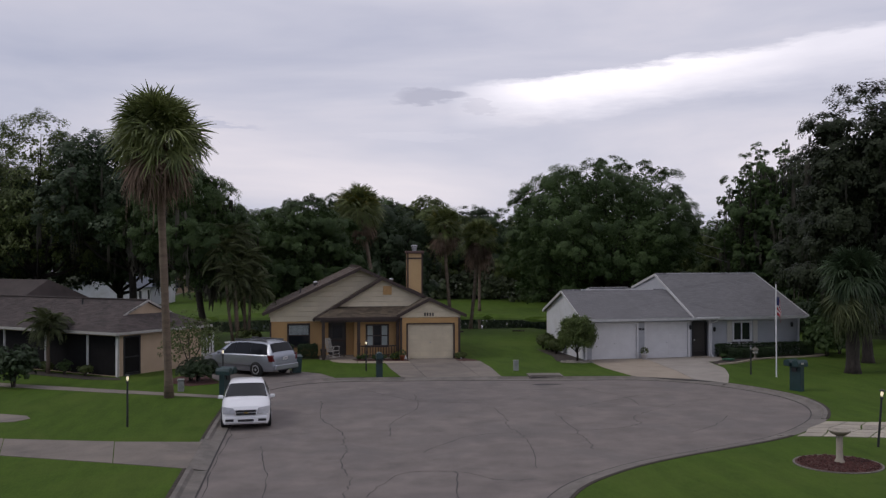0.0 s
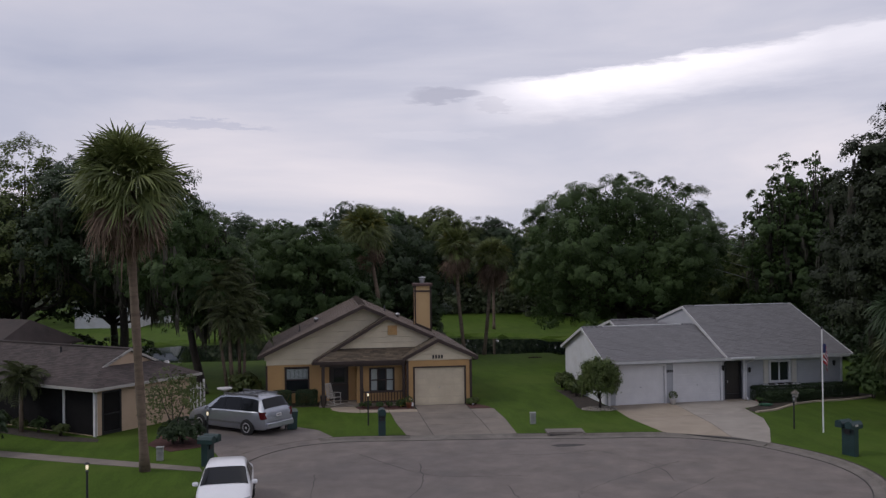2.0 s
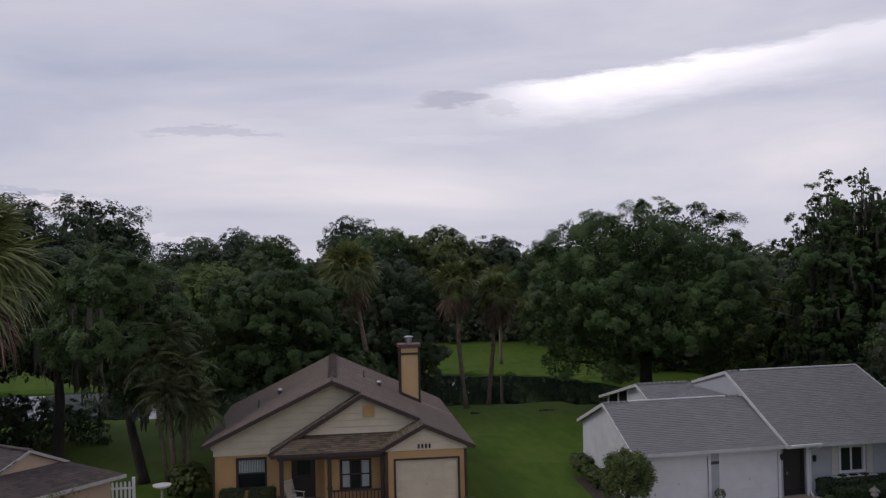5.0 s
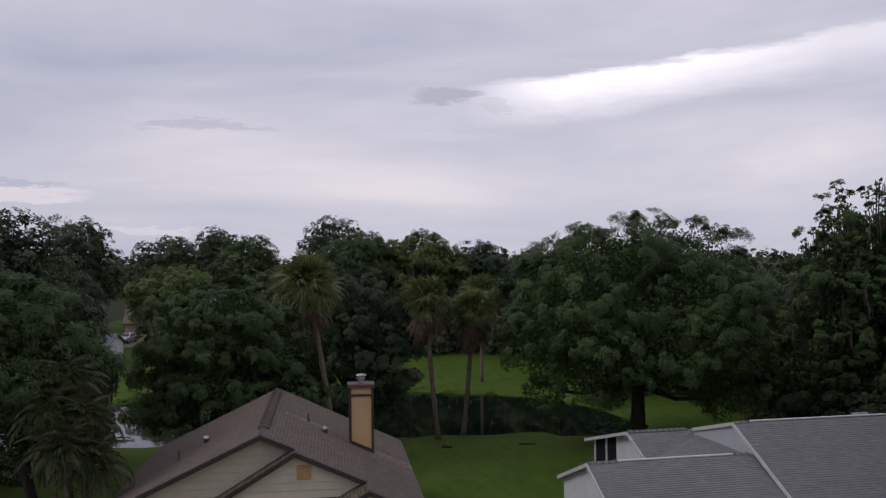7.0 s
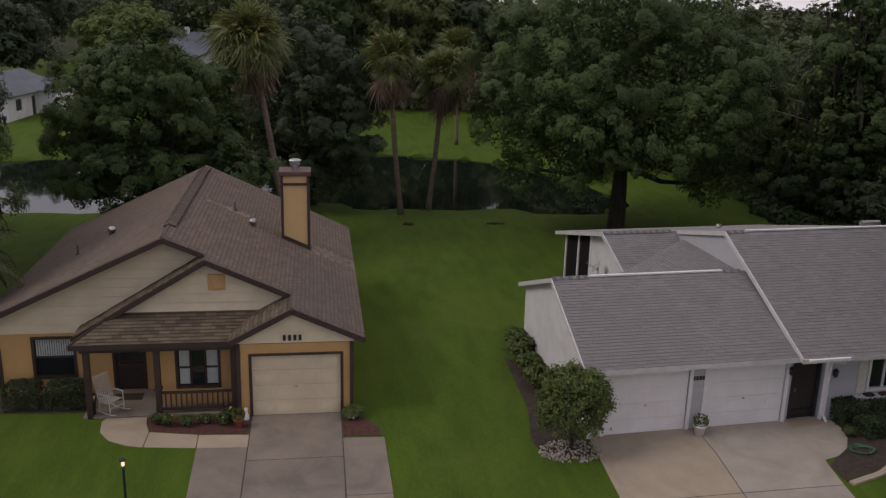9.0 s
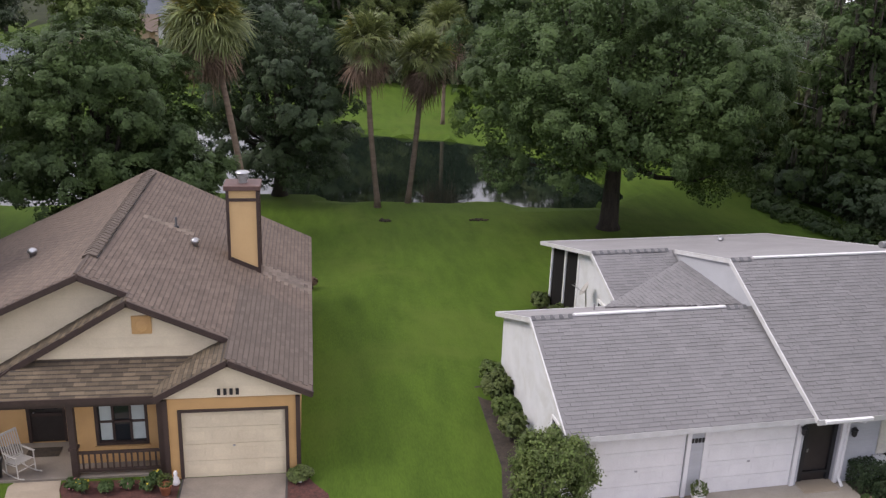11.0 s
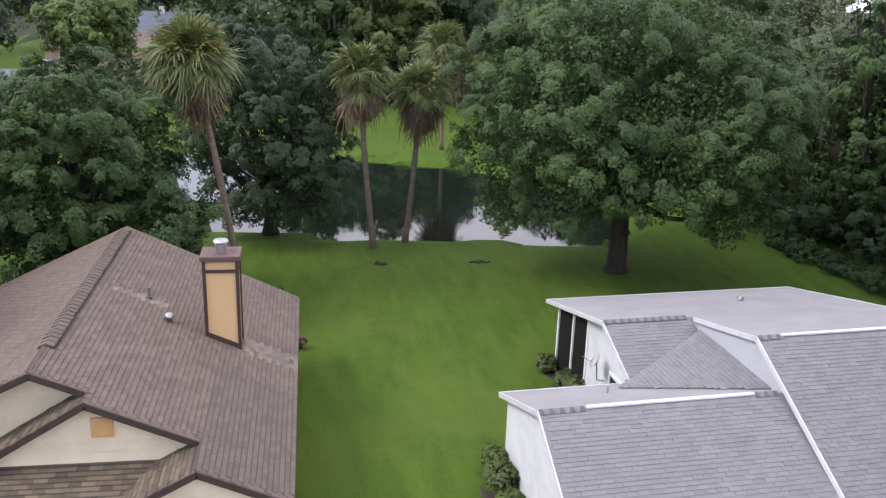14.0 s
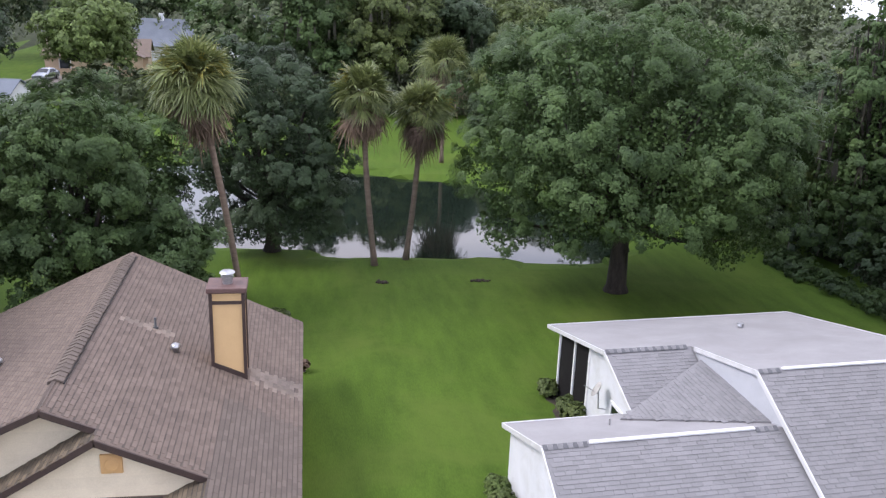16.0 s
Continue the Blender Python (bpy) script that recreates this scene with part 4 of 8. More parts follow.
# planting beds
for pts, mt, lab in (([(3.46, 53.3), (3.45, 52.98), (3.66, 52.45), (4.3, 52.28), (5.1, 52.12), (6.55, 52.0), (6.55, 53.2), (5, 53.28)], "mulch", "dark mulch bed in front of the porch"),
                     ([(9.42, 53.15), (9.42, 51.6), (10.55, 51.55), (10.5, 52.1), (10.1, 52.7), (9.9, 53.15)], "mulch", "small mulch bed beside the garage"),
                     ([(-1.6, 55.3), (-1.7, 54.1), (0.5, 53.9), (1.55, 53.9), (1.6, 55.3)], "soil", "dark soil bed under the window"),
                     ([(15.0, 50.9), (15.1, 50.2), (15.6, 49.75), (16.3, 49.6), (16.6, 49.8), (16.62, 50.9), (16.6, 58), (15.5, 58), (15.4, 53)], "soil", "mulched bed beside the side wall"),
                     ([(24.95, 51.3), (25.0, 50.5), (24.5, 49.5), (23.7, 48.9), (23.3, 48.5), (23.3, 47.6), (24.5, 48.0), (26.2, 49.25), (28, 49.95), (31, 50.2), (32.4, 51.4), (32.0, 52.2), (28.5, 51.7)], "soil", "dark soil bed under the window of the grey house"),
                     ([(-3.3, 44.4), (-4.4, 47.6), (-5.6, 47.2), (-5.9, 45.2), (-4.6, 43.6)], "mulch", "mulched bed with shrubs by the drive"),
                     ([(-8.3, 47.0), (-9.6, 47.7), (-16, 52.8), (-16.5, 51.9), (-10, 46.8), (-8.2, 46.3)], "soil", "planted bed along the screened porch"),
                     ([(19.5, 66.5), (19.4, 61), (20.4, 61.0), (20.1, 66.6)], "soil", "planted bed along the screened wing")):
    sheet("bed", pts, lambda x, y: rise(x, y) + 0.012, M[mt], 0.06, lab, "bed")
bm = B()
pts = [(23.35, 47.5), (23.9, 47.7), (24.6, 47.98), (25.5, 48.65), (26.5, 49.4), (28, 49.95), (30, 50.2), (32, 51.1)]
sweep("bed_edging", [Vector(p) for p in [q.to_2d() for q in smooth_line([(x, y, 0) for x, y in pts], 4)]], [(-0.09, 0.05), (-0.09, 0.17), (0.09, 0.17), (0.09, 0.05)], M["concrete"], "pale concrete edging round the bed", "edging")
# ---- the ochre house ----
RX, RZ, SR, SL = 3.95, 5.50, 0.452, 0.468   # ridge line, and the fall of the two slopes
S2 = 0.60                                   # fall of the porch gable's west slope
GX = 5.25                                   # apex of the porch gable
AX = 7.92                                   # apex of the garage gable
SG = 0.53


def right_z(x):
    return RZ - SR * (x - RX)


def left_z(x):
    return RZ - SL * (RX - x)


GZ, AZ = right_z(GX), right_z(AX)
house1 = thing("house", pose(0, 0, 0), "ochre and cream single-storey house with a brown shingle roof", "house")
T = 0.10


def slab(name, pts, mat, parent, label="", t=T):
    return part(name, solid(B(), pts, (0, 0, -t)), mat, parent, label)


FM, FP, FG = 54.80, 54.32, 53.02             # front edges: the main gable, the porch gable, the garage gable
slab("roof", [(RX, FM, RZ), (GX, FM, GZ), (GX, FP, GZ), (AX, FP, AZ), (AX, FG, AZ), (10.1, FG, right_z(10.1)), (10.1, 66.6, right_z(10.1)), (RX, 67.0, RZ)], M["shingle_brown"], house1, "brown asphalt shingle slope")
slab("roof", [(-1.8, FM, left_z(-1.8)), (RX, FM, RZ), (RX, 67.0, RZ), (-1.8, 66.6, left_z(-1.8))], M["shingle_brown"], house1, "brown asphalt shingle slope")
gl = lambda x: GZ - S2 * (GX - x)
al = lambda x: AZ - SG * (AX - x)
slab("porch_gable_roof", [(1.15, FP, gl(1.15)), (GX, FP, GZ), (GX, 55.5, GZ), (1.15, 55.5, gl(1.15))], M["shingle_tan"], house1, "lighter brown shingle slope over the porch")
slab("garage_roof", [(6.0, FG, al(6.0)), (AX, FG, AZ), (AX, 55.4, AZ), (6.0, 55.4, al(6.0))], M["shingle_tan"], house1, "lighter brown shingle slope beside the garage")
PENT = [(1.30, 53.35, 2.55), (6.30, 53.35, 2.55), (7.0, 54.62, 3.16), (2.45, 54.62, 3.16)]
slab("porch_roof", PENT, M["shingle_tan"], house1, "tan and brown shingled porch roof", 0.08)

# walls: each one with its openings
W1, PD, PW = (-0.41, 0.96, 0.66, 2.12), (2.05, 3.12, 0.15, 2.2), (4.22, 5.62, 0.72, 2.1)
for nm, x0, x1, z0, z1, holes, y in (("wall", -1.4, 3.6, 0, 2.62, [W1, PD], 55.35), ("wall", 3.55, 6.3, 0, 2.6, [PW], 54.12)):
    part(nm, wall_grid(B(), x0, x1, z0, z1, holes, y, y + 0.2), M["ochre"], house1)
part("wall", wall_grid(B(), 6.25, 9.75, 0, 2.52, [(6.64, 9.38, 0.0, 2.13)], 53.2, 53.42), M["ochre"], house1)
for a in ((-1.4, 55.5, 0, -1.2, 66.2, 2.62), (9.55, 53.4, 0, 9.75, 66.2, 2.62), (-1.4, 66.0, 0, 9.75, 66.2, 2.62), (3.55, 54.3, 0, 3.7, 55.4, 2.6), (6.25, 53.4, 0, 6.4, 54.2, 2.52)):
    boxpart("wall", *a, M["ochre"], house1)
part("back_gable", solid(B(), [(-1.4, 66.2, 2.62), (9.7, 66.2, 2.62), (3.95, 66.2, 5.25)], (0, -0.15, 0)), M["cream"], house1, "cream boarded gable")
# gable backing and boards
part("gable", solid(B(), [(-1.5, 55.36, 2.5), (GX + 0.6, 55.36, 2.5), (GX + 0.6, 55.36, right_z(GX + 0.6) - T), (RX, 55.36, RZ - T), (-1.5, 55.36, left_z(-1.5) - T)], (0, 0.12, 0)), M["cream"], house1)
planks(house1, 55.35, 2.22, RZ - 0.16, 0.30, lambda z: max(-1.4, RX - (RZ - T - z) / SL), lambda z: min(RX + (RZ - T - z) / SR, 6.2), M["cream"])
part("gable", solid(B(), [(2.2, 54.62, 3.0), (8.1, 54.62, 3.0), (8.1, 54.62, right_z(8.1) - T), (GX, 54.62, GZ - T), (2.2, 54.62, gl(2.2) - T)], (0, 0.1, 0)), M["cream"], house1)
planks(house1, 54.61, 3.12, GZ - 0.16, 0.30, lambda z: GX - (GZ - T - z) / S2, lambda z: min(GX + (GZ - T - z) / SR, 8.2), M["cream"])
part("gable", solid(B(), [(6.2, 53.22, 2.5), (9.8, 53.22, 2.5), (9.8, 53.22, right_z(9.8) - T), (AX, 53.22, AZ - T), (6.2, 53.22, al(6.2) - T)], (0, 0.1, 0)), M["cream"], house1)
planks(house1, 53.2, 2.54, AZ - 0.15, 0.30, lambda z: max(6.25, AX - (AZ - T - z) / SG), lambda z: min(AX + (AZ - T - z) / SR, 9.75), M["cream"])

# dark brown trim along the rakes, eaves and corners
tr = M["brown_trim"]
for p, q in (((-1.85, FM - 0.02, left_z(-1.85) - 0.1), (RX, FM - 0.02, RZ - 0.1)), ((RX, FM - 0.02, RZ - 0.1), (GX + 0.05, FM - 0.02, GZ - 0.1)),
             ((1.12, FP - 0.02, gl(1.12) - 0.09), (GX, FP - 0.02, GZ - 0.09)), ((GX, FP - 0.02, GZ - 0.1), (AX, FP - 0.02, AZ - 0.1)),
             ((6.0, FG - 0.02, al(6.0) - 0.09), (AX, FG - 0.02, AZ - 0.09)), ((AX, FG - 0.02, AZ - 0.1), (10.12, FG - 0.02, right_z(10.12) - 0.1)),
             ((1.27, 53.33, 2.49), (6.1, 53.33, 2.49)), ((1.29, 53.33, 2.49), (2.42, 54.60, 3.10)), ((10.11, FG, right_z(10.1) - 0.09), (10.11, 66.6, right_z(10.1) - 0.09)), ((-1.82, FM, left_z(-1.8) - 0.09), (-1.82, 66.6, left_z(-1.8) - 0.09))):
    bar("fascia", p, q, 0.045, 0.17, tr, house1)
for x in (6.25, 9.72):
    boxpart("corner_board", x - 0.06, 53.13, 0, x + 0.06, 53.2, 2.52, tr, house1)
boxpart("corner_board", -1.44, 55.3, 0, -1.34, 55.36, 2.2, tr, house1)
for x in (1.72, 3.78, 6.08):
    post = boxpart("porch_post", x - 0.09, 53.42, 0.02, x + 0.09, 53.60, 2.46, tr, house1, "dark brown porch post", 0.012)
boxpart("porch_beam", 1.55, 53.41, 2.28, 6.2, 53.61, 2.46, tr, house1)
for z in (0.32, 0.86):
    boxpart("porch_rail", 3.87, 53.47, z - 0.035, 5.99, 53.54, z + 0.035, tr, house1)
for i in range(13):
    x = 3.98 + i * 0.158
    boxpart("baluster", x - 0.022, 53.485, 0.35, x + 0.022, 53.525, 0.83, tr, house1)
boxpart("post_cap", 3.66, 53.38, 0.98, 3.9, 53.64, 1.05, tr, house1)
boxpart("porch_floor", 1.5, 53.42, 0.0, 6.25, 55.36, 0.17, M["concrete_grey"], house1, "pale concrete porch floor", 0.01)
boxpart("doormat", 2.15, 54.55, 0.17, 3.05, 55.05, 0.185, M["soil"], house1, "dark doormat")
# windows and doors
window(house1, *W1, 55.35, tr, True, 0, 0.09, (-0.30, 0.86, 1.40, 1.98, 16))
pw = window(house1, *PW, 54.12, tr, True, 2, 0.08)
for x in (4.34, 5.16):
    boxpart("curtain", x, 54.19, 0.84, x + 0.36, 54.2, 2.0, M["blind"], pw, "pale curtain behind the glass")
boxpart("window_sill", 4.18, 54.04, 0.60, 5.66, 54.14, 0.70, M["ochre"], house1)
fd = part("front_door", box(B(), 2.12, 55.42, 0.17, 3.06, 55.47, 2.18), M["door_dark"], house1, "dark screened front door")
for a in ((2.05, 0.17, 2.14, 2.2), (3.04, 0.17, 3.13, 2.2), (2.14, 2.1, 3.04, 2.2), (2.2, 1.0, 3.0, 1.1)):
    boxpart("door_frame", a[0], 55.36, a[1], a[2], 55.42, a[3], tr, fd)
boxpart("door_pane", 2.3, 55.405, 1.2, 2.9, 55.418, 1.95, M["glass"], fd)
boxpart("door_handle", 2.22, 55.37, 1.0, 2.26, 55.42, 1.12, M["galvanised"], fd)
garage_door(house1, 6.64, 9.38, 0.1, 2.13, 53.24, M["cream"], 4, 4, "cream sectional garage door")
for a, b, c, d in ((6.56, 6.65, 0.05, 2.2), (9.37, 9.46, 0.05, 2.2), (6.65, 9.37, 2.12, 2.2)):
    boxpart("door_trim", a, 53.165, c, b, 53.24, d, tr, house1)
number_bars(house1, 7.62, 2.62, 53.18, 4)
# octagonal gable vent
bm = B()
box(bm, 5.30, 54.52, 3.84, 5.82, 54.59, 4.36, 0.01)
vent = part("gable_vent", bm, M["ochre"], house1, "square ochre gable vent with a round louvre")
part("louvre", lathe(B(), [(0.20, 0), (0.22, 0.02), (0.17, 0.03), (0.15, 0.015), (0.05, 0.03)], 16), M["ochre"], vent, "", False, Matrix.Translation((5.56, 54.52, 4.10)) @ Matrix.Rotation(radians(90), 4, "X"))

# chimney
ch = part("chimney", wall_grid(B(), 7.43, 8.40, right_z(8.4) - 0.5, 6.35, [], 60.28, 61.05), M["ochre_pale"] if "ochre_pale" in M else M["ochre"], house1, "ochre boxed chimney with dark brown trim")
for x in (7.43, 8.40):
    for y in (60.26, 61.07):
        boxpart("corner_board", x - 0.05, y - 0.035, right_z(x) - 0.1, x + 0.05, y + 0.035, 6.35, tr, ch)
for y in (60.255, 61.075):
    bar("base_board", (7.43, y, right_z(7.43) + 0.08), (8.40, y, right_z(8.40) + 0.08), 0.03, 0.15, tr, ch)
    boxpart("band", 7.4, y - 0.02, 5.98, 8.43, y + 0.02, 6.08, tr, ch)
boxpart("band", 8.385, 60.28, 5.98, 8.43, 61.05, 6.08, tr, ch)
boxpart("band", 7.4, 60.28, 5.98, 7.445, 61.05, 6.08, tr, ch)
boxpart("chimney_cap", 7.32, 60.16, 6.35, 8.51, 61.17, 6.52, M["rust"], ch, "rusty brown metal chimney cap", 0.02)
flue = part("flue", lathe(B(), [(0.15, 0), (0.15, 0.16), (0.19, 0.17), (0.19, 0.24), (0.15, 0.25), (0.15, 0.30)], 18, (7.92, 60.66, 6.52)), M["galvanised"], ch, "round galvanised flue")
part("flue_lid", lathe(B(), [(0.22, 0), (0.24, 0.02), (0.2, 0.06), (0.05, 0.09)], 18, (7.92, 60.66, 6.84)), M["galvanised"], ch)

# ridge vent, roof vents and pipes
rc = random.Random(4)
for k in range(41):
    bm = B()
    y0, lift = 56.3 + k * 0.25, rc.uniform(0, 0.012)
    for s, sl in ((1, SR), (-1, SL)):
        w = 0.20 + rc.uniform(-0.012, 0.012)
        solid(bm, [(RX, y0, RZ + 0.085 + lift), (RX + s * w, y0, RZ + 0.09 + lift - w * sl), (RX + s * w, y0 + 0.262, RZ + 0.072 - w * sl), (RX, y0 + 0.262, RZ + 0.067)], (0, 0, -0.05))
    part("ridge_cap", bm, M["shingle_one"], house1)
# black bars in the vent slots paint the shadow under the cap edges
bar("ridge_vent_slot", (RX + 0.20, 56.3, right_z(RX + 0.20) + 0.022), (RX + 0.20, 66.6, right_z(RX + 0.2) + 0.024), 0.04, 0.035, M["black"], house1)
bar("ridge_vent_slot", (RX - 0.20, 56.3, left_z(RX - 0.2) + 0.022), (RX - 0.20, 66.6, left_z(RX - 0.2) + 0.022), 0.012, 0.03, M["black"], house1)


def roof_vent(x, y, zf):
    v = part("roof_vent", lathe(B(), [(0.10, -0.1), (0.10, 0.12), (0.15, 0.14), (0.16, 0.2), (0.10, 0.27), (0.02, 0.29)], 14, (x, y, zf(x))), M["galvanised"], house1, "round pale metal roof vent", True)


def roof_pipe(x, y, zf, h=0.35):
    part("vent_pipe", lathe(B(), [(0.09, -0.1), (0.09, 0.04), (0.04, 0.05), (0.04, h)], 10, (x, y, zf(x))), M["black"], house1, "dark vent pipe", True)


roof_vent(6.33, 60.35, right_z)
roof_pipe(5.58, 61.45, right_z)
roof_vent(1.3, 60.0, left_z)
roof_pipe(0.35, 58.9, left_z)

# shingles on the slopes


def east_keep(p):
    x, y = p.x, p.y
    if 7.3 < x < 8.5 and 60.2 < y < 61.12:
        return False
    lim = FM + 0.03 if x < GX else (FP + 0.02 if x < AX else FG + 0.02)
    return lim + 0.14 < y < 66.85 - (x - 3.95) * 0.065 and RX + 0.02 < x < 10.08


sv = Vector((-1, 0, SR)).normalized()
shingles(house1, (10.12, FG, right_z(10.12)), (0, 1, 0), sv, 14.2, 6.85, east_keep, (M["shingle_brown"], M["shingle_one"], M["shingle_shade_band"]),
         near=lambda p: p.x > 7.0 and p.y < 58.5, seed=1, washed=lambda p: p.x > 8.45 and 60.15 < p.y < 61.2 or (4.6 < p.x < 6.1 and 61.2 < p.y < 61.55), label="brown asphalt shingles")
svw = Vector((1, 0, SL)).normalized()
shingles(house1, (-1.82, 66.7, left_z(-1.82)), (0, -1, 0), svw, 11.9, 6.4, lambda p: p.x < RX - 0.02 and FM + 0.06 < p.y < 66.6, (M["shingle_brown"], M["shingle_one"], M["shingle_shade_band"]), seed=2, label="brown asphalt shingles")
vp = (Vector(PENT[3]) - Vector(PENT[0]))
vp = Vector((0, 54.62 - 53.35, 0.61)).normalized()
shingles(house1, (1.26, 53.33, 2.54), (1, 0, 0), vp, 5.8, 1.40, lambda p: 1.34 + (p.y - 53.35) * 0.9 < p.x < 6.2 + (p.y - 53.35) * 0.55, (M["shingle_tan"], M["shingle_tan"], M["shingle_tan_shade_band"]), seed=3, label="tan and brown shingles")
vg = Vector((1, 0, SG)).normalized()
shingles(house1, (5.98, 55.3, al(5.98)), (0, -1, 0), vg, 2.5, 2.15, lambda p: p.x < AX and p.y > FG + 0.05, (M["shingle_tan"], M["shingle_tan"], M["shingle_tan_shade_band"]), seed=4)
vpg = Vector((1, 0, S2)).normalized()
shingles(house1, (1.15, 55.35, gl(1.15)), (0, -1, 0), vpg, 1.2, 4.75, lambda p: p.x < GX and FP + 0.05 < p.y < 55.3, (M["shingle_tan"], M["shingle_tan"], M["shingle_tan_shade_band"]), seed=5)
# ---- the grey house ----
H2 = pose(17.2, 50.9, 0, 0, 0, 4)
house2 = thing("house", H2, "grey-white sided house with a grey shingle roof and two garages", "house")
wh = M["white"]
t2 = 0.09
ge = lambda v: 2.5 + (v + 0.45) * 0.3614          # garage front slope
me_ = lambda v: 2.5 + (v + 0.6) * 0.4222          # main front slope
re_ = lambda v: 4.97 - (v - 5.25) * 0.25           # rear low slope
slab("garage_roof", [(-0.84, -0.45, 2.5), (6.3, -0.45, 2.5), (6.5, 3.7, ge(3.7)), (-0.57, 3.7, ge(3.7))], M["shingle_grey"], house2, "grey shingle slope over the garages", t2)
# pale colour stands for the light falling on the garage's back slope
slab("garage_back_roof", [(-0.57, 3.7, ge(3.7)), (6.5, 3.7, ge(3.7)), (6.5, 7.5, 2.62), (-0.46, 7.5, 2.62)], M["flat_roof"], house2, "pale back slope with the light on it put into its colour", t2)
slab("roof", [(6.15, -0.6, 2.5), (13.75, -0.6, 2.5), (13.75, 5.25, 4.97), (6.5, 5.25, 4.97)], M["shingle_grey"], house2, "grey shingle main slope", t2)
slab("rear_roof", [(6.5, 5.25, 4.97), (13.75, 5.25, 4.97), (14.2, 15.1, re_(15.1)), (3.6, 15.1, re_(15.1)), (3.5, 9.35, re_(9.35)), (6.62, 9.35, re_(9.35))], M["flat_roof"], house2, "pale low-slope rolled roofing", t2)
wing_lo = 2.72
slab("wing_roof", [(3.5, 6.3, wing_lo), (6.6, 6.3, wing_lo), (6.6, 9.35, 3.93), (3.5, 9.35, 3.93)], M["shingle_grey"], house2, "grey shingle slope of the rear wing", t2)
slab("valley_roof", [(2.95, 6.55, 3.03), (6.6, 4.25, 3.86), (6.6, 8.6, 3.80)], M["shingle_grey"], house2, "grey shingle saddle in the roof valley", t2)
# walls
D1, D2, DR, WN = (0.06, 2.74, 0.0, 2.12), (3.36, 6.04, 0.0, 2.12), (6.42, 7.30, 0.1, 2.2), (8.95, 10.25, 0.98, 2.2)
sd = M["siding"]
part("wall", wall_grid(B(), -0.45, 6.25, 0, 2.45, [D1, D2], 0, 0.2), sd, house2)
part("wall", wall_grid(B(), 6.25, 7.4, 0, 2.5, [DR], 0.12, 0.32), sd, house2)
part("wall", wall_grid(B(), 7.4, 13.45, 0, 2.45, [WN], -0.05, 0.15), sd, house2)
gw = M["stucco"]
part("side_wall", solid(B(), [(-0.45, 0.2, 0), (-0.3, 7.2, -0.1), (-0.3, 7.2, 2.62), (-0.38, 3.7, ge(3.7) - 0.1), (-0.45, 0.2, ge(0.2) - 0.1)], (0.2, 0, 0)), gw, house2, "white rendered side wall")
part("side_wall", solid(B(), [(13.45, 0.15, 0), (13.45, 14.3, -0.2), (13.45, 14.3, 2.5), (13.45, 5.25, 4.82), (13.45, 0.15, 2.55)], (-0.2, 0, 0)), gw, house2, "white rendered side wall")
boxpart("wall", -0.28, 7.0, -0.1, 3.8, 7.2, 2.6, gw, house2)
part("gable", solid(B(), [(6.57, 5.0, 3.2), (6.66, 9.3, 3.2), (6.66, 9.3, re_(9.3) - 0.1), (6.57, 5.25, 4.85), (6.50, 3.2, 3.9)], (0.12, 0, 0)), sd, house2, "pale grey gable wall")
part("wing_wall", solid(B(), [(3.8, 6.3, -0.2), (3.8, 11.2, -0.2), (3.8, 11.2, re_(11.2) - 0.1), (3.8, 9.35, 3.82), (3.8, 6.3, wing_lo - 0.05)], (0.15, 0, 0)), gw, house2, "white wing wall")
boxpart("wall", 3.8, 14.1, -0.3, 13.45, 14.3, 2.5, gw, house2)
# screened corner: posts, rails and dark screens
for v in (11.2, 12.6, 14.15):
    boxpart("screen_post", 3.76, v - 0.06, -0.3, 3.9, v + 0.06, re_(v) - 0.1, wh, house2)
for a, b in ((11.26, 12.54), (12.66, 14.09)):
    part("screen", solid(B(), [(3.82, a, -0.3), (3.82, b, -0.3), (3.82, b, re_(b) - 0.12), (3.82, a, re_(a) - 0.12)], (0.02, 0, 0)), M["screen"], house2, "dark insect screen")
wv = part("side_window", box(B(), 3.77, 8.2, 1.3, 3.79, 9.0, 2.2), M["glass"], house2, "side window")
for a in ((8.12, 1.22, 8.22, 2.28), (8.98, 1.22, 9.08, 2.28), (8.22, 1.22, 8.98, 1.32), (8.22, 2.18, 8.98, 2.28)):
    boxpart("window_frame", 3.74, a[0], a[1], 3.8, a[2], a[3], wh, wv)
gv = part("side_window", box(B(), -0.47, 0.85, 0.95, -0.455, 1.55, 1.95), M["glass"], house2, "side window")
for a in ((0.78, 0.88, 0.86, 2.02), (1.54, 0.88, 1.62, 2.02), (0.86, 0.88, 1.54, 0.96), (0.86, 1.94, 1.54, 2.02)):
    boxpart("window_frame", -0.5, a[0], a[1], -0.45, a[2], a[3], wh, gv)
# lapped siding on the front
planks(house2, 0.0, 0.12, 2.42, 0.115, lambda z: -0.45, lambda z: 6.24, sd, skip=[(D1[0] - 0.12, D1[1] + 0.12, 0, 2.26), (D2[0] - 0.12, D2[1] + 0.12, 0, 2.26)], depth=0.018)
planks(house2, -0.05, 0.12, 2.42, 0.115, lambda z: 7.42, lambda z: 13.45, sd, skip=[(WN[0] - 0.45, WN[1] + 0.45, WN[2] - 0.1, WN[3] + 0.1)], depth=0.018)
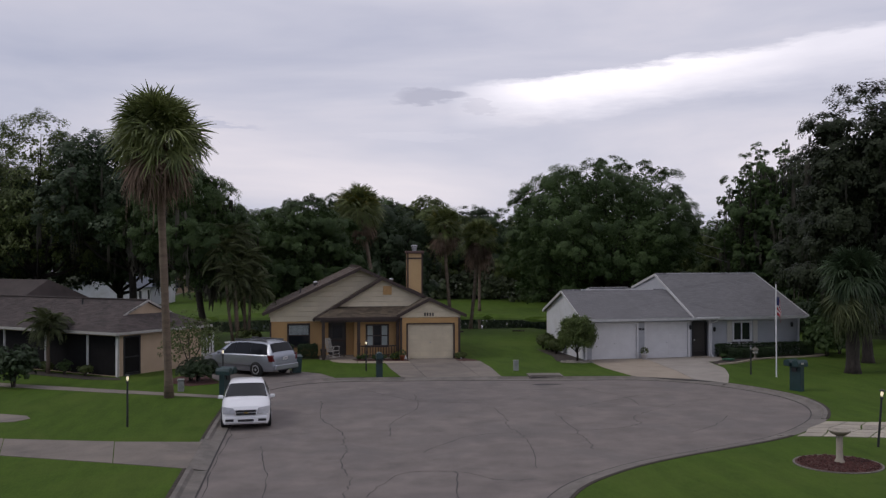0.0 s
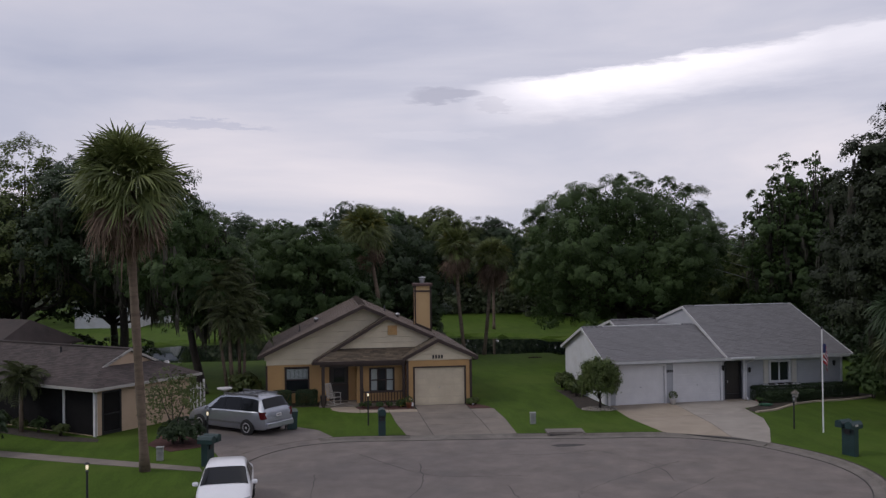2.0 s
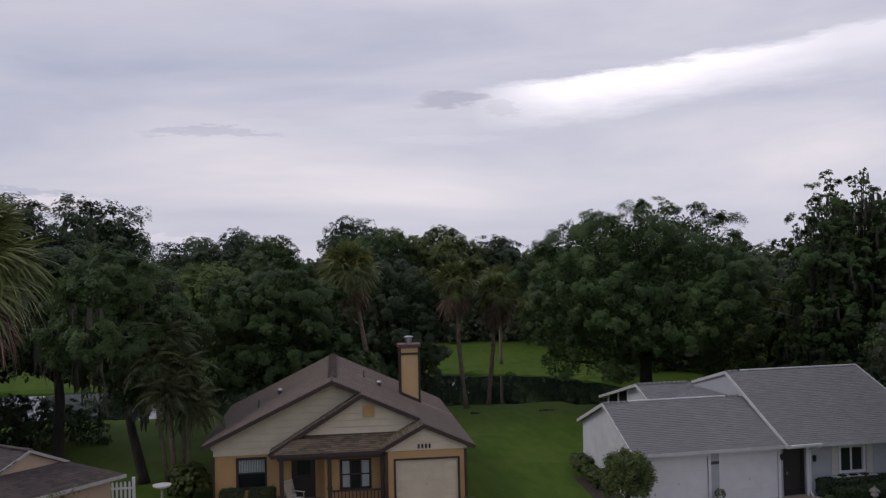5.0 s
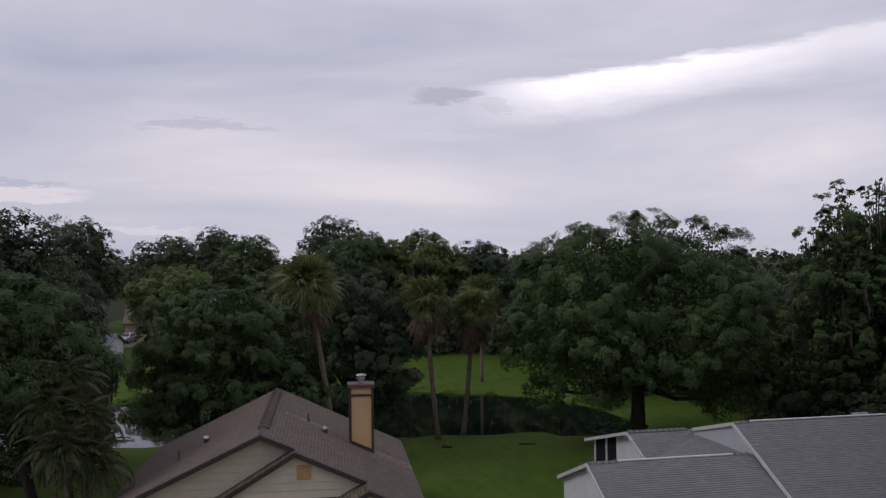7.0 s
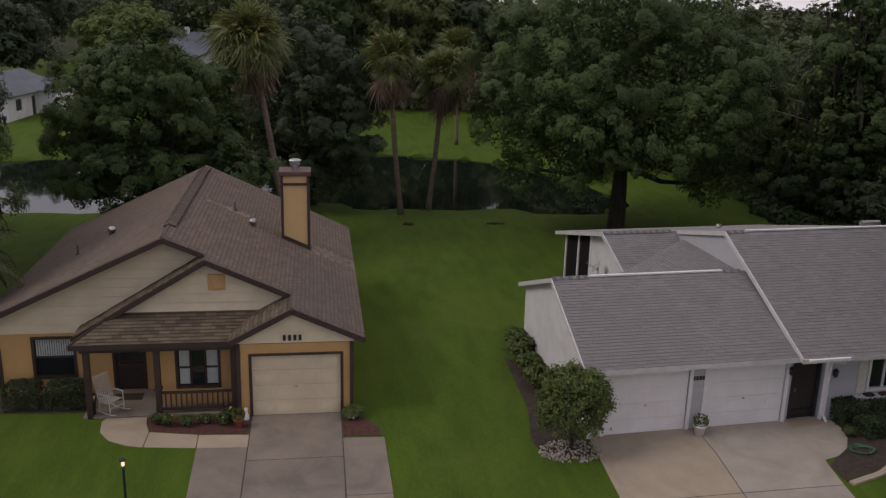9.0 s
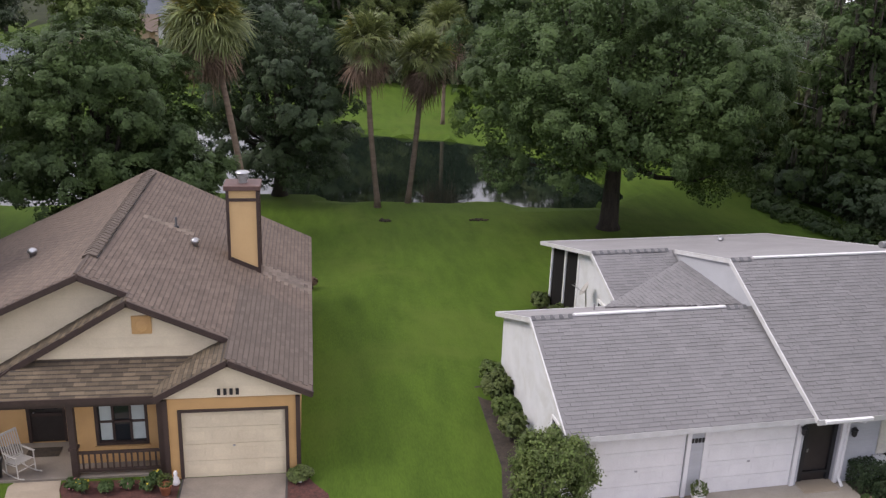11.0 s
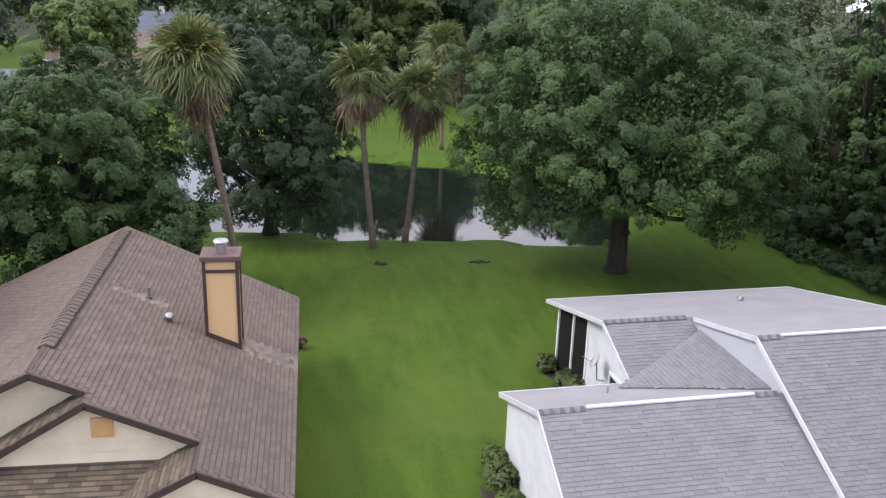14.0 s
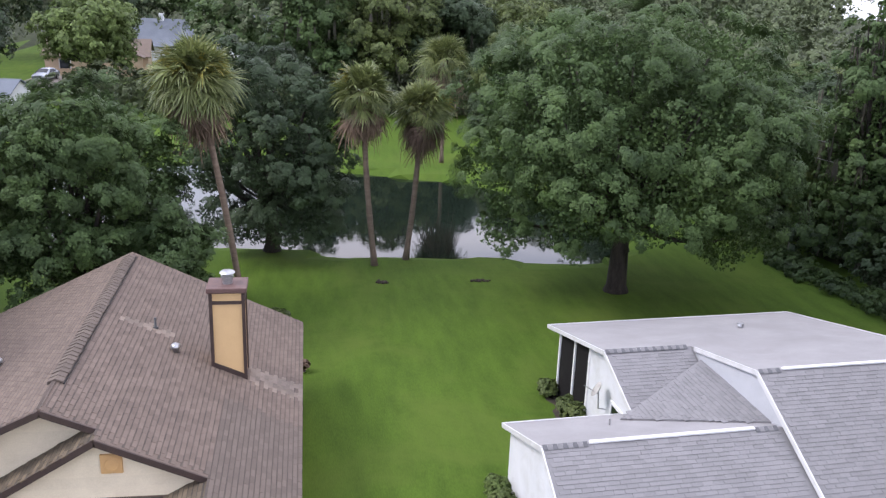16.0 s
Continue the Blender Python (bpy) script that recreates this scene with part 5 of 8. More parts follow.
# white trim: doors, corners, eaves, rakes
for D in (D1, D2):
    garage_door(house2, D[0], D[1], 0.06, D[3], 0.03, wh, 4, 4, "white sectional garage door")
    for a, b, c, d in ((D[0] - 0.12, D[0], 0, D[3] + 0.12), (D[1], D[1] + 0.12, 0, D[3] + 0.12), (D[0], D[1], D[3], D[3] + 0.12)):
        boxpart("door_trim", a, -0.04, c, b, 0.03, d, wh, house2)
for u in (-0.45, 7.42, 13.41):
    boxpart("corner_board", u - 0.05, -0.09, 0, u + 0.07, -0.02, 2.42, wh, house2)
number_bars(house2, 2.86, 1.76, -0.0, 4, 0.075, 0.13, 0.03)
fr = M["trim_white"]
for p, q in (((-0.86, -0.47, ge(-0.47) - 0.08), (6.3, -0.47, ge(-0.47) - 0.08)), ((6.13, -0.62, 2.42), (13.77, -0.62, 2.42)),
             ((-0.86, -0.47, ge(-0.47) - 0.06), (-0.59, 3.7, ge(3.7) - 0.06)), ((-0.59, 3.7, ge(3.7) - 0.06), (-0.48, 7.52, 2.56)), ((6.12, -0.62, 2.46), (6.47, 5.25, 4.92)), ((6.47, 5.25, 4.92), (6.60, 9.1, re_(9.1) - 0.05)),
             ((13.77, -0.62, 2.44), (13.77, 5.25, 4.91)), ((13.77, 5.25, 4.91), (14.22, 15.1, re_(15.1) - 0.06)), ((3.48, 6.3, wing_lo - 0.06), (3.48, 9.35, 3.87)), ((3.48, 9.35, re_(9.35) - 0.05), (3.58, 15.12, re_(15.12) - 0.05)), ((3.58, 15.12, re_(15.12) - 0.05), (14.22, 15.12, re_(15.12) - 0.05)), ((-0.48, 7.52, 2.56), (3.4, 7.52, 2.56))):
    bar("fascia", p, q, 0.04, 0.15, fr, house2)
bar("gutter", (6.30, -0.70, 2.47), (7.72, -0.70, 2.47), 0.10, 0.075, wh, house2, "white gutter over the entry")
bm = tube(B(), [(7.68, -0.66, 2.42), (7.66, -0.5, 2.25), (7.52, -0.12, 2.1), (7.50, -0.12, 0.3), (7.52, -0.3, 0.12)], 0.045, 8)
part("downspout", bm, wh, house2, "white downspout")
# ridge caps where the white flashing ends, every other one coloured dark for the shade of its tilt, and the flashing
for (a, b, v, zz) in ((-0.57, 0.75, 3.7, ge(3.7)), (5.6, 6.4, 3.7, ge(3.7)), (6.5, 7.3, 5.25, 4.97), (3.5, 6.5, 9.35, 3.95)):
    n = int((b - a) / 0.14)
    for i in range(n):
        part("ridge_cap", solid(B(), [(a + i * 0.14, v - 0.13, zz - 0.02), (a + i * 0.14 + 0.125, v - 0.13, zz - 0.02), (a + i * 0.14 + 0.125, v, zz + 0.045), (a + i * 0.14, v, zz + 0.045)], (0, 0.02, 0.02)), M["shingle_grey_one"] if i % 2 else M["trim_grey"], house2)
bar("ridge_flashing", (0.75, 3.71, ge(3.7) + 0.035), (5.6, 3.71, ge(3.7) + 0.035), 0.12, 0.05, wh, house2, "white ridge flashing")
bar("ridge_flashing", (7.3, 5.26, 5.005), (13.75, 5.26, 5.005), 0.12, 0.05, wh, house2, "white ridge flashing")
# entry door, window with shutters and a flower box
ed = part("front_door", box(B(), DR[0], 0.17, DR[2], DR[1], 0.22, DR[3]), M["door_dark"], house2, "dark screened entry door")
for a in ((DR[0] - 0.06, DR[2], DR[0] + 0.05, DR[3]), (DR[1] - 0.05, DR[2], DR[1] + 0.06, DR[3]), (DR[0], DR[3] - 0.06, DR[1], DR[3] + 0.06), (DR[0], DR[2] + 0.28, DR[1], DR[2] + 0.34)):
    boxpart("door_frame", a[0], 0.09, a[1], a[2], 0.18, a[3], M["black"], ed)
boxpart("door_handle", DR[0] + 0.1, 0.12, 1.05, DR[0] + 0.15, 0.17, 1.16, M["galvanised"], ed)
wn = window(house2, *WN, -0.05, wh, False, 1, 0.1)
for u in (WN[0] - 0.36, WN[1] + 0.06):
    sh = boxpart("shutter", u, -0.10, WN[2] - 0.04, u + 0.30, -0.055, WN[3] + 0.04, M["cream_shutter"], wn, "pale slatted shutter")
    for i in range(9):
        boxpart("slat", u + 0.04, -0.115, WN[2] + 0.04 + i * 0.13, u + 0.26, -0.098, WN[2] + 0.12 + i * 0.13, M["cream_shutter"], wn)
fb = boxpart("flower_box", WN[0] - 0.45, -0.34, 0.68, WN[1] + 0.45, -0.07, 0.9, wh, house2, "white window box with dark planters", 0.012)
for i in range(3):
    boxpart("planter", WN[0] - 0.1 + i * 0.55, -0.31, 0.90, WN[0] + 0.2 + i * 0.55, -0.12, 0.96, M["soil"], fb)


def wall_lamp(u, v, z):
    l = part("wall_lamp", lathe(B(), [(0.03, 0), (0.07, 0.05), (0.08, 0.2), (0.1, 0.22), (0.02, 0.3)], 10, (u, v - 0.12, z)), M["black"], house2, "black wall lantern")
    boxpart("bracket", u - 0.025, v - 0.12, z + 0.1, u + 0.025, v, z + 0.14, M["black"], l)


wall_lamp(6.16, 0.0, 1.75)
wall_lamp(7.70, -0.05, 1.6)
wall_lamp(12.9, -0.05, 1.8)
boxpart("step", 6.26, -0.45, 0.0, 7.38, 0.14, 0.14, M["concrete"], house2, "concrete entry step", 0.01)
# chimney-less rear: small vents and pipes
for u, v in ((10.2, 12.2),):
    part("roof_vent", lathe(B(), [(0.10, -0.1), (0.10, 0.08), (0.14, 0.1), (0.10, 0.18), (0.02, 0.2)], 12, (u, v, re_(v))), M["galvanised"], house2, "small roof vent")
part("vent_pipe", lathe(B(), [(0.03, -0.1), (0.03, 0.10)], 10, (2.3, 5.9, 3.32)), M["flat_roof"], house2, "short vent pipe")
bm = tube(B(), [(13.3, 6.9, re_(6.9) + 0.12), (14.1, 6.9, re_(6.9) + 0.12)], 0.13, 12)
part("roof_duct", bm, M["galvanised"], house2, "metal roof duct")
# satellite dish on the wing
dish = part("satellite_dish", lathe(B(), [(0.02, 0), (0.2, 0.02), (0.27, 0.06), (0.28, 0.07), (0.2, 0.04)], 20), M["white_dull"], house2, "pale satellite dish", True, pose(3.38, 9.35, 2.55) @ Matrix.Rotation(radians(-58), 4, "Y") @ Matrix.Rotation(radians(-14), 4, "X"))
part("dish_mast", tube(B(), [(3.8, 9.5, 1.7), (3.5, 9.45, 1.8), (3.42, 9.4, 2.5)], 0.025, 8), M["galvanised"], house2, "dish mast")
part("dish_arm", tube(B(), [(3.4, 9.38, 2.4), (2.9, 9.42, 2.72)], 0.015, 6), M["galvanised"], house2, "dish arm")

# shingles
sg = (M["shingle_grey"], M["shingle_grey_one"], M["shingle_grey_shade_band"])
shingles(house2, (-0.84, -0.47, ge(-0.47)), (1, 0, 0), (0, 1, 0.3614), 7.35, 4.6, lambda p: -0.66 + 0.065 * p.y < p.x < 6.05 + 0.06 * p.y and p.y < 3.63, sg, near=lambda p: p.x < 3.2, seed=11, label="grey asphalt shingles")
shingles(house2, (6.16, -0.62, me_(-0.62)), (1, 0, 0), (0, 1, 0.4222), 7.59, 6.6, lambda p: p.x > 6.3 + 0.06 * p.y and p.y < 5.15, sg, seed=12, label="grey asphalt shingles")
shingles(house2, (3.5, 6.3, wing_lo), (1, 0, 0), Vector((0, 3.05, 1.21)), 3.1, 3.4, lambda p: p.x < 3.1 + (p.y - 6.5) * 1.75 and p.y < 9.25, sg, seed=13, label="grey asphalt shingles")
e0, e1, e2 = Vector((2.95, 6.55, 3.03)), Vector((6.6, 4.25, 3.86)), Vector((6.6, 8.6, 3.80))
nrm = (e1 - e0).cross(e2 - e0).normalized()
eave = Vector((0, 1, 0)) - nrm * nrm.y
eave.normalize()
shingles(house2, e0 + eave * 2.4 - Vector((0, 0, 0)), -eave, nrm.cross(-eave), 5.2, 3.9, lambda p: (p.x - 2.95) * -0.657 + 6.6 < p.y < 6.5 + (p.x - 2.95) * 0.52 and p.x < 6.5, sg, seed=14, label="grey asphalt shingles")
# ---- the tan house with the screened porch ----
H3 = pose(-8.6, 47.6, 0, 0, 0, -38)
house3 = thing("house", H3, "tan single-storey house with a dark hipped roof and screened porch", "house")
RV3, RZ3, sl3, sh3 = 2.875, 3.80, 0.443, 0.52      # ridge, main slope, slope of the hip under the gablet
slab("roof", [(0.4, -0.4, 2.35), (-1.0, 1.245, 3.078), (-1.0, RV3, RZ3), (-24, RV3, RZ3), (-24, -0.4, 2.35)], M["shingle_dark"], house3, "dark brown shingle slope")
slab("hip_roof", [(0.4, -0.4, 2.35), (0.4, 6.15, 2.35), (-1.0, 4.505, 3.078), (-1.0, 1.245, 3.078)], M["shingle_dark"], house3, "dark brown shingle hip")
slab("back_roof", [(0.4, 6.15, 2.35), (-24, 6.15, 2.35), (-24, RV3, RZ3), (-1.0, RV3, RZ3), (-1.0, 4.505, 3.078)], M["shingle_dark"], house3, "dark brown shingle slope")
# gablet over the hip
part("gablet", solid(B(), [(-1.12, 1.4, 3.0), (-1.12, 4.35, 3.0), (-1.12, 4.35, 3.05), (-1.12, RV3, RZ3 - 0.09), (-1.12, 1.4, 3.05)], (-0.08, 0, 0)), M["tan"], house3, "tan boarded gablet")
for s_ in (-1, 1):
    bar("gablet_fascia", (-0.98, RV3, RZ3 - 0.02), (-0.98, RV3 + s_ * 1.68, 3.04), 0.035, 0.11, M["white_dull"], house3)
# taller roof behind
slab("upper_roof", [(-12.6, 2.9, 3.25), (-13.4, 6.0, 4.72), (-26, 6.0, 4.72), (-26, 2.9, 3.25)], M["shingle_dark"], house3, "dark brown upper slope")
slab("upper_hip_roof", [(-12.6, 2.9, 3.25), (-12.6, 9.1, 3.25), (-13.4, 6.0, 4.72)], M["shingle_dark"], house3, "dark brown upper hip")
slab("upper_back_roof", [(-12.6, 9.1, 3.25), (-26, 9.1, 3.25), (-26, 6.0, 4.72), (-13.4, 6.0, 4.72)], M["shingle_dark"], house3, "dark brown upper slope")
boxpart("upper_wall", -25, 3.4, 0, -13.1, 8.6, 3.2, M["tan"], house3)
# walls and screened porch
part("wall", wall_grid(B(), -24, 0.0, 0, 2.28, [(-15.5, -0.12, 0.12, 2.12)], 0.0, 0.12), M["tan"], house3)
part("wall", wall_grid(B(), 0.12, 5.75, 0, 2.28, [(0.35, 1.45, 0.1, 2.1)], -0.14, 0.0, Matrix(((0, 1, 0, 0), (1, 0, 0, 0), (0, 0, 1, 0), (0, 0, 0, 1)))), M["tan"], house3)
boxpart("wall", -24, 5.60, 0, -0.14, 5.75, 2.28, M["tan"], house3)
boxpart("inner_wall", -16, 2.6, 0, -0.14, 2.75, 2.28, M["tan"], house3)
boxpart("porch_floor", -15.5, 0.12, 0.0, -0.15, 2.6, 0.12, M["concrete_grey"], house3)
for a, b in ((-15.5, -9.1), (-9.0, -5.6), (-5.5, -2.3), (-2.2, -0.12)):
    boxpart("screen", a, 0.05, 0.12, b, 0.07, 2.1, M["screen"], house3, "dark insect screen")
for u in (-9.05, -5.55, -2.25, -0.05):
    boxpart("porch_post", u - (0.06 if u > -1 else 0.025), -0.04, 0, u + (0.06 if u > -1 else 0.025), 0.1, 2.28, M["white"], house3, "white porch post")
sdr = boxpart("screen_door", -0.06, 0.4, 0.1, -0.02, 1.4, 2.1, M["screen"], house3, "dark screen door")
for a in ((0.35, 0.1, 0.45, 2.1), (1.35, 0.1, 1.45, 2.1), (0.45, 2.02, 1.35, 2.1), (0.45, 0.1, 1.35, 0.25), (0.45, 1.0, 1.35, 1.06)):
    boxpart("door_rail", -0.02, a[0], a[1], 0.02, a[2], a[3], M["black"], sdr)
for p, q in (((-24, -0.42, 2.28), (0.42, -0.42, 2.28)), ((0.42, -0.42, 2.28), (0.42, 6.17, 2.28))):
    bar("gutter", p, q, 0.10, 0.13, M["white_dull"], house3, "dull white gutter")
part("downspout", tube(B(), [(0.36, -0.38, 2.25), (0.2, -0.1, 2.05), (0.12, -0.08, 0.1)], 0.04, 8), M["white_dull"], house3, "white downspout")
part("vent_pipe", lathe(B(), [(0.05, -0.1), (0.05, 0.3)], 8, (-5.4, 2.2, 2.35 + 2.6 * sl3)), M["black"], house3, "dark vent pipe")
bar("ridge_cap", (-1.0, RV3, RZ3 + 0.03), (-24, RV3, RZ3 + 0.03), 0.25, 0.05, M["shingle_dark"], house3)
for sgn, o, uu, vv, ln, kp in ((1, (-16, -0.42, 2.345), (1, 0, 0), (0, 1, sl3), 16.4, lambda p: p.x < 0.3 - min(p.y + 0.4, 1.6) * 0.85 and p.y < RV3 - 0.05),
                              (2, (0.42, -0.4, 2.345), (0, 1, 0), (-1, 0, sh3), 6.55, lambda p: p.x > 0.45 - (min(p.y + 0.4, 6.15 - p.y)) * 0.85 and p.x > -1.05)):
    shingles(house3, o, uu, vv, ln, 4.6, kp, (M["shingle_dark"], M["shingle_dark"]), seed=20 + sgn, label="dark brown asphalt shingles")
# ---- trees ----
def unit(rng, n):
    v = rng.normal(size=(n, 3))
    return v / np.linalg.norm(v, axis=1, keepdims=True)


def leaf_quads(centres, normals, size, rng, aspect=0.6, fold=0.15):
    """One folded rhombus a leaf."""
    n = len(centres)
    t = np.cross(normals, unit(rng, n))
    t /= np.linalg.norm(t, axis=1, keepdims=True) + 1e-9
    b = np.cross(normals, t)
    s = (size * rng.uniform(0.6, 1.35, n))[:, None]
    v = np.stack([centres - t * s, centres - b * s * aspect + normals * s * fold, centres + t * s, centres + b * s * aspect + normals * s * fold], 1)
    return v.reshape(-1, 3), np.arange(4 * n, dtype=np.int32).reshape(-1, 4)


def leaf_tris(centres, normals, size, rng, aspect=0.62):
    """One small three-cornered leaf each."""
    n = len(centres)
    t = np.cross(normals, unit(rng, n))
    t /= np.linalg.norm(t, axis=1, keepdims=True) + 1e-9
    b = np.cross(normals, t)
    s = (size * rng.uniform(0.65, 1.35, n))[:, None]
    v = np.stack([centres + t * s, centres - t * s * 0.8 + b * s * aspect, centres - t * s * 0.8 - b * s * aspect], 1)
    return v.reshape(-1, 3), np.arange(3 * n, dtype=np.int32).reshape(-1, 3)


def crown(name, lobes, leaves, size, clumps, clump_r, seed, mat, parent, core=0.12, flat=0.35, tufts=8):
    """Leaves in tufts, tufts in clumps, clumps over several lobes (x, y, z, rx, ry, rz), with larger leaves inside."""
    clumps, clump_r = int(clumps * 2.5), clump_r * 0.62
    rng = np.random.default_rng(seed)
    lobes = np.array(lobes, float)
    area = (lobes[:, 3] * lobes[:, 4] + lobes[:, 3] * lobes[:, 5] + lobes[:, 4] * lobes[:, 5])
    pick = rng.choice(len(lobes), clumps, p=area / area.sum())
    d = unit(rng, clumps)
    d[:, 2] = np.where(d[:, 2] < -0.5, -d[:, 2] * 0.5, d[:, 2])
    d /= np.linalg.norm(d, axis=1, keepdims=True)
    c = lobes[pick, :3] + d * lobes[pick, 3:] * rng.uniform(0.84, 1.03, clumps)[:, None]
    # drop clumps buried in another lobe
    deep = np.zeros(clumps, bool)
    for i, l in enumerate(lobes):
        q = np.linalg.norm((c - l[:3]) / l[3:], axis=1)
        deep |= (q < 0.80) & (pick != i)
    c, d = c[~deep], d[~deep]
    r = clump_r * rng.uniform(0.45, 1.55, len(c))
    # tufts over the outer and upper side of each clump
    h = np.repeat(np.arange(len(c)), tufts)
    e = unit(rng, len(h)) + d[h] * 0.8
    e[:, 2] += 0.35
    e /= np.linalg.norm(e, axis=1, keepdims=True)
    tc = c[h] + e * np.array((1.0, 1.0, 0.72)) * (r[h] * rng.uniform(0.55, 1.05, len(h)))[:, None]
    tr = r[h] * rng.uniform(0.26, 0.48, len(h))
    k = rng.choice(len(h), leaves, p=tr ** 2 / (tr ** 2).sum())
    f = unit(rng, leaves) + e[k] * 0.5
    f[:, 2] += 0.4
    f /= np.linalg.norm(f, axis=1, keepdims=True)
    p = tc[k] + f * (tr[k] * (1.08 - 0.6 * rng.random(leaves) ** 1.5))[:, None]
    nrm = d[h][k] * 0.75 + e[k] * 0.55 + f * 0.35 + unit(rng, leaves) * 0.48
    nrm[:, 2] += flat
    nrm /= np.linalg.norm(nrm, axis=1, keepdims=True)
    v1, f1 = leaf_tris(p, nrm, size, rng)
    m = int(leaves * core)
    j = rng.choice(len(lobes), m, p=area / area.sum())
    q = lobes[j, :3] + unit(rng, m) * lobes[j, 3:] * rng.uniform(0.35, 0.74, m)[:, None]
    v2, f2 = leaf_tris(q, unit(rng, m), size * 1.5, rng, 0.85)
    return from_arrays(name, np.vstack([v1, v2]), np.vstack([f1, f2 + len(v1)]), mat, parent)


def limbs(bm, base, top, r, lobes, rng, bend=0.6):
    """A tapered trunk that forks towards the lobes."""
    base, top = Vector(base), Vector(top)
    mid = base.lerp(top, 0.5) + Vector((rng.uniform(-bend, bend) * 0.3, rng.uniform(-bend, bend) * 0.3, 0))
    tube(bm, [base - Vector((0, 0, 0.15)), base + Vector((0, 0, 0.35)), mid, top], [r * 1.5, r * 1.05, r * 0.85, r * 0.7], 10)
    for l in lobes:
        e = Vector(l[:3])
        a = top.lerp(base, rng.uniform(0.0, 0.25))
        m1 = a.lerp(e, 0.45) + Vector((0, 0, -0.08 * (e - a).length))
        tube(bm, [a, m1, a.lerp(e, 0.85), e + Vector((0, 0, 0.3 * l[5]))], [r * 0.5, r * 0.3, r * 0.17, r * 0.06], 6)


def lobes_for(radius, low, high, n, seed, spread, squash=0.55):
    """Lobes filling a dome between the heights low and high."""
    rng = np.random.default_rng(seed)
    h = high - low
    out = [(0, 0, low + h * 0.55, radius * 0.62, radius * 0.62, h * 0.42)]
    for i in range(n):
        a = 2 * math.pi * (i + rng.uniform(-0.3, 0.3)) * 0.382
        t = (i + 0.5) / n
        z = low + h * (0.22 + 0.62 * t)
        rr = radius * math.sqrt(max(0.05, 1 - ((t - 0.25) / 0.9) ** 2)) * 0.74
        s = radius * rng.uniform(*spread)
        out.append((rr * math.cos(a), rr * math.sin(a), z, s, s, min(s * squash * 1.5, h * 0.25)))
    return out


def dome_lobes(radius, low, high, n, seed, size):
    """Separate mounds over a wide dome, as on an old spreading oak."""
    rng = random.Random(seed)
    cz = low + (high - low) * 0.40
    a, up, dn = radius - size * 0.85, high - cz - size * 0.72, cz - low - size * 0.5
    out = [(0, 0, cz + 0.1 * up, 0.66 * a, 0.66 * a, 0.72 * up)]
    for i in range(n):
        zc = -0.9 + 1.9 * (i + 0.5) / n
        rr = math.sqrt(1 - (zc ** 2.5 if zc > 0 else (zc * 0.5) ** 2)) * rng.uniform(0.88, 1.04)
        b = i * 2.39996 + rng.uniform(-0.25, 0.25)
        s = size * rng.uniform(0.68, 1.3)
        out.append((a * rr * math.cos(b), a * rr * math.sin(b), cz + (up if zc > 0 else dn) * zc + rng.uniform(-0.3, 0.3), s, s, s * rng.uniform(0.62, 0.82)))
    return out


def spire_lobes(radius, low, high, n, seed):
    """Ragged upright sprays of different heights."""
    rng = random.Random(seed)
    out = []
    for i in range(n):
        b, d = i * 2.39996, radius * math.sqrt((i + 0.5) / n)
        x, y, top = d * math.cos(b), d * math.sin(b), low + (high - low) * rng.uniform(0.62, 1.0)
        z = low
        while z < top:
            t = (z - low) / (top - low)
            s = (1.3 * (1 - t) ** 0.7 + 0.36) * rng.uniform(0.75, 1.25)
            out.append((x + rng.uniform(-0.55, 0.55), y + rng.uniform(-0.55, 0.55), z, s, s, s * 1.1))
            z += 0.55 + 0.75 * s
    return out


def tree(name, x, y, radius, low, high, label, mat="leaf", leaves=16000, size=0.2, clumps=320, clump_r=0.8, n=14, trunk=0.35, lean=(0, 0), seed=1, group="trees", core=0.3, z=None, kind="", turn=0, moss=0, spread=(0.26, 0.40), more=(), shape=None):
    ob = thing(name, pose(x, y, rise(x, y) if z is None else z, 0, 0, turn), label, "tree", group, kind)
    lobes = [(l[0] + lean[0] * l[2] / high, l[1] + lean[1] * l[2] / high, *l[2:]) for l in (shape or lobes_for(radius, low, high, n, seed, spread)) + list(more)]
    rng = random.Random(seed)
    bm = B()
    limbs(bm, (0, 0, 0), (lean[0] * 0.4, lean[1] * 0.4, low + 0.22 * (high - low)), trunk, lobes, rng)
    part("trunk", bm, M["bark"], ob, smooth=True)
    crown("crown", lobes, leaves, size, clumps, clump_r, seed, M[mat], ob, core)
    if moss:
        hanging_moss(ob, lobes, moss, seed)
    return ob


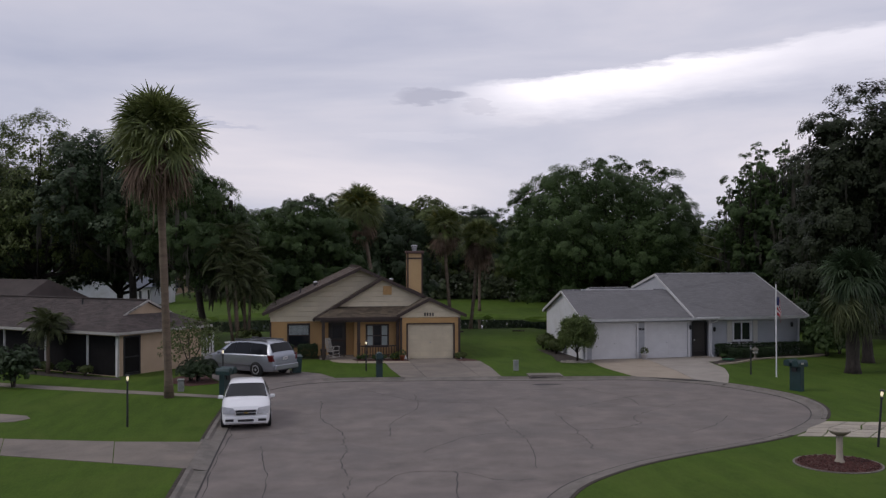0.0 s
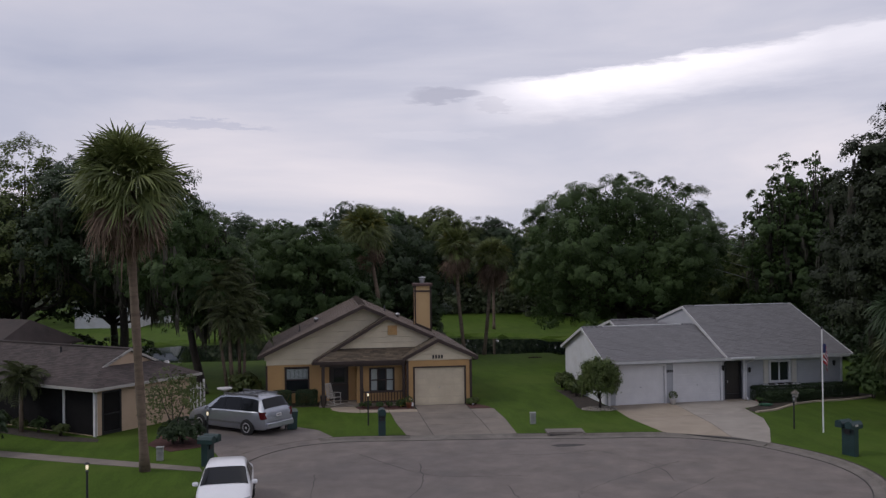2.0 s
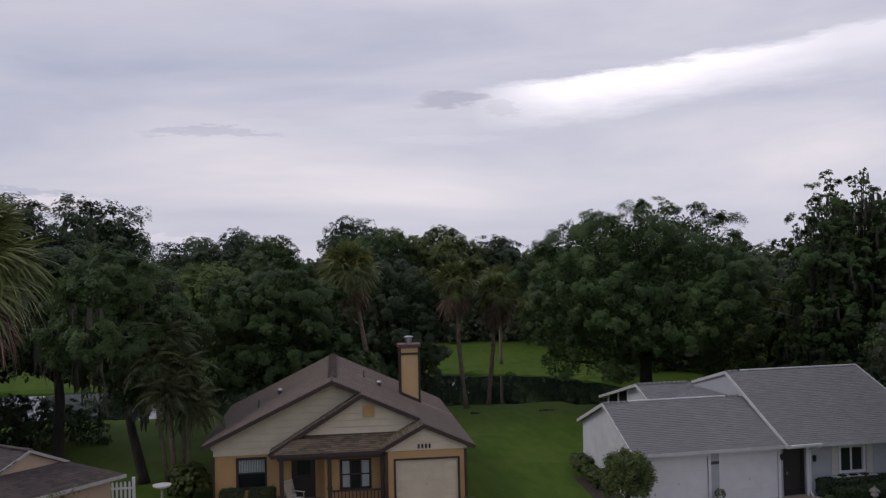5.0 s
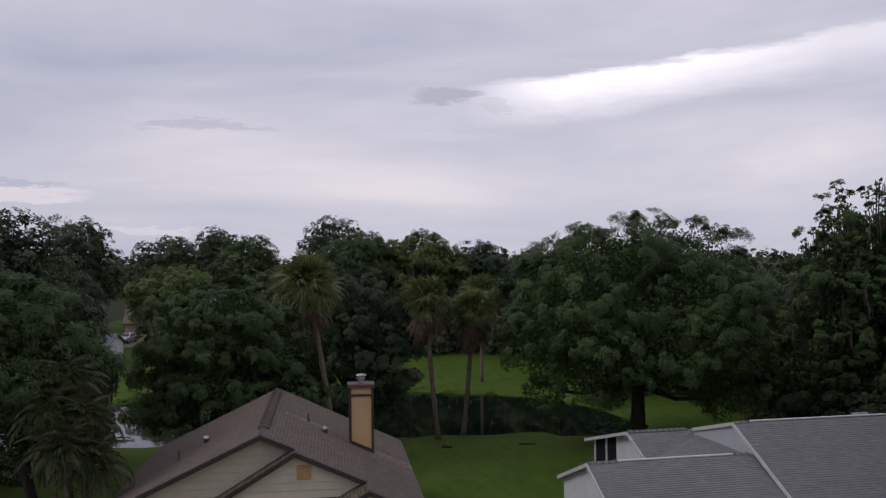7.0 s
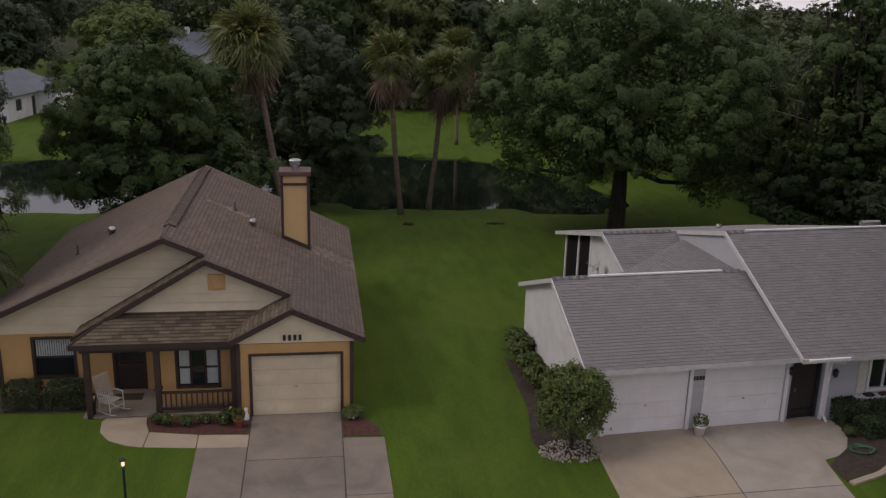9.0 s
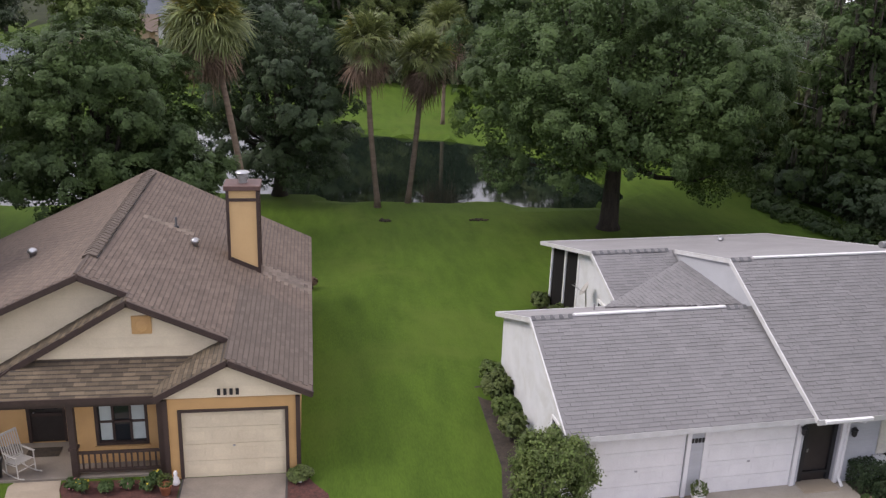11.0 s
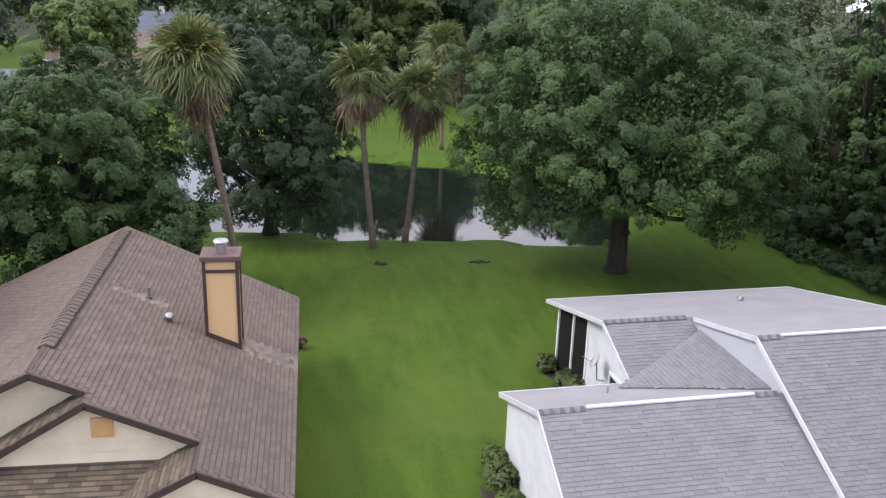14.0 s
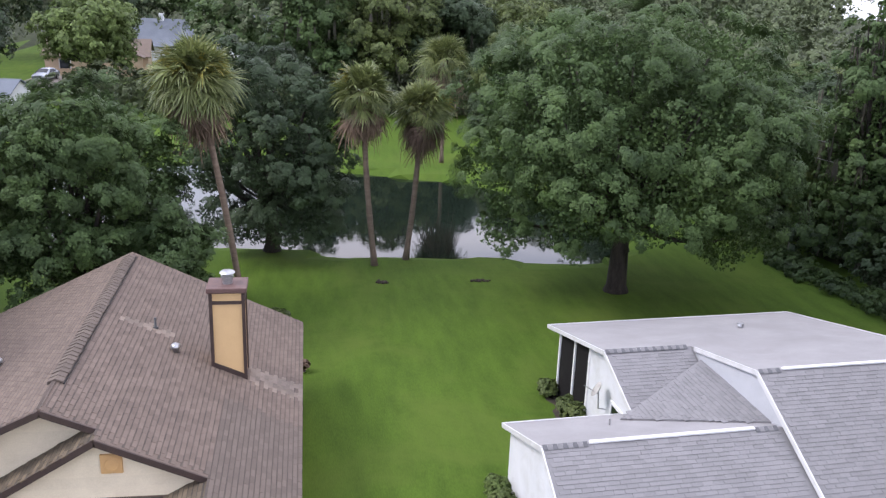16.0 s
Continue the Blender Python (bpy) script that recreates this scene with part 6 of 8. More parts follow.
def hanging_moss(ob, lobes, n, seed):
    """Grey strands that hang from the undersides of the lobes."""
    rng = np.random.default_rng(seed + 500)
    V, F = [], []
    for i in range(n):
        l = lobes[rng.integers(0, len(lobes))]
        a = rng.uniform(0, 6.283)
        r = rng.uniform(0.6, 1.02)
        top = np.array((l[0] + l[3] * r * math.cos(a), l[1] + l[4] * r * math.sin(a), l[2] - l[5] * rng.uniform(-0.3, 0.5)))
        ln, w = rng.uniform(0.5, 2.0), rng.uniform(0.04, 0.12)
        b = rng.uniform(0, 6.283)
        side = np.array((math.cos(b), math.sin(b), 0)) * w
        for k in range(3):
            c = top + rng.normal(0, 0.09, 3)
            j = len(V)
            m1 = c + (rng.normal(0, 0.05), rng.normal(0, 0.05), -ln * 0.5)
            m2 = c + (rng.normal(0, 0.08), rng.normal(0, 0.08), -ln * rng.uniform(0.8, 1.1))
            V += [c - side * 0.5, c + side * 0.5, m1 + side, m1 - side, m2 + side * 0.15, m2 - side * 0.15]
            F += [(j, j + 1, j + 2, j + 3), (j + 3, j + 2, j + 4, j + 5)]
    from_arrays("hanging_moss", np.array(V), np.array(F), M["moss"], ob, "grey hanging moss")["kind"] = "stuff"


def frond_mesh(rng, length, droop, blades=19, fan=1.5, width=0.046):
    """One fan leaf at the origin: a stalk along +x and a fan of blades; also how far each point lies along its blade."""
    V, F, T = [], [], []

    def strip(pts, w, reach):
        k = len(V)
        for i, p in enumerate(pts):
            s = w * (1 - 0.85 * (i / (len(pts) - 1)) ** 2)
            d = np.array(pts[min(i + 1, len(pts) - 1)]) - np.array(pts[max(i - 1, 0)])
            side = np.cross(d, (0, 0, 1.0))
            side = side / (np.linalg.norm(side) + 1e-9)
            for e in (1, -1):
                V.append(np.array(p) + side * s * e)
                T.append(reach * i / (len(pts) - 1))
        for i in range(len(pts) - 1):
            F.append((k + 2 * i, k + 2 * i + 1, k + 2 * i + 3, k + 2 * i + 2))
    stalk = length * 0.5
    strip([(0, 0, 0), (stalk * 0.5, 0, 0.02), (stalk, 0, -0.04 * droop)], 0.03, 0.0)
    for i in range(blades):
        a = fan * (i / (blades - 1) - 0.5) * 2
        ln = length * 0.58 * (1 - 0.25 * abs(a) / fan) * rng.uniform(0.8, 1.1)
        pts = []
        for k in range(5):
            t = k / 4
            r = ln * t
            pts.append((stalk + r * math.cos(a) * (1 - 0.12 * t), r * math.sin(a), -0.04 * droop - droop * ln * 0.25 * t * t - 0.10 * abs(a) * r))
        strip(pts, width, rng.uniform(0.5, 1.25) * ln)
    return np.array(V), np.array(F, np.int32), np.array(T)


def palm(x, y, height, radius, label, top=(0, 0), trunk=0.17, fronds=58, dead=48, yellow=6, seed=1, name="palm_tree", bow=0.0, skirt=1.0, z=None, low=-32, bark="palm_bark", green="frond", dry="frond_dead", sag=0.24):
    rng = random.Random(seed)
    ob = thing(name, pose(x, y, rise(x, y) if z is None else z), label, "palm", "palms")
    bm = B()
    line = [(top[0] * t + bow * math.sin(math.pi * t), top[1] * t, height * t - (0.15 if i == 0 else 0)) for i, t in enumerate(np.linspace(0, 1, 14))]
    tube(bm, line, [trunk * (1.35 if i == 0 else 1.0 + 0.06 * math.sin(i * 2.1) - 0.12 * i / 13) for i in range(14)], 12)
    part("trunk", bm, M[bark], ob, smooth=True)
    heart = Vector(line[-1])

    def head(nm, count, el_lo, el_hi, length, droop, mat, lab, drop=0.0, sag=sag):
        VV, FF, k = [], [], 0
        for i in range(count):
            az = 137.5 * i + rng.uniform(-14, 14)
            q0, q1 = math.sin(radians(el_lo)), math.sin(radians(el_hi))
            el = math.degrees(math.asin(q0 + (q1 - q0) * ((i + rng.random()) / count)))
            v, f, tip = frond_mesh(rng, length * rng.uniform(0.70, 1.1), droop * rng.uniform(0.7, 1.3) * (1 - 0.75 * max(0.0, math.sin(radians(el)))))
            m = Matrix.Translation(heart + Vector((0, 0, rng.uniform(-0.25, 0.25) - drop))) @ Euler((rng.uniform(-1.1, 1.1), -radians(el), radians(az)), "XYZ").to_matrix().to_4x4()
            m = np.array(m)
            v = v @ m[:3, :3].T + m[:3, 3]
            # the blades hang from their middle by their own weight
            v[:, 2] -= sag * tip ** 2
            VV.append(v)
            FF.append(f + k)
            k += len(v)
        return from_arrays(nm, np.vstack(VV), np.vstack(FF), M[mat], ob, lab)
    head("crown", int(fronds * 1.15), low, 86, radius * 0.98, 0.95, green, "")
    head("bud", 34, 42, 88, radius * 0.92, 0.3, green, "upright young fan leaves", 0.0, 0.22)
    if yellow:
        head("yellow_fronds", yellow, 10, 60, radius * 0.95, 0.6, "frond_yellow", "yellowing fan leaves")
    if dead:
        head("dead_skirt", dead, -86, -44, radius * 1.05 * skirt, 0.9, dry, "hanging dead brown fronds", 0.15, 0.4)
    return ob


def feather_frond(rng, length):
    """One pinnate leaf along +x: an arching stalk with hanging leaflets on both sides."""
    V, F = [], []
    n = 20
    pts = [np.array((length * t * (1 - 0.22 * t), 0, length * (0.55 * t - 0.95 * t * t))) for t in np.linspace(0, 1, n)]
    for i in range(n - 1):
        k = len(V)
        w = 0.025 * (1 - i / n) + 0.006
        V += [pts[i] + (0, w, 0), pts[i] - (0, w, 0), pts[i + 1] - (0, w, 0), pts[i + 1] + (0, w, 0)]
        F.append((k, k + 1, k + 2, k + 3))
        if i < 3:
            continue
        for side in (-1, 1):
            ln = length * 0.30 * math.sin(math.pi * min(1.0, 0.18 + 0.8 * i / n)) * rng.uniform(0.8, 1.15)
            a = pts[i]
            m1 = a + (0.35 * ln, side * 0.62 * ln, -0.10 * ln)
            m2 = a + (0.55 * ln, side * 0.85 * ln, -0.62 * ln)
            k = len(V)
            d = np.array((0.032, -side * 0.012, 0))
            V += [a - d * 0.5, a + d * 0.5, m1 + d, m1 - d, m2 + d * 0.2, m2 - d * 0.2]
            F += [(k, k + 1, k + 2, k + 3), (k + 3, k + 2, k + 4, k + 5)]
    return np.array(V), np.array(F, np.int32)


def feather_palm(x, y, heads, label, fronds=26, length=2.7, seed=3):
    rng = random.Random(seed)
    ob = thing("palm_clump", pose(x, y, rise(x, y)), label, "palm", "palms")
    for dx, dy, h in heads:
        part("trunk", tube(B(), [(dx * 0.5, dy * 0.5, -0.1), (dx * 0.8, dy * 0.8, h * 0.5), (dx, dy, h)], [0.11, 0.09, 0.07], 9), M["palm_bark"], ob, smooth=True)
        VV, FF, k = [], [], 0
        for i in range(fronds):
            v, f = feather_frond(rng, length * rng.uniform(0.7, 1.1))
            el = -28 + 105 * ((i + rng.random()) / fronds)
            m = np.array(Matrix.Translation((dx, dy, h)) @ Euler((rng.uniform(-0.4, 0.4), -radians(el), radians(137.5 * i + rng.uniform(-15, 15))), "XYZ").to_matrix().to_4x4())
            VV.append(v @ m[:3, :3].T + m[:3, 3])
            FF.append(f + k)
            k += len(v)
        from_arrays("crown", np.vstack(VV), np.vstack(FF), M["frond_dark"], ob)
    return ob


tree("oak_tree", 26.8, 77.9, 9.4, 2.4, 15.1, "broad old live oak with a dense rounded crown on the lawn", leaves=330000, size=0.06, clumps=620, clump_r=1.0, trunk=0.52, seed=5, core=0.2, shape=dome_lobes(8.7, 4.1, 15.2, 58, 5, 2.4), more=[(4.8, -2.2, 3.1, 1.8, 1.8, 1.7), (6.8, -0.4, 3.2, 1.9, 1.9, 1.7), (-6.4, -0.4, 3.8, 2.2, 2.1, 1.7), (-4.0, -3.2, 4.2, 1.8, 1.8, 1.4), (-2.6, 4.0, 3.8, 2.0, 1.9, 1.5), (2.0, 5.0, 3.9, 2.0, 1.9, 1.5)])
tree("oak_tree", 8.2, 86.0, 4.8, 0.8, 12.6, "dark oak at the water's edge with a dense crown", "leaf_dark", 100000, 0.066, 200, 0.85, 26, 0.42, seed=6, core=0.2, more=[(-2.9, -1.2, 2.7, 1.7, 1.6, 1.4), (-0.6, -1.8, 2.6, 1.8, 1.6, 1.3), (2.0, -1.4, 2.7, 1.7, 1.6, 1.4), (-3.6, -0.5, 5.0, 1.6, 1.6, 1.6), (0.9, -2.2, 1.6, 1.5, 1.3, 1.1), (2.6, -0.6, 1.7, 1.5, 1.4, 1.2), (-0.9, -1.0, 1.5, 1.3, 1.3, 1.1)])
tree("oak_tree", 0.5, 73.6, 4.5, 0.6, 11.7, "broad oak behind the ochre house", "leaf", 140000, 0.062, 250, 0.85, 30, 0.4, seed=7, core=0.18)
tree("oak_tree", 4.3, 71.8, 2.3, 0.3, 6.4, "low spreading oak behind the ochre house", "leaf", 40000, 0.06, 90, 0.7, 12, 0.25, seed=9, core=0.18)
tree("oak_tree", -5.5, 60.3, 4.0, 3.3, 11.8, "leaning oak with drooping mossy foliage beside the ochre house", "leaf", 90000, 0.06, 230, 0.8, 20, 0.26, seed=8, moss=260, core=0.18, lean=(-2.2, 0), more=[(2.4, -0.6, 4.6, 1.5, 1.5, 1.6), (1.9, -1.0, 7.0, 1.5, 1.5, 1.4), (0.6, -2.0, 5.0, 1.7, 1.5, 1.5)])
# tall trees behind the tan house, and the woods to the east
for i, (x, y, r, hi, mt, ms) in enumerate([(-11.8, 67.8, 6.0, 15.2, "leaf_dark", 160), (-18.8, 70, 4.8, 17.6, "leaf_thin", 0), (-14.5, 77, 5.0, 13.8, "leaf_dark", 40), (-25.5, 69, 5.2, 16.2, "leaf_thin", 0), (-22, 76, 6.5, 14.5, "leaf_dark", 0), (-34, 72, 7, 15, "leaf_dark", 0)]):
    thin = mt == "leaf_thin"
    tree("tree", x, y, r, 4.4 if i == 0 else 2.4, hi, "tall broadleaf tree behind the tan house", "leaf_light" if thin else mt, 24000 if thin else 44000, 0.10, 210, 1.05, 19, 0.32, seed=20 + i, moss=ms, core=0.02 if thin else 0.25)
# the first two trees carry their shade in the leaf colour
for i, (x, y, r, hi, mt, ms) in enumerate([(32.0, 47.0, 3.9, 16.2, "leaf_shaded", 60), (37.5, 57, 5.0, 14.5, "leaf_shaded", 80), (45.5, 71, 4.6, 8.2, "leaf", 60), (45, 96, 5.0, 11.0, "leaf", 60), (45.0, 90, 3.4, 10.6, "leaf_dark", 160), (38.5, 100, 5.0, 9.5, "leaf", 0), (49, 64, 5.5, 14.5, "leaf_dark", 60), (53, 76, 6, 16, "leaf_dark", 0), (41, 88, 3.6, 9.0, "leaf_light", 0), (52, 106, 6, 9.5, "leaf_light", 0), (57, 92, 6, 15.5, "leaf_dark", 0)]):
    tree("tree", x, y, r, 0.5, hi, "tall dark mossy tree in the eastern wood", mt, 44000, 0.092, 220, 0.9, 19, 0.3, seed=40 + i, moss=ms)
for i, (x, y, r, hi, mt) in enumerate([(43.6, 82, 2.4, 16.6, "leaf"), (47.4, 84, 3.2, 18.6, "leaf"), (51.8, 86, 3.6, 18.4, "leaf")]):
    tree("tree", x, y, r, 0.5, hi, "tall ragged tree with upright sprays and hanging moss", mt, 52000, 0.10, 300, 0.8, trunk=0.3, seed=140 + i, moss=220, shape=spire_lobes(r, 2.0, hi, 15, 140 + i) + lobes_for(r * 1.25, 1.0, hi * 0.74, 14, 140 + i, (0.3, 0.5)))
# the far bank of the pond
for i, (x, y, r, hi, mt, ms) in enumerate([(11, 138, 5.8, 15.7, "leaf", 200), (19, 138, 5.6, 16.0, "leaf_light", 120), (26.5, 139, 5.0, 14.2, "leaf_dark", 60), (34, 126, 5.0, 10.4, "leaf_light", 0), (38, 116, 4.4, 9.6, "leaf", 0), (36, 142, 6, 12.5, "leaf_light", 0)]):
    tree("tree", x, y, r, 1.4, hi, "broadleaf tree on the far bank of the pond", mt, 40000, 0.125, 210, 1.25, 20, 0.3, spread=(0.3, 0.46), seed=60 + i, moss=ms)
palm(-5.0, 40.3, 10.9, 2.25, "tall cabbage palm with a shaggy skirt of dead fronds", (-0.12, -2.2), seed=1, fronds=95, dead=85, skirt=0.95, yellow=0, low=-42)
palm(6.95, 78.0, 10.9, 2.6, "leaning cabbage palm by the pond with yellowing fronds", (-1.75, 0), seed=2, yellow=20, bow=0.12, fronds=100, dead=70, skirt=0.9, low=-40)
palm(14.1, 83.0, 9.7, 2.2, "cabbage palm with a slender trunk beside the pond", (-0.72, 0), seed=3, yellow=5, bow=-0.12)
palm(16.0, 84.0, 8.8, 2.1, "curved cabbage palm beside the pond", (0.72, 0), seed=4, yellow=4, bow=0.1, dead=45)
palm(21.9, 110.0, 8.8, 2.9, "cabbage palm across the pond", seed=9, yellow=0)
# dark leaf colours on the stout palm stand for the tree's shade over it
palm(28.45, 43.0, 4.9, 2.0, "stout cabbage palm with long drooping fronds", trunk=0.34, seed=10, yellow=0, fronds=70, dead=70, skirt=1.15, low=-60, bark="bark", green="leaf_dark", dry="frond_dark", sag=0.6)
feather_palm(-3.0, 57.4, [(-0.9, 0.8, 7.0), (-0.1, 0.3, 5.5), (0.3, -0.2, 3.9), (-0.6, -0.6, 4.7), (-1.3, -0.2, 6.0)], "clump of feathery palms with long drooping fronds beside the roof", 38, 1.95)
feather_palm(-12.4, 49.4, [(0.0, 0.0, 2.35)], "small feathery palm in front of the screened porch", 30, 1.55, 13)
rngw = random.Random(11)


def woods():
    """Far woods round the place."""
    lobes = []
    for i in range(520):
        a = rngw.uniform(-80, 80)
        d = 112 + 210 * rngw.random() ** 1.5
        x, y = 8 + d * math.sin(radians(a)), d * math.cos(radians(a)) + 10
        if (y < 60 and abs(x) < 62) or (-34 < x < 40 and y < 138):
            continue
        if -40 < x < -1 and y < 192 + 0.8 * x or (-8 < x < 4 and 200 < y < 250):
            continue
        r, h = rngw.uniform(4, 7), rngw.uniform(9.5, 13.6) * (0.92 if x > 40 else 1.0)
        lobes.append((x, y, h * 0.5, r, r, h * 0.48))
        for k in range(4):
            b = rngw.uniform(0, 6.28)
            lobes.append((x + r * 0.65 * math.cos(b), y + r * 0.65 * math.sin(b), h * rngw.uniform(0.5, 0.92), r * 0.45, r * 0.45, r * 0.36))
    for i in range(120):
        a, d = rngw.uniform(22, 60), 92 + 130 * rngw.random()
        x, y = 8 + d * math.sin(radians(a)), d * math.cos(radians(a)) + 10
        r, h = rngw.uniform(3.5, 5.5), rngw.uniform(6.5, 9.5)
        lobes.append((x, y, h * 0.5, r, r, h * 0.48))
        for k in range(3):
            b = rngw.uniform(0, 6.28)
            lobes.append((x + r * 0.65 * math.cos(b), y + r * 0.65 * math.sin(b), h * rngw.uniform(0.5, 0.92), r * 0.45, r * 0.45, r * 0.36))
    ob = thing("far_woods", pose(0, 0, 0), "dense far woods along the horizon", "woods", kind="stuff")
    crown("crowns", lobes, 255000, 0.235, 9000, 1.15, 77, M["leaf_far"], ob, 0.15, tufts=4)


def skyline():
    """The farthest belt of trees, between the two added water sheets."""
    rng = random.Random(21)
    lobes = []
    for i in range(420):
        a, d = rng.uniform(-62, 30), rng.uniform(330, 430)
        x, y = d * math.sin(radians(a)), d * math.cos(radians(a))
        r, h = rng.uniform(5, 9), rng.uniform(11.0, 14.5)
        lobes.append((x, y, h * 0.5, r, r, h * 0.48))
    ob = thing("far_woods", pose(0, 0, 0), "hazy belt of the farthest trees", "woods", kind="stuff")
    crown("crowns", lobes, 90000, 0.75, 3000, 1.8, 78, M["leaf_far"], ob, 0.4, tufts=3)


woods()
skyline()


def undergrowth():
    """Low tangled growth along the foot of the eastern wood."""
    rng = random.Random(5)
    lobes = []
    for i in range(70):
        t = i / 69
        x, y = 39.3 + 0.5 * math.sin(t * 9) + rng.uniform(-0.5, 0.9), 69 + 22 * t
        s = rng.uniform(0.5, 1.0)
        s *= 0.75
        lobes.append((x, y, rise(x, y) + 0.35 * s, s, s, 0.7 * s))
    ob = thing("undergrowth", pose(0, 0, 0), "low tangled green growth along the wood's edge", "undergrowth", kind="stuff")
    crown("leaves", lobes, 40000, 0.06, 900, 0.25, 5, M["leaf"], ob, 0.1)
    lobes = []
    for i in range(46):
        x, y = rng.uniform(40.6, 46), 66 + 27 * i / 45
        s = rng.uniform(1.1, 2.0)
        lobes.append((x, y, rise(x, y) + 0.8 * s, s, s, 1.2 * s))
    ob = thing("undergrowth", pose(0, 0, 0), "tall dark thicket under the eastern trees", "undergrowth", kind="stuff")
    crown("leaves", lobes, 50000, 0.075, 520, 0.5, 9, M["leaf_dark"], ob, 0.15)
    lobes = []
    for i in range(60):
        t = i / 59
        x, y = 29 + 14 * t + rng.uniform(-1, 1), 94 + 8 * math.sin(t * 3) + rng.uniform(-2, 2)
        s = rng.uniform(0.6, 1.4)
        lobes.append((x, y, rise(x, y) + 0.4 * s, s, s, 0.8 * s))
    ob = thing("undergrowth", pose(0, 0, 0), "low scrub on the far bank", "undergrowth", kind="stuff")
    crown("leaves", lobes, 14000, 0.12, 500, 0.4, 6, M["leaf"], ob, 0.1)


    lobes = []
    for i in range(150):
        x = -16 + 62 * i / 149
        y = 137 + 5 * math.sin(i * 0.7) + rng.uniform(-2, 2) - max(0, x - 26) * 0.9
        s = rng.uniform(1.6, 2.8)
        lobes.append((x, y, rise(x, y) + 0.7 * s, s, s, 1.1 * s))
    ob = thing("undergrowth", pose(0, 0, 0), "dense thicket under the far trees", "undergrowth", kind="stuff")
    crown("leaves", lobes, 30000, 0.2, 700, 0.7, 8, M["leaf_far"], ob, 0.3)
    lobes = []
    for i in range(34):
        x, y = -31 + 19.5 * i / 33 + rng.uniform(-0.6, 0.6), 73.5 + rng.uniform(-1.5, 1.5)
        s = rng.uniform(1.2, 2.3)
        lobes.append((x, y, rise(x, y) + 0.6 * s, s, s, 1.0 * s))
    ob = thing("undergrowth", pose(0, 0, 0), "dark thicket under the trees behind the tan house", "undergrowth", kind="stuff")
    crown("leaves", lobes, 26000, 0.08, 420, 0.5, 12, M["leaf_dark"], ob, 0.2)


undergrowth()
# ---- cars ----
def car_section(st):
    """Half section of the body at one station, from the sill up to the roof's middle."""
    x, zs, zb, zt, ws, wb, wr = st
    return [(ws * 0.55, zs), (ws * 0.93, zs), (ws, zs + 0.10), (wb * 1.0, zs + (zb - zs) * 0.5), (wb * 0.985, zb - 0.05), (wb * 0.955, zb), (wr, zt - 0.055), (wr * 0.86, zt - 0.012), (wr * 0.45, zt), (0.0, zt)]


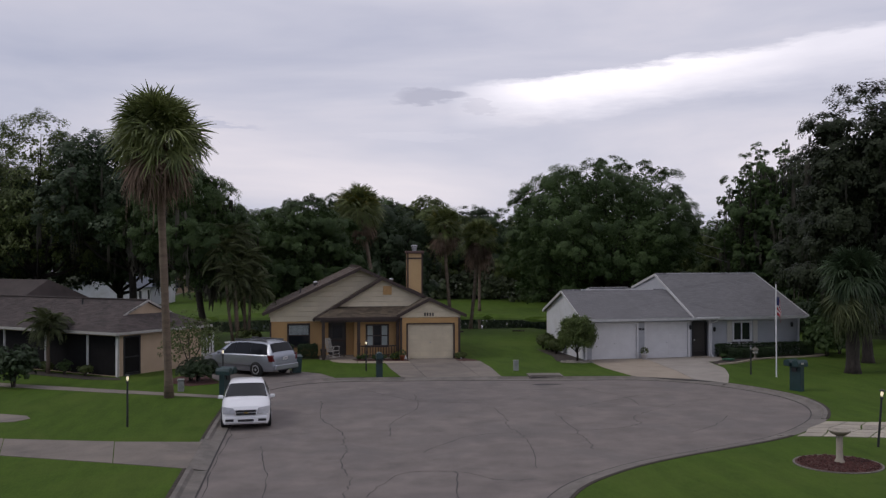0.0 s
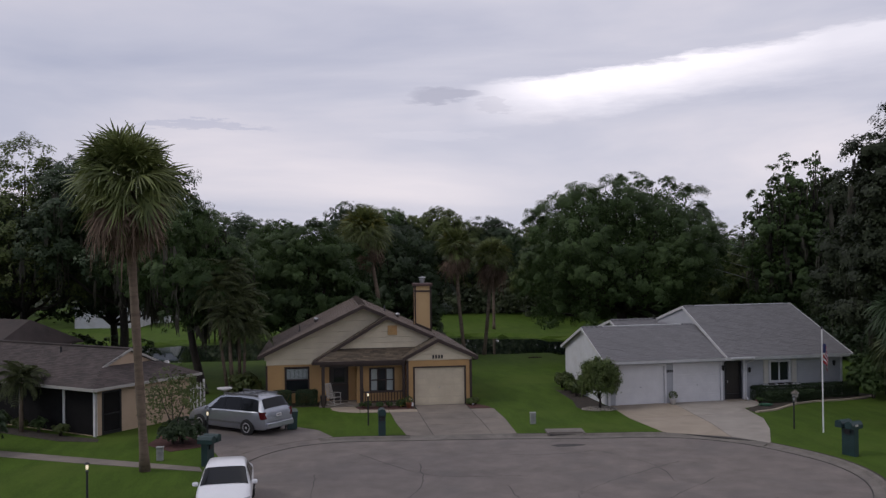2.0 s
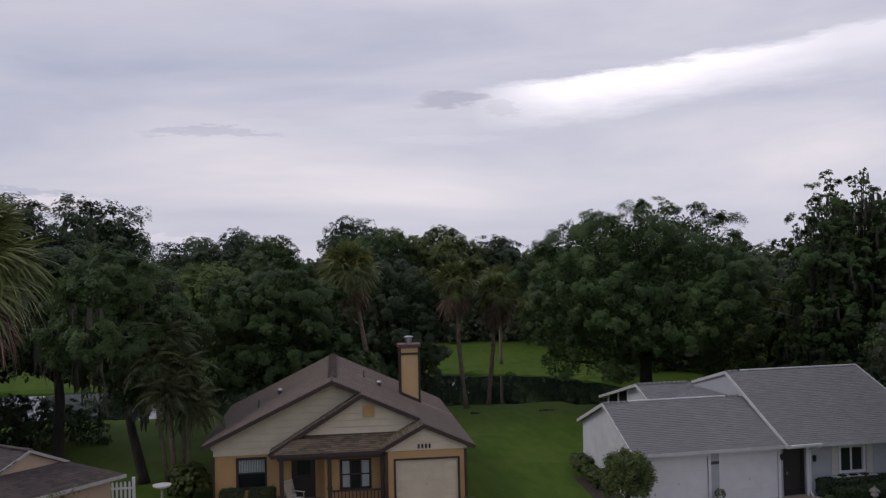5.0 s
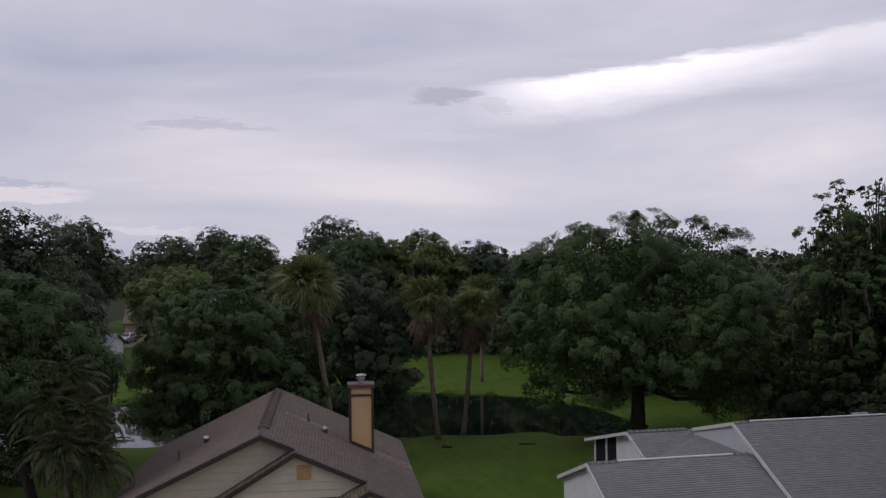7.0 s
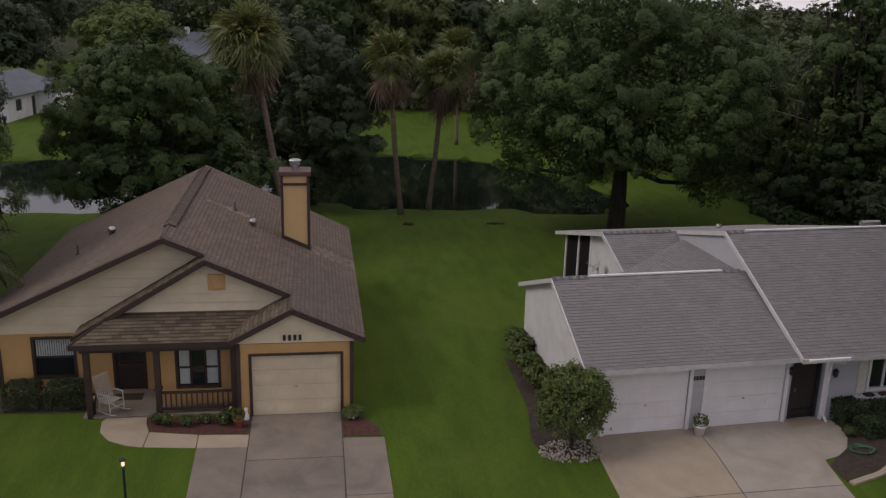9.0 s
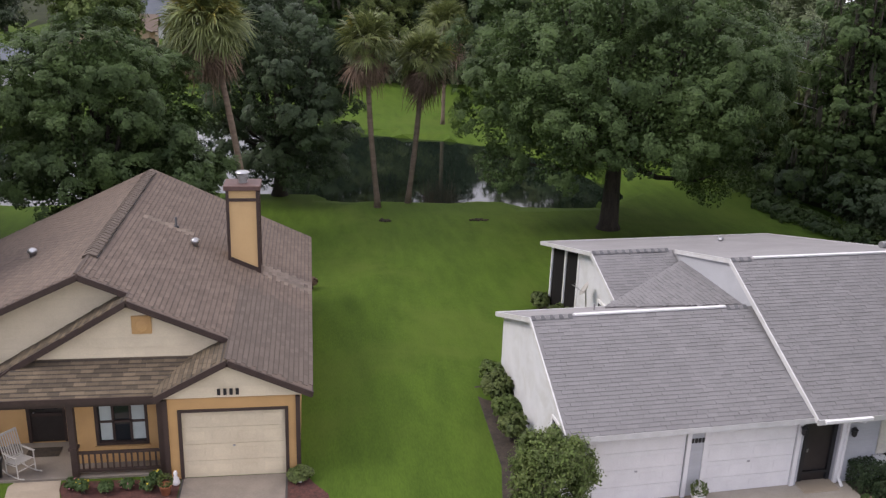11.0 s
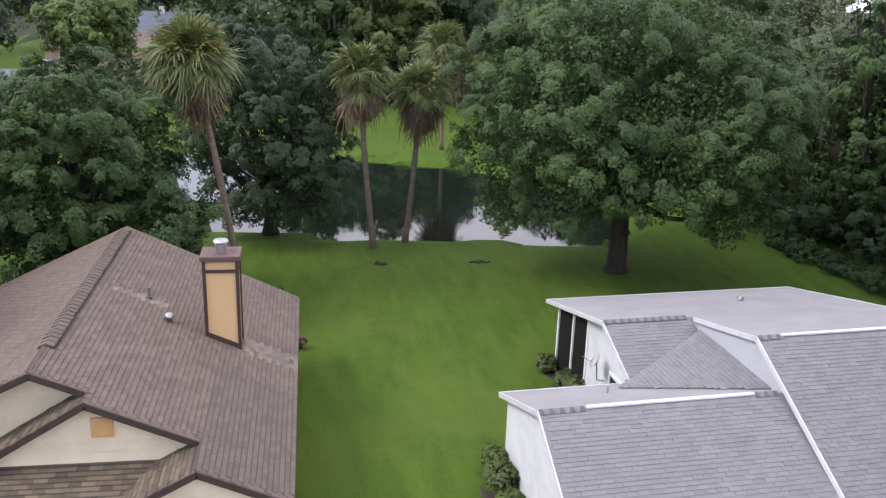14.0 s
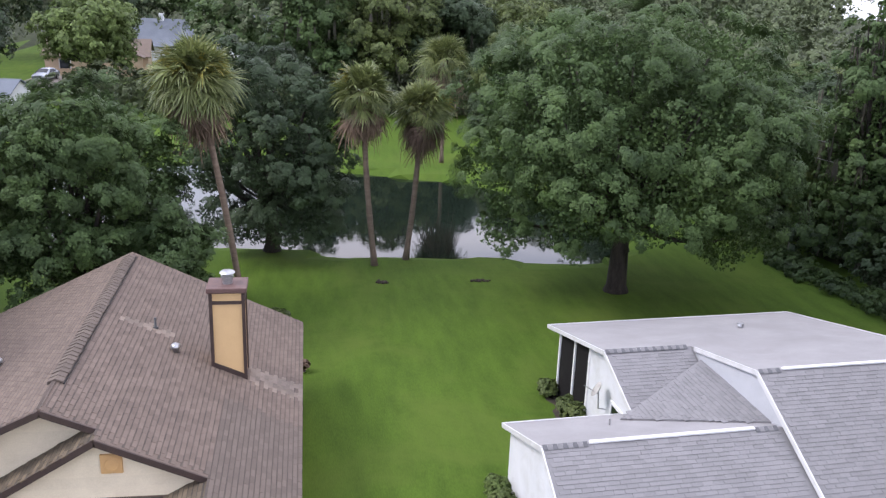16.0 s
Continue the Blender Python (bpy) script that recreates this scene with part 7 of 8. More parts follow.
def car(name, m, stations, paint, label, wheels, wr, glass_side, glass_front, glass_back, group="cars"):
    ob = thing(name, m, label, "car", group)
    secs = [car_section(s) for s in stations]
    n = len(secs[0])
    bm = B()
    rows = []
    for st, sec in zip(stations, secs):
        left = [bm.verts.new((st[0], -w, z)) for w, z in sec[:-1]]
        mid = [bm.verts.new((st[0], 0, sec[-1][1]))]
        right = [bm.verts.new((st[0], w, z)) for w, z in sec[-2::-1]]
        rows.append(left + mid + right)
    for a, b in zip(rows, rows[1:]):
        for i in range(len(a) - 1):
            bm.faces.new((a[i], a[i + 1], b[i + 1], b[i]))
        bm.faces.new((a[-1], a[0], b[0], b[-1]))
    bm.faces.new(rows[0])
    bm.faces.new(rows[-1][::-1])
    # wheel arches: dark discs set into the sides
    body = part("body", bm, M[paint], ob, smooth=True)
    body.data.set_sharp_from_angle(angle=radians(28))

    def at(x, k, side, out=0.006):
        """A point on the body's side: level k of the section at x."""
        for (s0, c0), (s1, c1) in zip(zip(stations, secs), zip(stations[1:], secs[1:])):
            if s0[0] <= x <= s1[0]:
                t = (x - s0[0]) / (s1[0] - s0[0])
                k0 = int(k)
                f = k - k0
                w = [(1 - t) * c0[i][0] + t * c1[i][0] for i in (k0, min(k0 + 1, n - 1))]
                z = [(1 - t) * c0[i][1] + t * c1[i][1] for i in (k0, min(k0 + 1, n - 1))]
                return Vector((x, side * ((1 - f) * w[0] + f * w[1] + out), (1 - f) * z[0] + f * z[1]))
        return Vector((x, 0, 0))
    def pane(nm, rows, lab):
        """A pane that follows the body, from rows of points."""
        g = B()
        vs = [[g.verts.new(p) for p in r] for r in rows]
        for r0, r1 in zip(vs, vs[1:]):
            for i in range(len(r0) - 1):
                g.faces.new((r0[i], r0[i + 1], r1[i + 1], r1[i]))
        part(nm, g, M["car_glass"], ob, lab, smooth=True)
    for side in (-1, 1):
        for (xa, k0), (xb, _), (xc, k1), (xd, _) in glass_side:
            rows = []
            for j in range(4):
                f = j / 3
                x0, x1 = xa + (xd - xa) * f, xb + (xc - xb) * f
                rows.append([at(x0 + (x1 - x0) * i / 8, k0 + (k1 - k0) * f, side, 0.014) for i in range(9)])
            pane("side_window", rows, "dark tinted side window")
    for nm, ((xa, _), (xb, _)), sgn in (("windscreen", glass_front, -1), ("rear_window", glass_back, 1)):
        rows = []
        for i in range(6):
            x = xa + (xb - xa) * i / 5
            ks = (6.12, 6.6, 7, 7.5, 8, 8.5)
            rows.append([at(x, k, -1, 0) + Vector((sgn * 0.012, 0, 0.014)) for k in ks] + [at(x, 8.99, 1, 0) + Vector((sgn * 0.012, 0, 0.014))] + [at(x, k, 1, 0) + Vector((sgn * 0.012, 0, 0.014)) for k in ks[::-1]])
        pane(nm, rows, "dark reflecting glass")
    for x in wheels:
        for side in (-1, 1):
            w = max(s[5] for s in stations)
            rot = Matrix.Translation((x, side * (w - 0.10), wr)) @ Matrix.Rotation(radians(90) * -side, 4, "X")
            arch = part("wheel_arch", lathe(B(), [(wr * 1.13, 0.0), (wr * 1.13, 0.108)], 24), M["tyre"], ob, "", False, rot)
            tyre = part("wheel", lathe(B(), [(wr * 0.6, -0.09), (wr * 0.97, -0.09), (wr, -0.05), (wr, 0.09), (wr * 0.96, 0.125), (wr * 0.68, 0.13)], 28), M["tyre"], ob, "black tyre on an alloy rim", True, rot)
            part("rim", lathe(B(), [(wr * 0.68, 0.10), (wr * 0.66, 0.135), (wr * 0.2, 0.12), (wr * 0.16, 0.138), (wr * 0.05, 0.14)], 20), M["rim"], tyre)
            for k in range(5):
                a = k * 2 * math.pi / 5
                boxpart("spoke_gap", wr * 0.28, -0.035, 0.131, wr * 0.56, 0.035, 0.139, M["tyre"], tyre).matrix_basis = Matrix.Rotation(a, 4, "Z")
    return ob, at


# silver minivan: x runs from the nose (low) to the tail
van_st = [(-2.52, 0.32, 0.62, 0.72, 0.60, 0.66, 0.55), (-2.40, 0.24, 0.70, 0.84, 0.84, 0.88, 0.72), (-2.0, 0.22, 0.86, 0.99, 0.90, 0.96, 0.80), (-1.45, 0.22, 0.98, 1.10, 0.92, 0.99, 0.84), (-1.25, 0.22, 1.02, 1.16, 0.92, 0.99, 0.84),
          (-0.55, 0.22, 1.05, 1.62, 0.92, 0.99, 0.72), (-0.1, 0.22, 1.06, 1.72, 0.92, 1.0, 0.70), (0.9, 0.22, 1.08, 1.76, 0.92, 1.0, 0.72), (1.75, 0.24, 1.09, 1.74, 0.92, 0.99, 0.72), (2.15, 0.26, 1.09, 1.66, 0.91, 0.98, 0.70), (2.42, 0.28, 1.08, 1.20, 0.90, 0.96, 0.78), (2.50, 0.30, 0.98, 1.06, 0.88, 0.94, 0.76), (2.56, 0.34, 0.70, 0.78, 0.86, 0.90, 0.72)]
van, at = car("minivan", pose(-2.25, 48.25, 0.115, 0, 0, -40), van_st, "car_silver", "silver minivan parked on the drive beside the tan house", (-1.55, 1.50), 0.34,
              [[(-1.0, 5.02), (0.0, 5.02), (0.0, 5.9), (-0.42, 5.9)], [(0.014, 5.02), (1.04, 5.02), (1.04, 5.92), (0.014, 5.92)], [(1.054, 5.02), (2.2, 5.08), (2.02, 5.9), (1.054, 5.92)]],
              [(-1.2, 6.8), (-0.58, 6.8)], [(2.165, 6.6), (2.405, 6.2)])
for s in (-1, 1):
    part("tail_lamp_side", solid(B(), [(2.22, s * 0.975, 1.10), (2.46, s * 0.945, 1.10), (2.53, s * 0.915, 0.76), (2.34, s * 0.955, 0.76)], (0, s * 0.022, 0)), M["tail"], van, "red tail lamp")
    part("tail_lamp", solid(B(), [(2.515, s * 0.70, 0.78), (2.53, s * 0.93, 0.78), (2.45, s * 0.95, 1.10), (2.44, s * 0.74, 1.08)], (0.03, 0, 0.0)), M["tail"], van, "red tail lamp")
    part("headlamp", solid(B(), [(-2.43, s * 0.55, 0.62), (-2.34, s * 0.84, 0.62), (-2.2, s * 0.86, 0.78), (-2.38, s * 0.55, 0.78)], (-0.03, 0, 0.02)), M["lens"], van, "clear headlamp")
    boxpart("side_moulding", -1.2, s * 1.0 - 0.015, 0.48, 1.05, s * 1.0 + 0.012, 0.56, M["trim_grey"], van, "grey side moulding")
    boxpart("roof_rail", -0.3, s * 0.62 - 0.02, 1.72, 1.9, s * 0.62 + 0.02, 1.80, M["trim_grey"], van, "black roof rail", 0.008)
    boxpart("mirror", -1.05, s * 1.08 - 0.1, 1.02, -0.93, s * 1.08 + 0.08, 1.17, M["car_silver"], van, "", 0.02)
for x in (0.3, 1.2):
    boxpart("cross_rail", x, -0.6, 1.78, x + 0.05, 0.6, 1.81, M["black"], van)
boxpart("bumper", 2.44, -0.86, 0.34, 2.70, 0.88, 0.62, M["car_silver"], van, "silver rear bumper", 0.05)
boxpart("bumper_pad", 2.56, -0.7, 0.60, 2.67, 0.7, 0.625, M["trim_grey"], van)
boxpart("number_plate", 2.545, -0.16, 0.82, 2.57, 0.16, 0.96, M["white"], van, "pale plate")
boxpart("plate_bar", 2.571, -0.11, 0.865, 2.574, 0.11, 0.915, M["trim_grey"], van)

# white hatchback-nosed saloon, facing the viewer
sed_st = [(-2.03, 0.24, 0.60, 0.70, 0.68, 0.72, 0.58), (-1.95, 0.18, 0.68, 0.80, 0.79, 0.81, 0.68), (-1.6, 0.17, 0.80, 0.92, 0.82, 0.84, 0.72), (-1.30, 0.17, 0.87, 0.99, 0.82, 0.855, 0.75), (-1.12, 0.17, 0.90, 1.03, 0.82, 0.855, 0.76),
          (-0.25, 0.18, 0.94, 1.40, 0.82, 0.855, 0.64), (0.3, 0.18, 0.95, 1.475, 0.82, 0.855, 0.60), (0.9, 0.18, 0.96, 1.46, 0.82, 0.855, 0.58), (1.25, 0.20, 0.98, 1.36, 0.82, 0.85, 0.60), (1.62, 0.22, 0.98, 1.10, 0.81, 0.84, 0.70), (1.98, 0.24, 0.94, 1.04, 0.79, 0.81, 0.68), (2.10, 0.32, 0.70, 0.80, 0.72, 0.76, 0.62)]
sedan, at = car("sedan", pose(-1.40, 34.95, 0.02, 0, 0, 93), sed_st, "car_white", "small white saloon car parked at the kerb", (-1.25, 1.25), 0.29,
                [[(-0.75, 5.05), (0.32, 5.05), (0.32, 5.85), (-0.05, 5.85)], [(0.38, 5.05), (1.15, 5.05), (1.02, 5.8), (0.38, 5.85)]],
                [(-1.10, 6.7), (-0.28, 6.75)], [(1.25, 6.6), (1.58, 6.6)])
for s in (-1, 1):
    part("headlamp", solid(B(), [(-2.05, s * 0.38, 0.55), (-1.985, s * 0.78, 0.55), (-1.84, s * 0.83, 0.78), (-2.0, s * 0.42, 0.735)], (-0.045, 0, 0.02)), M["lens"], sedan, "clear headlamp")
    boxpart("mirror", -0.74, s * 0.92 - 0.10, 0.90, -0.62, s * 0.92 + 0.09, 1.03, M["car_white"], sedan, "white door mirror", 0.03)
    boxpart("fog_recess", -2.088, s * 0.56 - 0.14, 0.30, -1.97, s * 0.56 + 0.14, 0.385, M["black"], sedan)
    part("tail_lamp", solid(B(), [(2.06, s * 0.5, 0.78), (2.05, s * 0.74, 0.78), (1.98, s * 0.76, 0.95), (2.0, s * 0.5, 0.95)], (0.03, 0, 0)), M["tail"], sedan, "red tail lamp")
boxpart("bumper", -2.08, -0.76, 0.20, -1.85, 0.76, 0.50, M["car_white"], sedan, "white front bumper", 0.06)
for z0, z1 in ((0.515, 0.585), (0.615, 0.685)):
    boxpart("grille", -2.075, -0.34, z0, -1.98, 0.34, z1, M["black"], sedan, "dark grille bar")
boxpart("badge", -2.085, -0.07, 0.58, -2.07, 0.07, 0.62, M["brass"], sedan, "small gold badge shape")
boxpart("lower_grille", -2.095, -0.27, 0.29, -2.06, 0.27, 0.37, M["black"], sedan)
# ---- garden lamps, letterboxes, shrubs and small things ----
def garden_lamp(x, y, h, label, lit=True, lean=0.0):
    ob = thing("garden_lamp", pose(x, y, rise(x, y), 0, lean, 0), label, "lamp", "garden lamps")
    part("post", tube(B(), [(0, 0, -0.1), (0, 0, h - 0.28)], [0.04, 0.032], 10), M["black"], ob)
    part("collar", lathe(B(), [(0.05, h - 0.30), (0.06, h - 0.28), (0.04, h - 0.25)], 12), M["black"], ob)
    part("globe", lathe(B(), [(0.03, h - 0.22), (0.042, h - 0.17), (0.042, h - 0.12), (0.03, h - 0.06)], 12), M["bulb"] if lit else M["lens"], ob, "glowing lamp glass" if lit else "lamp glass", True)
    part("cap", lathe(B(), [(0.09, h - 0.065), (0.08, h - 0.03), (0.02, h)], 12), M["black"], ob)
    return ob


garden_lamp(-5.42, 33.65, 1.85, "black garden lamp post with a lit bulb on the lawn")
garden_lamp(-3.05, 43.3, 1.75, "black garden lamp post lit beside the drive")
garden_lamp(3.86, 47.9, 1.62, "black garden lamp post lit on the small lawn")
garden_lamp(18.45, 26.5, 1.8, "leaning black garden lamp post with a lit bulb", True, 5)
garden_lamp(23.0, 43.25, 1.5, "short dark garden post on the lawn", False)


def letterbox(x, y, turn, label, twin=False, h=1.25):
    ob = thing("letterbox", pose(x, y, rise(x, y), 0, 0, turn), label, "mailbox", "letterboxes")
    pw_ = 0.30 if twin else 0.16
    boxpart("post", -pw_, -0.13, -0.1, pw_, 0.13, h - 0.28, M["green_plastic"], ob, "", 0.02)
    boxpart("newspaper_slot", -0.12, -0.17, h - 0.55, 0.12, -0.12, h - 0.36, M["black"], ob)
    n = 2 if twin else 1
    for i in range(n):
        o = (i - (n - 1) / 2) * 0.46
        bm = B()
        prof = [(-0.17, 0), (0.17, 0), (0.17, 0.16), (0.12, 0.26), (0, 0.30), (-0.12, 0.26), (-0.17, 0.16)]
        solid(bm, [(o + a, -0.38, h - 0.3 + b) for a, b in prof], (0, 0.62, 0))
        part("box", bm, M["green_plastic"], ob, "dark green letterbox with a rounded top")
        boxpart("door", o - 0.15, -0.395, h - 0.28, o + 0.15, -0.375, h - 0.06, M["green_plastic"], ob)
        boxpart("flag", o + 0.175, -0.2, h - 0.2, o + 0.19, -0.05, h - 0.12, M["white_dull"], ob)
    return ob


letterbox(4.35, 45.3, 0, "dark green letterbox on a thick post by the kerb")
letterbox(22.35, 37.85, -70, "pair of dark green letterboxes on a post by the kerb", True, 1.4)
letterbox(-2.75, 40.9, 70, "pair of dark green letterboxes beside the white car", True, 1.18)

# flagpole with a hanging striped flag
fp = thing("flagpole", pose(23.8, 42.2, LAWN), "white flagpole with a small limp striped flag", "flagpole")
part("pole", tube(B(), [(0, 0, -0.1), (0, 0, 4.6)], [0.035, 0.028], 12), M["white"], fp)
part("finial", lathe(B(), [(0.02, 4.6), (0.05, 4.63), (0.05, 4.68), (0.01, 4.72)], 12), M["black"], fp)
for i in range(7):
    bm = B()
    pts = []
    for j in range(7):
        t = j / 6
        pts.append((0.03 + 0.30 * t * (1 - 0.25 * t), 0.05 * math.sin(t * 9 + i), 3.95 - i * 0.12 - 0.45 * t * t))
    for p, q in zip(pts, pts[1:]):
        bm.faces.new([bm.verts.new(v) for v in (p, q, (q[0], q[1], q[2] - 0.12), (p[0], p[1], p[2] - 0.12))])
    bmesh.ops.remove_doubles(bm, verts=bm.verts, dist=0.001)
    bmesh.ops.solidify(bm, geom=bm.faces[:], thickness=0.004)
    part("stripe", bm, M["flag_red"] if i % 2 == 0 else M["white"], fp, "red flag stripe" if i % 2 == 0 else "white flag stripe")
boxpart("canton", 0.0, -0.07, 3.55, 0.14, -0.06, 3.95, M["flag_blue"], fp, "dark blue flag corner")

# birdbath in its round mulch bed
sheet("bed", [(15.85 + 1.17 * math.cos(a), 24.55 + 1.1 * math.sin(a)) for a in np.linspace(0, 2 * math.pi, 28)[:-1]], LAWN + 0.03, M["mulch"], 0.08, "round dark red mulch bed in the lawn", "bed")
bb = thing("birdbath", pose(15.93, 24.6, LAWN + 0.03), "weathered concrete birdbath standing in a mulch bed", "birdbath")
part("pedestal", lathe(B(), [(0.14, 0), (0.14, 0.05), (0.10, 0.10), (0.09, 0.35), (0.09, 0.65), (0.10, 0.74), (0.09, 0.78)], 18), M["stone"], bb, "", True)
part("bowl", lathe(B(), [(0.10, 0.78), (0.22, 0.83), (0.29, 0.90), (0.31, 0.94), (0.27, 0.94), (0.21, 0.88), (0.02, 0.86)], 24), M["stone"], bb, "", True)


bl = [Vector((15.85 + 1.2 * math.cos(a), 24.55 + 1.13 * math.sin(a))) for a in np.linspace(0, 2 * math.pi, 40)]
sweep("bed_edging", bl, [(-0.035, 0.05), (-0.03, 0.125), (0.03, 0.125), (0.035, 0.05)], M["kerb"], "low brownish edging round the mulch bed", "edging")


def shrub(x, y, r, h, label, mat="leaf", leaves=1500, size=0.07, stem=False, seed=1, name="shrub", group="shrubs", base=0.05):
    ob = thing(name, pose(x, y, rise(x, y)), label, "shrub", group)
    rng = random.Random(seed)
    lo = h * (0.14 if stem else 0.0) + base
    lobes = [(0, 0, (lo + h) / 2, r * 0.8, r * 0.8, (h - lo) * 0.5)]
    for i in range(7):
        a = i * 0.9 + rng.random()
        lobes.append((r * 0.5 * math.cos(a), r * 0.5 * math.sin(a), lo + (h - lo) * rng.uniform(0.3, 0.8), r * 0.45, r * 0.45, (h - lo) * 0.28))
    for i in range(5 if not stem else 3):
        a = i * 1.9
        part("stem", tube(B(), [(0.05 * math.cos(a), 0.05 * math.sin(a), -0.05), (0.1 * r * math.cos(a), 0.1 * r * math.sin(a), h * 0.3), (0.45 * r * math.cos(a), 0.45 * r * math.sin(a), h * 0.7)], [0.04, 0.03, 0.012], 6), M["bark"], ob)
    crown("foliage", lobes, int(leaves * 2.6), size * 0.85, max(80, leaves // 16), r * 0.14, seed, M[mat], ob, 0.15, flat=0.55, tufts=4)
    return ob


def hedge(x0, y0, x1, y1, depth, h, label, mat="leaf_dark", turn=0, seed=1):
    """A clipped hedge along a line."""
    p, q = Vector((x0, y0, 0)), Vector((x1, y1, 0))
    ln = (q - p).length
    ob = thing("hedge", pose(x0, y0, rise(x0, y0), 0, 0, math.degrees(math.atan2(y1 - y0, x1 - x0))), label, "hedge", "hedges")
    rng = np.random.default_rng(seed)
    n = int(2600 * ln * (h + depth))
    P = rng.uniform((0, -depth / 2, 0.04), (ln, depth / 2, h), (n, 3))
    ax = rng.integers(0, 4, n)
    P[ax == 0, 2] = h
    P[ax == 1, 1] = -depth / 2
    P[ax == 2, 1] = depth / 2
    end = rng.random(n) < 0.12
    P[end, 0] = np.where(rng.random(end.sum()) < 0.5, 0, ln)
    # clipped round at the top edges and the ends
    over = np.maximum(0, np.abs(P[:, 1]) - depth * 0.34) / (depth * 0.16)
    ends = np.maximum(0, np.abs(P[:, 0] - ln / 2) - (ln / 2 - 0.14)) / 0.14
    P[:, 2] -= np.where(P[:, 2] > h * 0.8, 0.09 * h * (over ** 2 + ends ** 2), 0)
    P += rng.normal(0, 0.028, P.shape)
    v, f = leaf_quads(P, unit(rng, n), 0.032, rng)
    from_arrays("foliage", v, f, M[mat], ob)
    n = max(2, int(ln / 0.4))
    for i in range(n):
        x = (i + 0.5) * ln / n
        part("stem", tube(B(), [(x, 0, -0.05), (x + 0.03, 0.02, h * 0.5), (x - 0.05, -0.05, h * 0.8)], [0.03, 0.02, 0.01], 5), M["bark"], ob)
    return ob


# ---- planting and clutter round the houses ----
def leafy_bush(x, y, r, h, label, seed):
    """An upright bush on a short trunk: many shoots, each with leaves that stand out and pale young tips."""
    ob = thing("shrub", pose(x, y, rise(x, y)), label, "shrub", "shrubs")
    rng = np.random.default_rng(seed)
    rnd = random.Random(seed)
    part("trunk", tube(B(), [(0, 0, -0.05), (0.03, 0.02, 0.35), (0.0, 0.05, 0.8)], [0.07, 0.055, 0.045], 9), M["bark"], ob, smooth=True)
    cz, rz = h * 0.58, h * 0.44
    d = unit(rng, 330)
    d[:, 2] = np.where(d[:, 2] < -0.55, -d[:, 2], d[:, 2])
    tips = d * np.array((r, r, rz)) * rng.uniform(0.72, 1.12, 330)[:, None] + np.array((0, 0, cz))
    for i in range(9):
        q = tips[rnd.randrange(330)] * 0.75
        part("branch", tube(B(), [(0, 0.03, 0.5), (q[0] * 0.5, q[1] * 0.5, 0.5 + (q[2] - 0.5) * 0.45), tuple(q)], [0.03, 0.02, 0.008], 6), M["bark"], ob)
    for nm, mat, n, spread, size, lab in (("foliage", "leaf_light", 16000, 0.12, 0.050, ""), ("young_foliage", "leaf_bright", 9000, 0.085, 0.046, "paler young leaves at the tips of the shoots")):
        k = rng.integers(0, 330, n)
        inner = rng.random(n)[:, None] ** 2 * (0.42 if nm == "foliage" else 0.06)
        c = np.array((0, 0, cz))
        P = tips[k] + (c - tips[k]) * inner + rng.normal(0, spread, (n, 3)) * np.array((0.8, 0.8, 0.9))
        if nm == "young_foliage":
            P[:, 2] += 0.05
        N = unit(rng, n) + d[k] * 0.7 + np.array((0, 0, 0.6))
        N /= np.linalg.norm(N, axis=1, keepdims=True)
        v, f = leaf_quads(P, N, size, rng, 0.5)
        from_arrays(nm, v, f, M[mat], ob, lab)


leafy_bush(16.05, 50.2, 1.0, 2.45, "round glossy bush with pale young leaves in a stone bed", 3)
for i, (x, y, r, h) in enumerate([(16.0, 54.4, 0.48, 0.9), (16.1, 55.6, 0.5, 0.8), (16.0, 56.7, 0.55, 1.05), (16.1, 57.9, 0.48, 0.9)]):
    shrub(x, y, r, h, "green foundation shrub beside the white wall", "leaf_bright" if i % 2 else "leaf_light", 3400, 0.042, False, 30 + i)
for i, (x, y, r, h) in enumerate([(20.0, 62.5, 0.62, 0.95), (19.9, 63.5, 0.45, 0.7), (19.6, 65.2, 0.45, 0.7)]):
    shrub(x, y, r, h, "flowering shrub beside the screened wing", "leaf_light", 2600, 0.05, False, 40 + i)
shrub(8.75, 73.3, 0.85, 1.0, "rounded shrub behind the ochre house", "leaf_light", 1500, 0.08, False, 44)
shrub(10.1, 68.3, 0.30, 0.55, "small brownish shrub at the house corner", "frond_dead", 500, 0.045, False, 45)
shrub(-2.6, 56.6, 1.0, 1.5, "loose green shrub by the corner of the ochre house", "leaf_light", 2200, 0.08, False, 46)
shrub(-4.75, 45.3, 1.55, 3.3, "airy small tree with thin stems by the drive", "leaf_light", 2300, 0.04, True, 47)
shrub(-4.4, 45.2, 1.1, 1.1, "dense dark low shrub under the small tree", "leaf_dark", 4200, 0.04, False, 48)
shrub(-12.6, 44.6, 1.2, 1.9, "rounded shrub at the edge of the lawn", "leaf_dark", 2200, 0.08, False, 49)
shrub(31.6, 50.4, 1.35, 2.2, "broad green shrub at the corner of the grey house", "leaf", 3200, 0.09, False, 50)
shrub(33.2, 51.6, 1.1, 1.5, "broad green shrub at the corner of the grey house", "leaf_dark", 2200, 0.09, False, 51)
for i, t in enumerate((1.6, 3.2, 4.6, 6.0, 7.4, 9.0)):
    shrub(-9.0 - 0.788 * t, 47.1 + 0.616 * t, 0.42, 0.55 + 0.2 * (i % 2), "low bedding plant along the screened porch", "leaf" if i % 2 else "leaf_light", 500, 0.05, False, 60 + i)
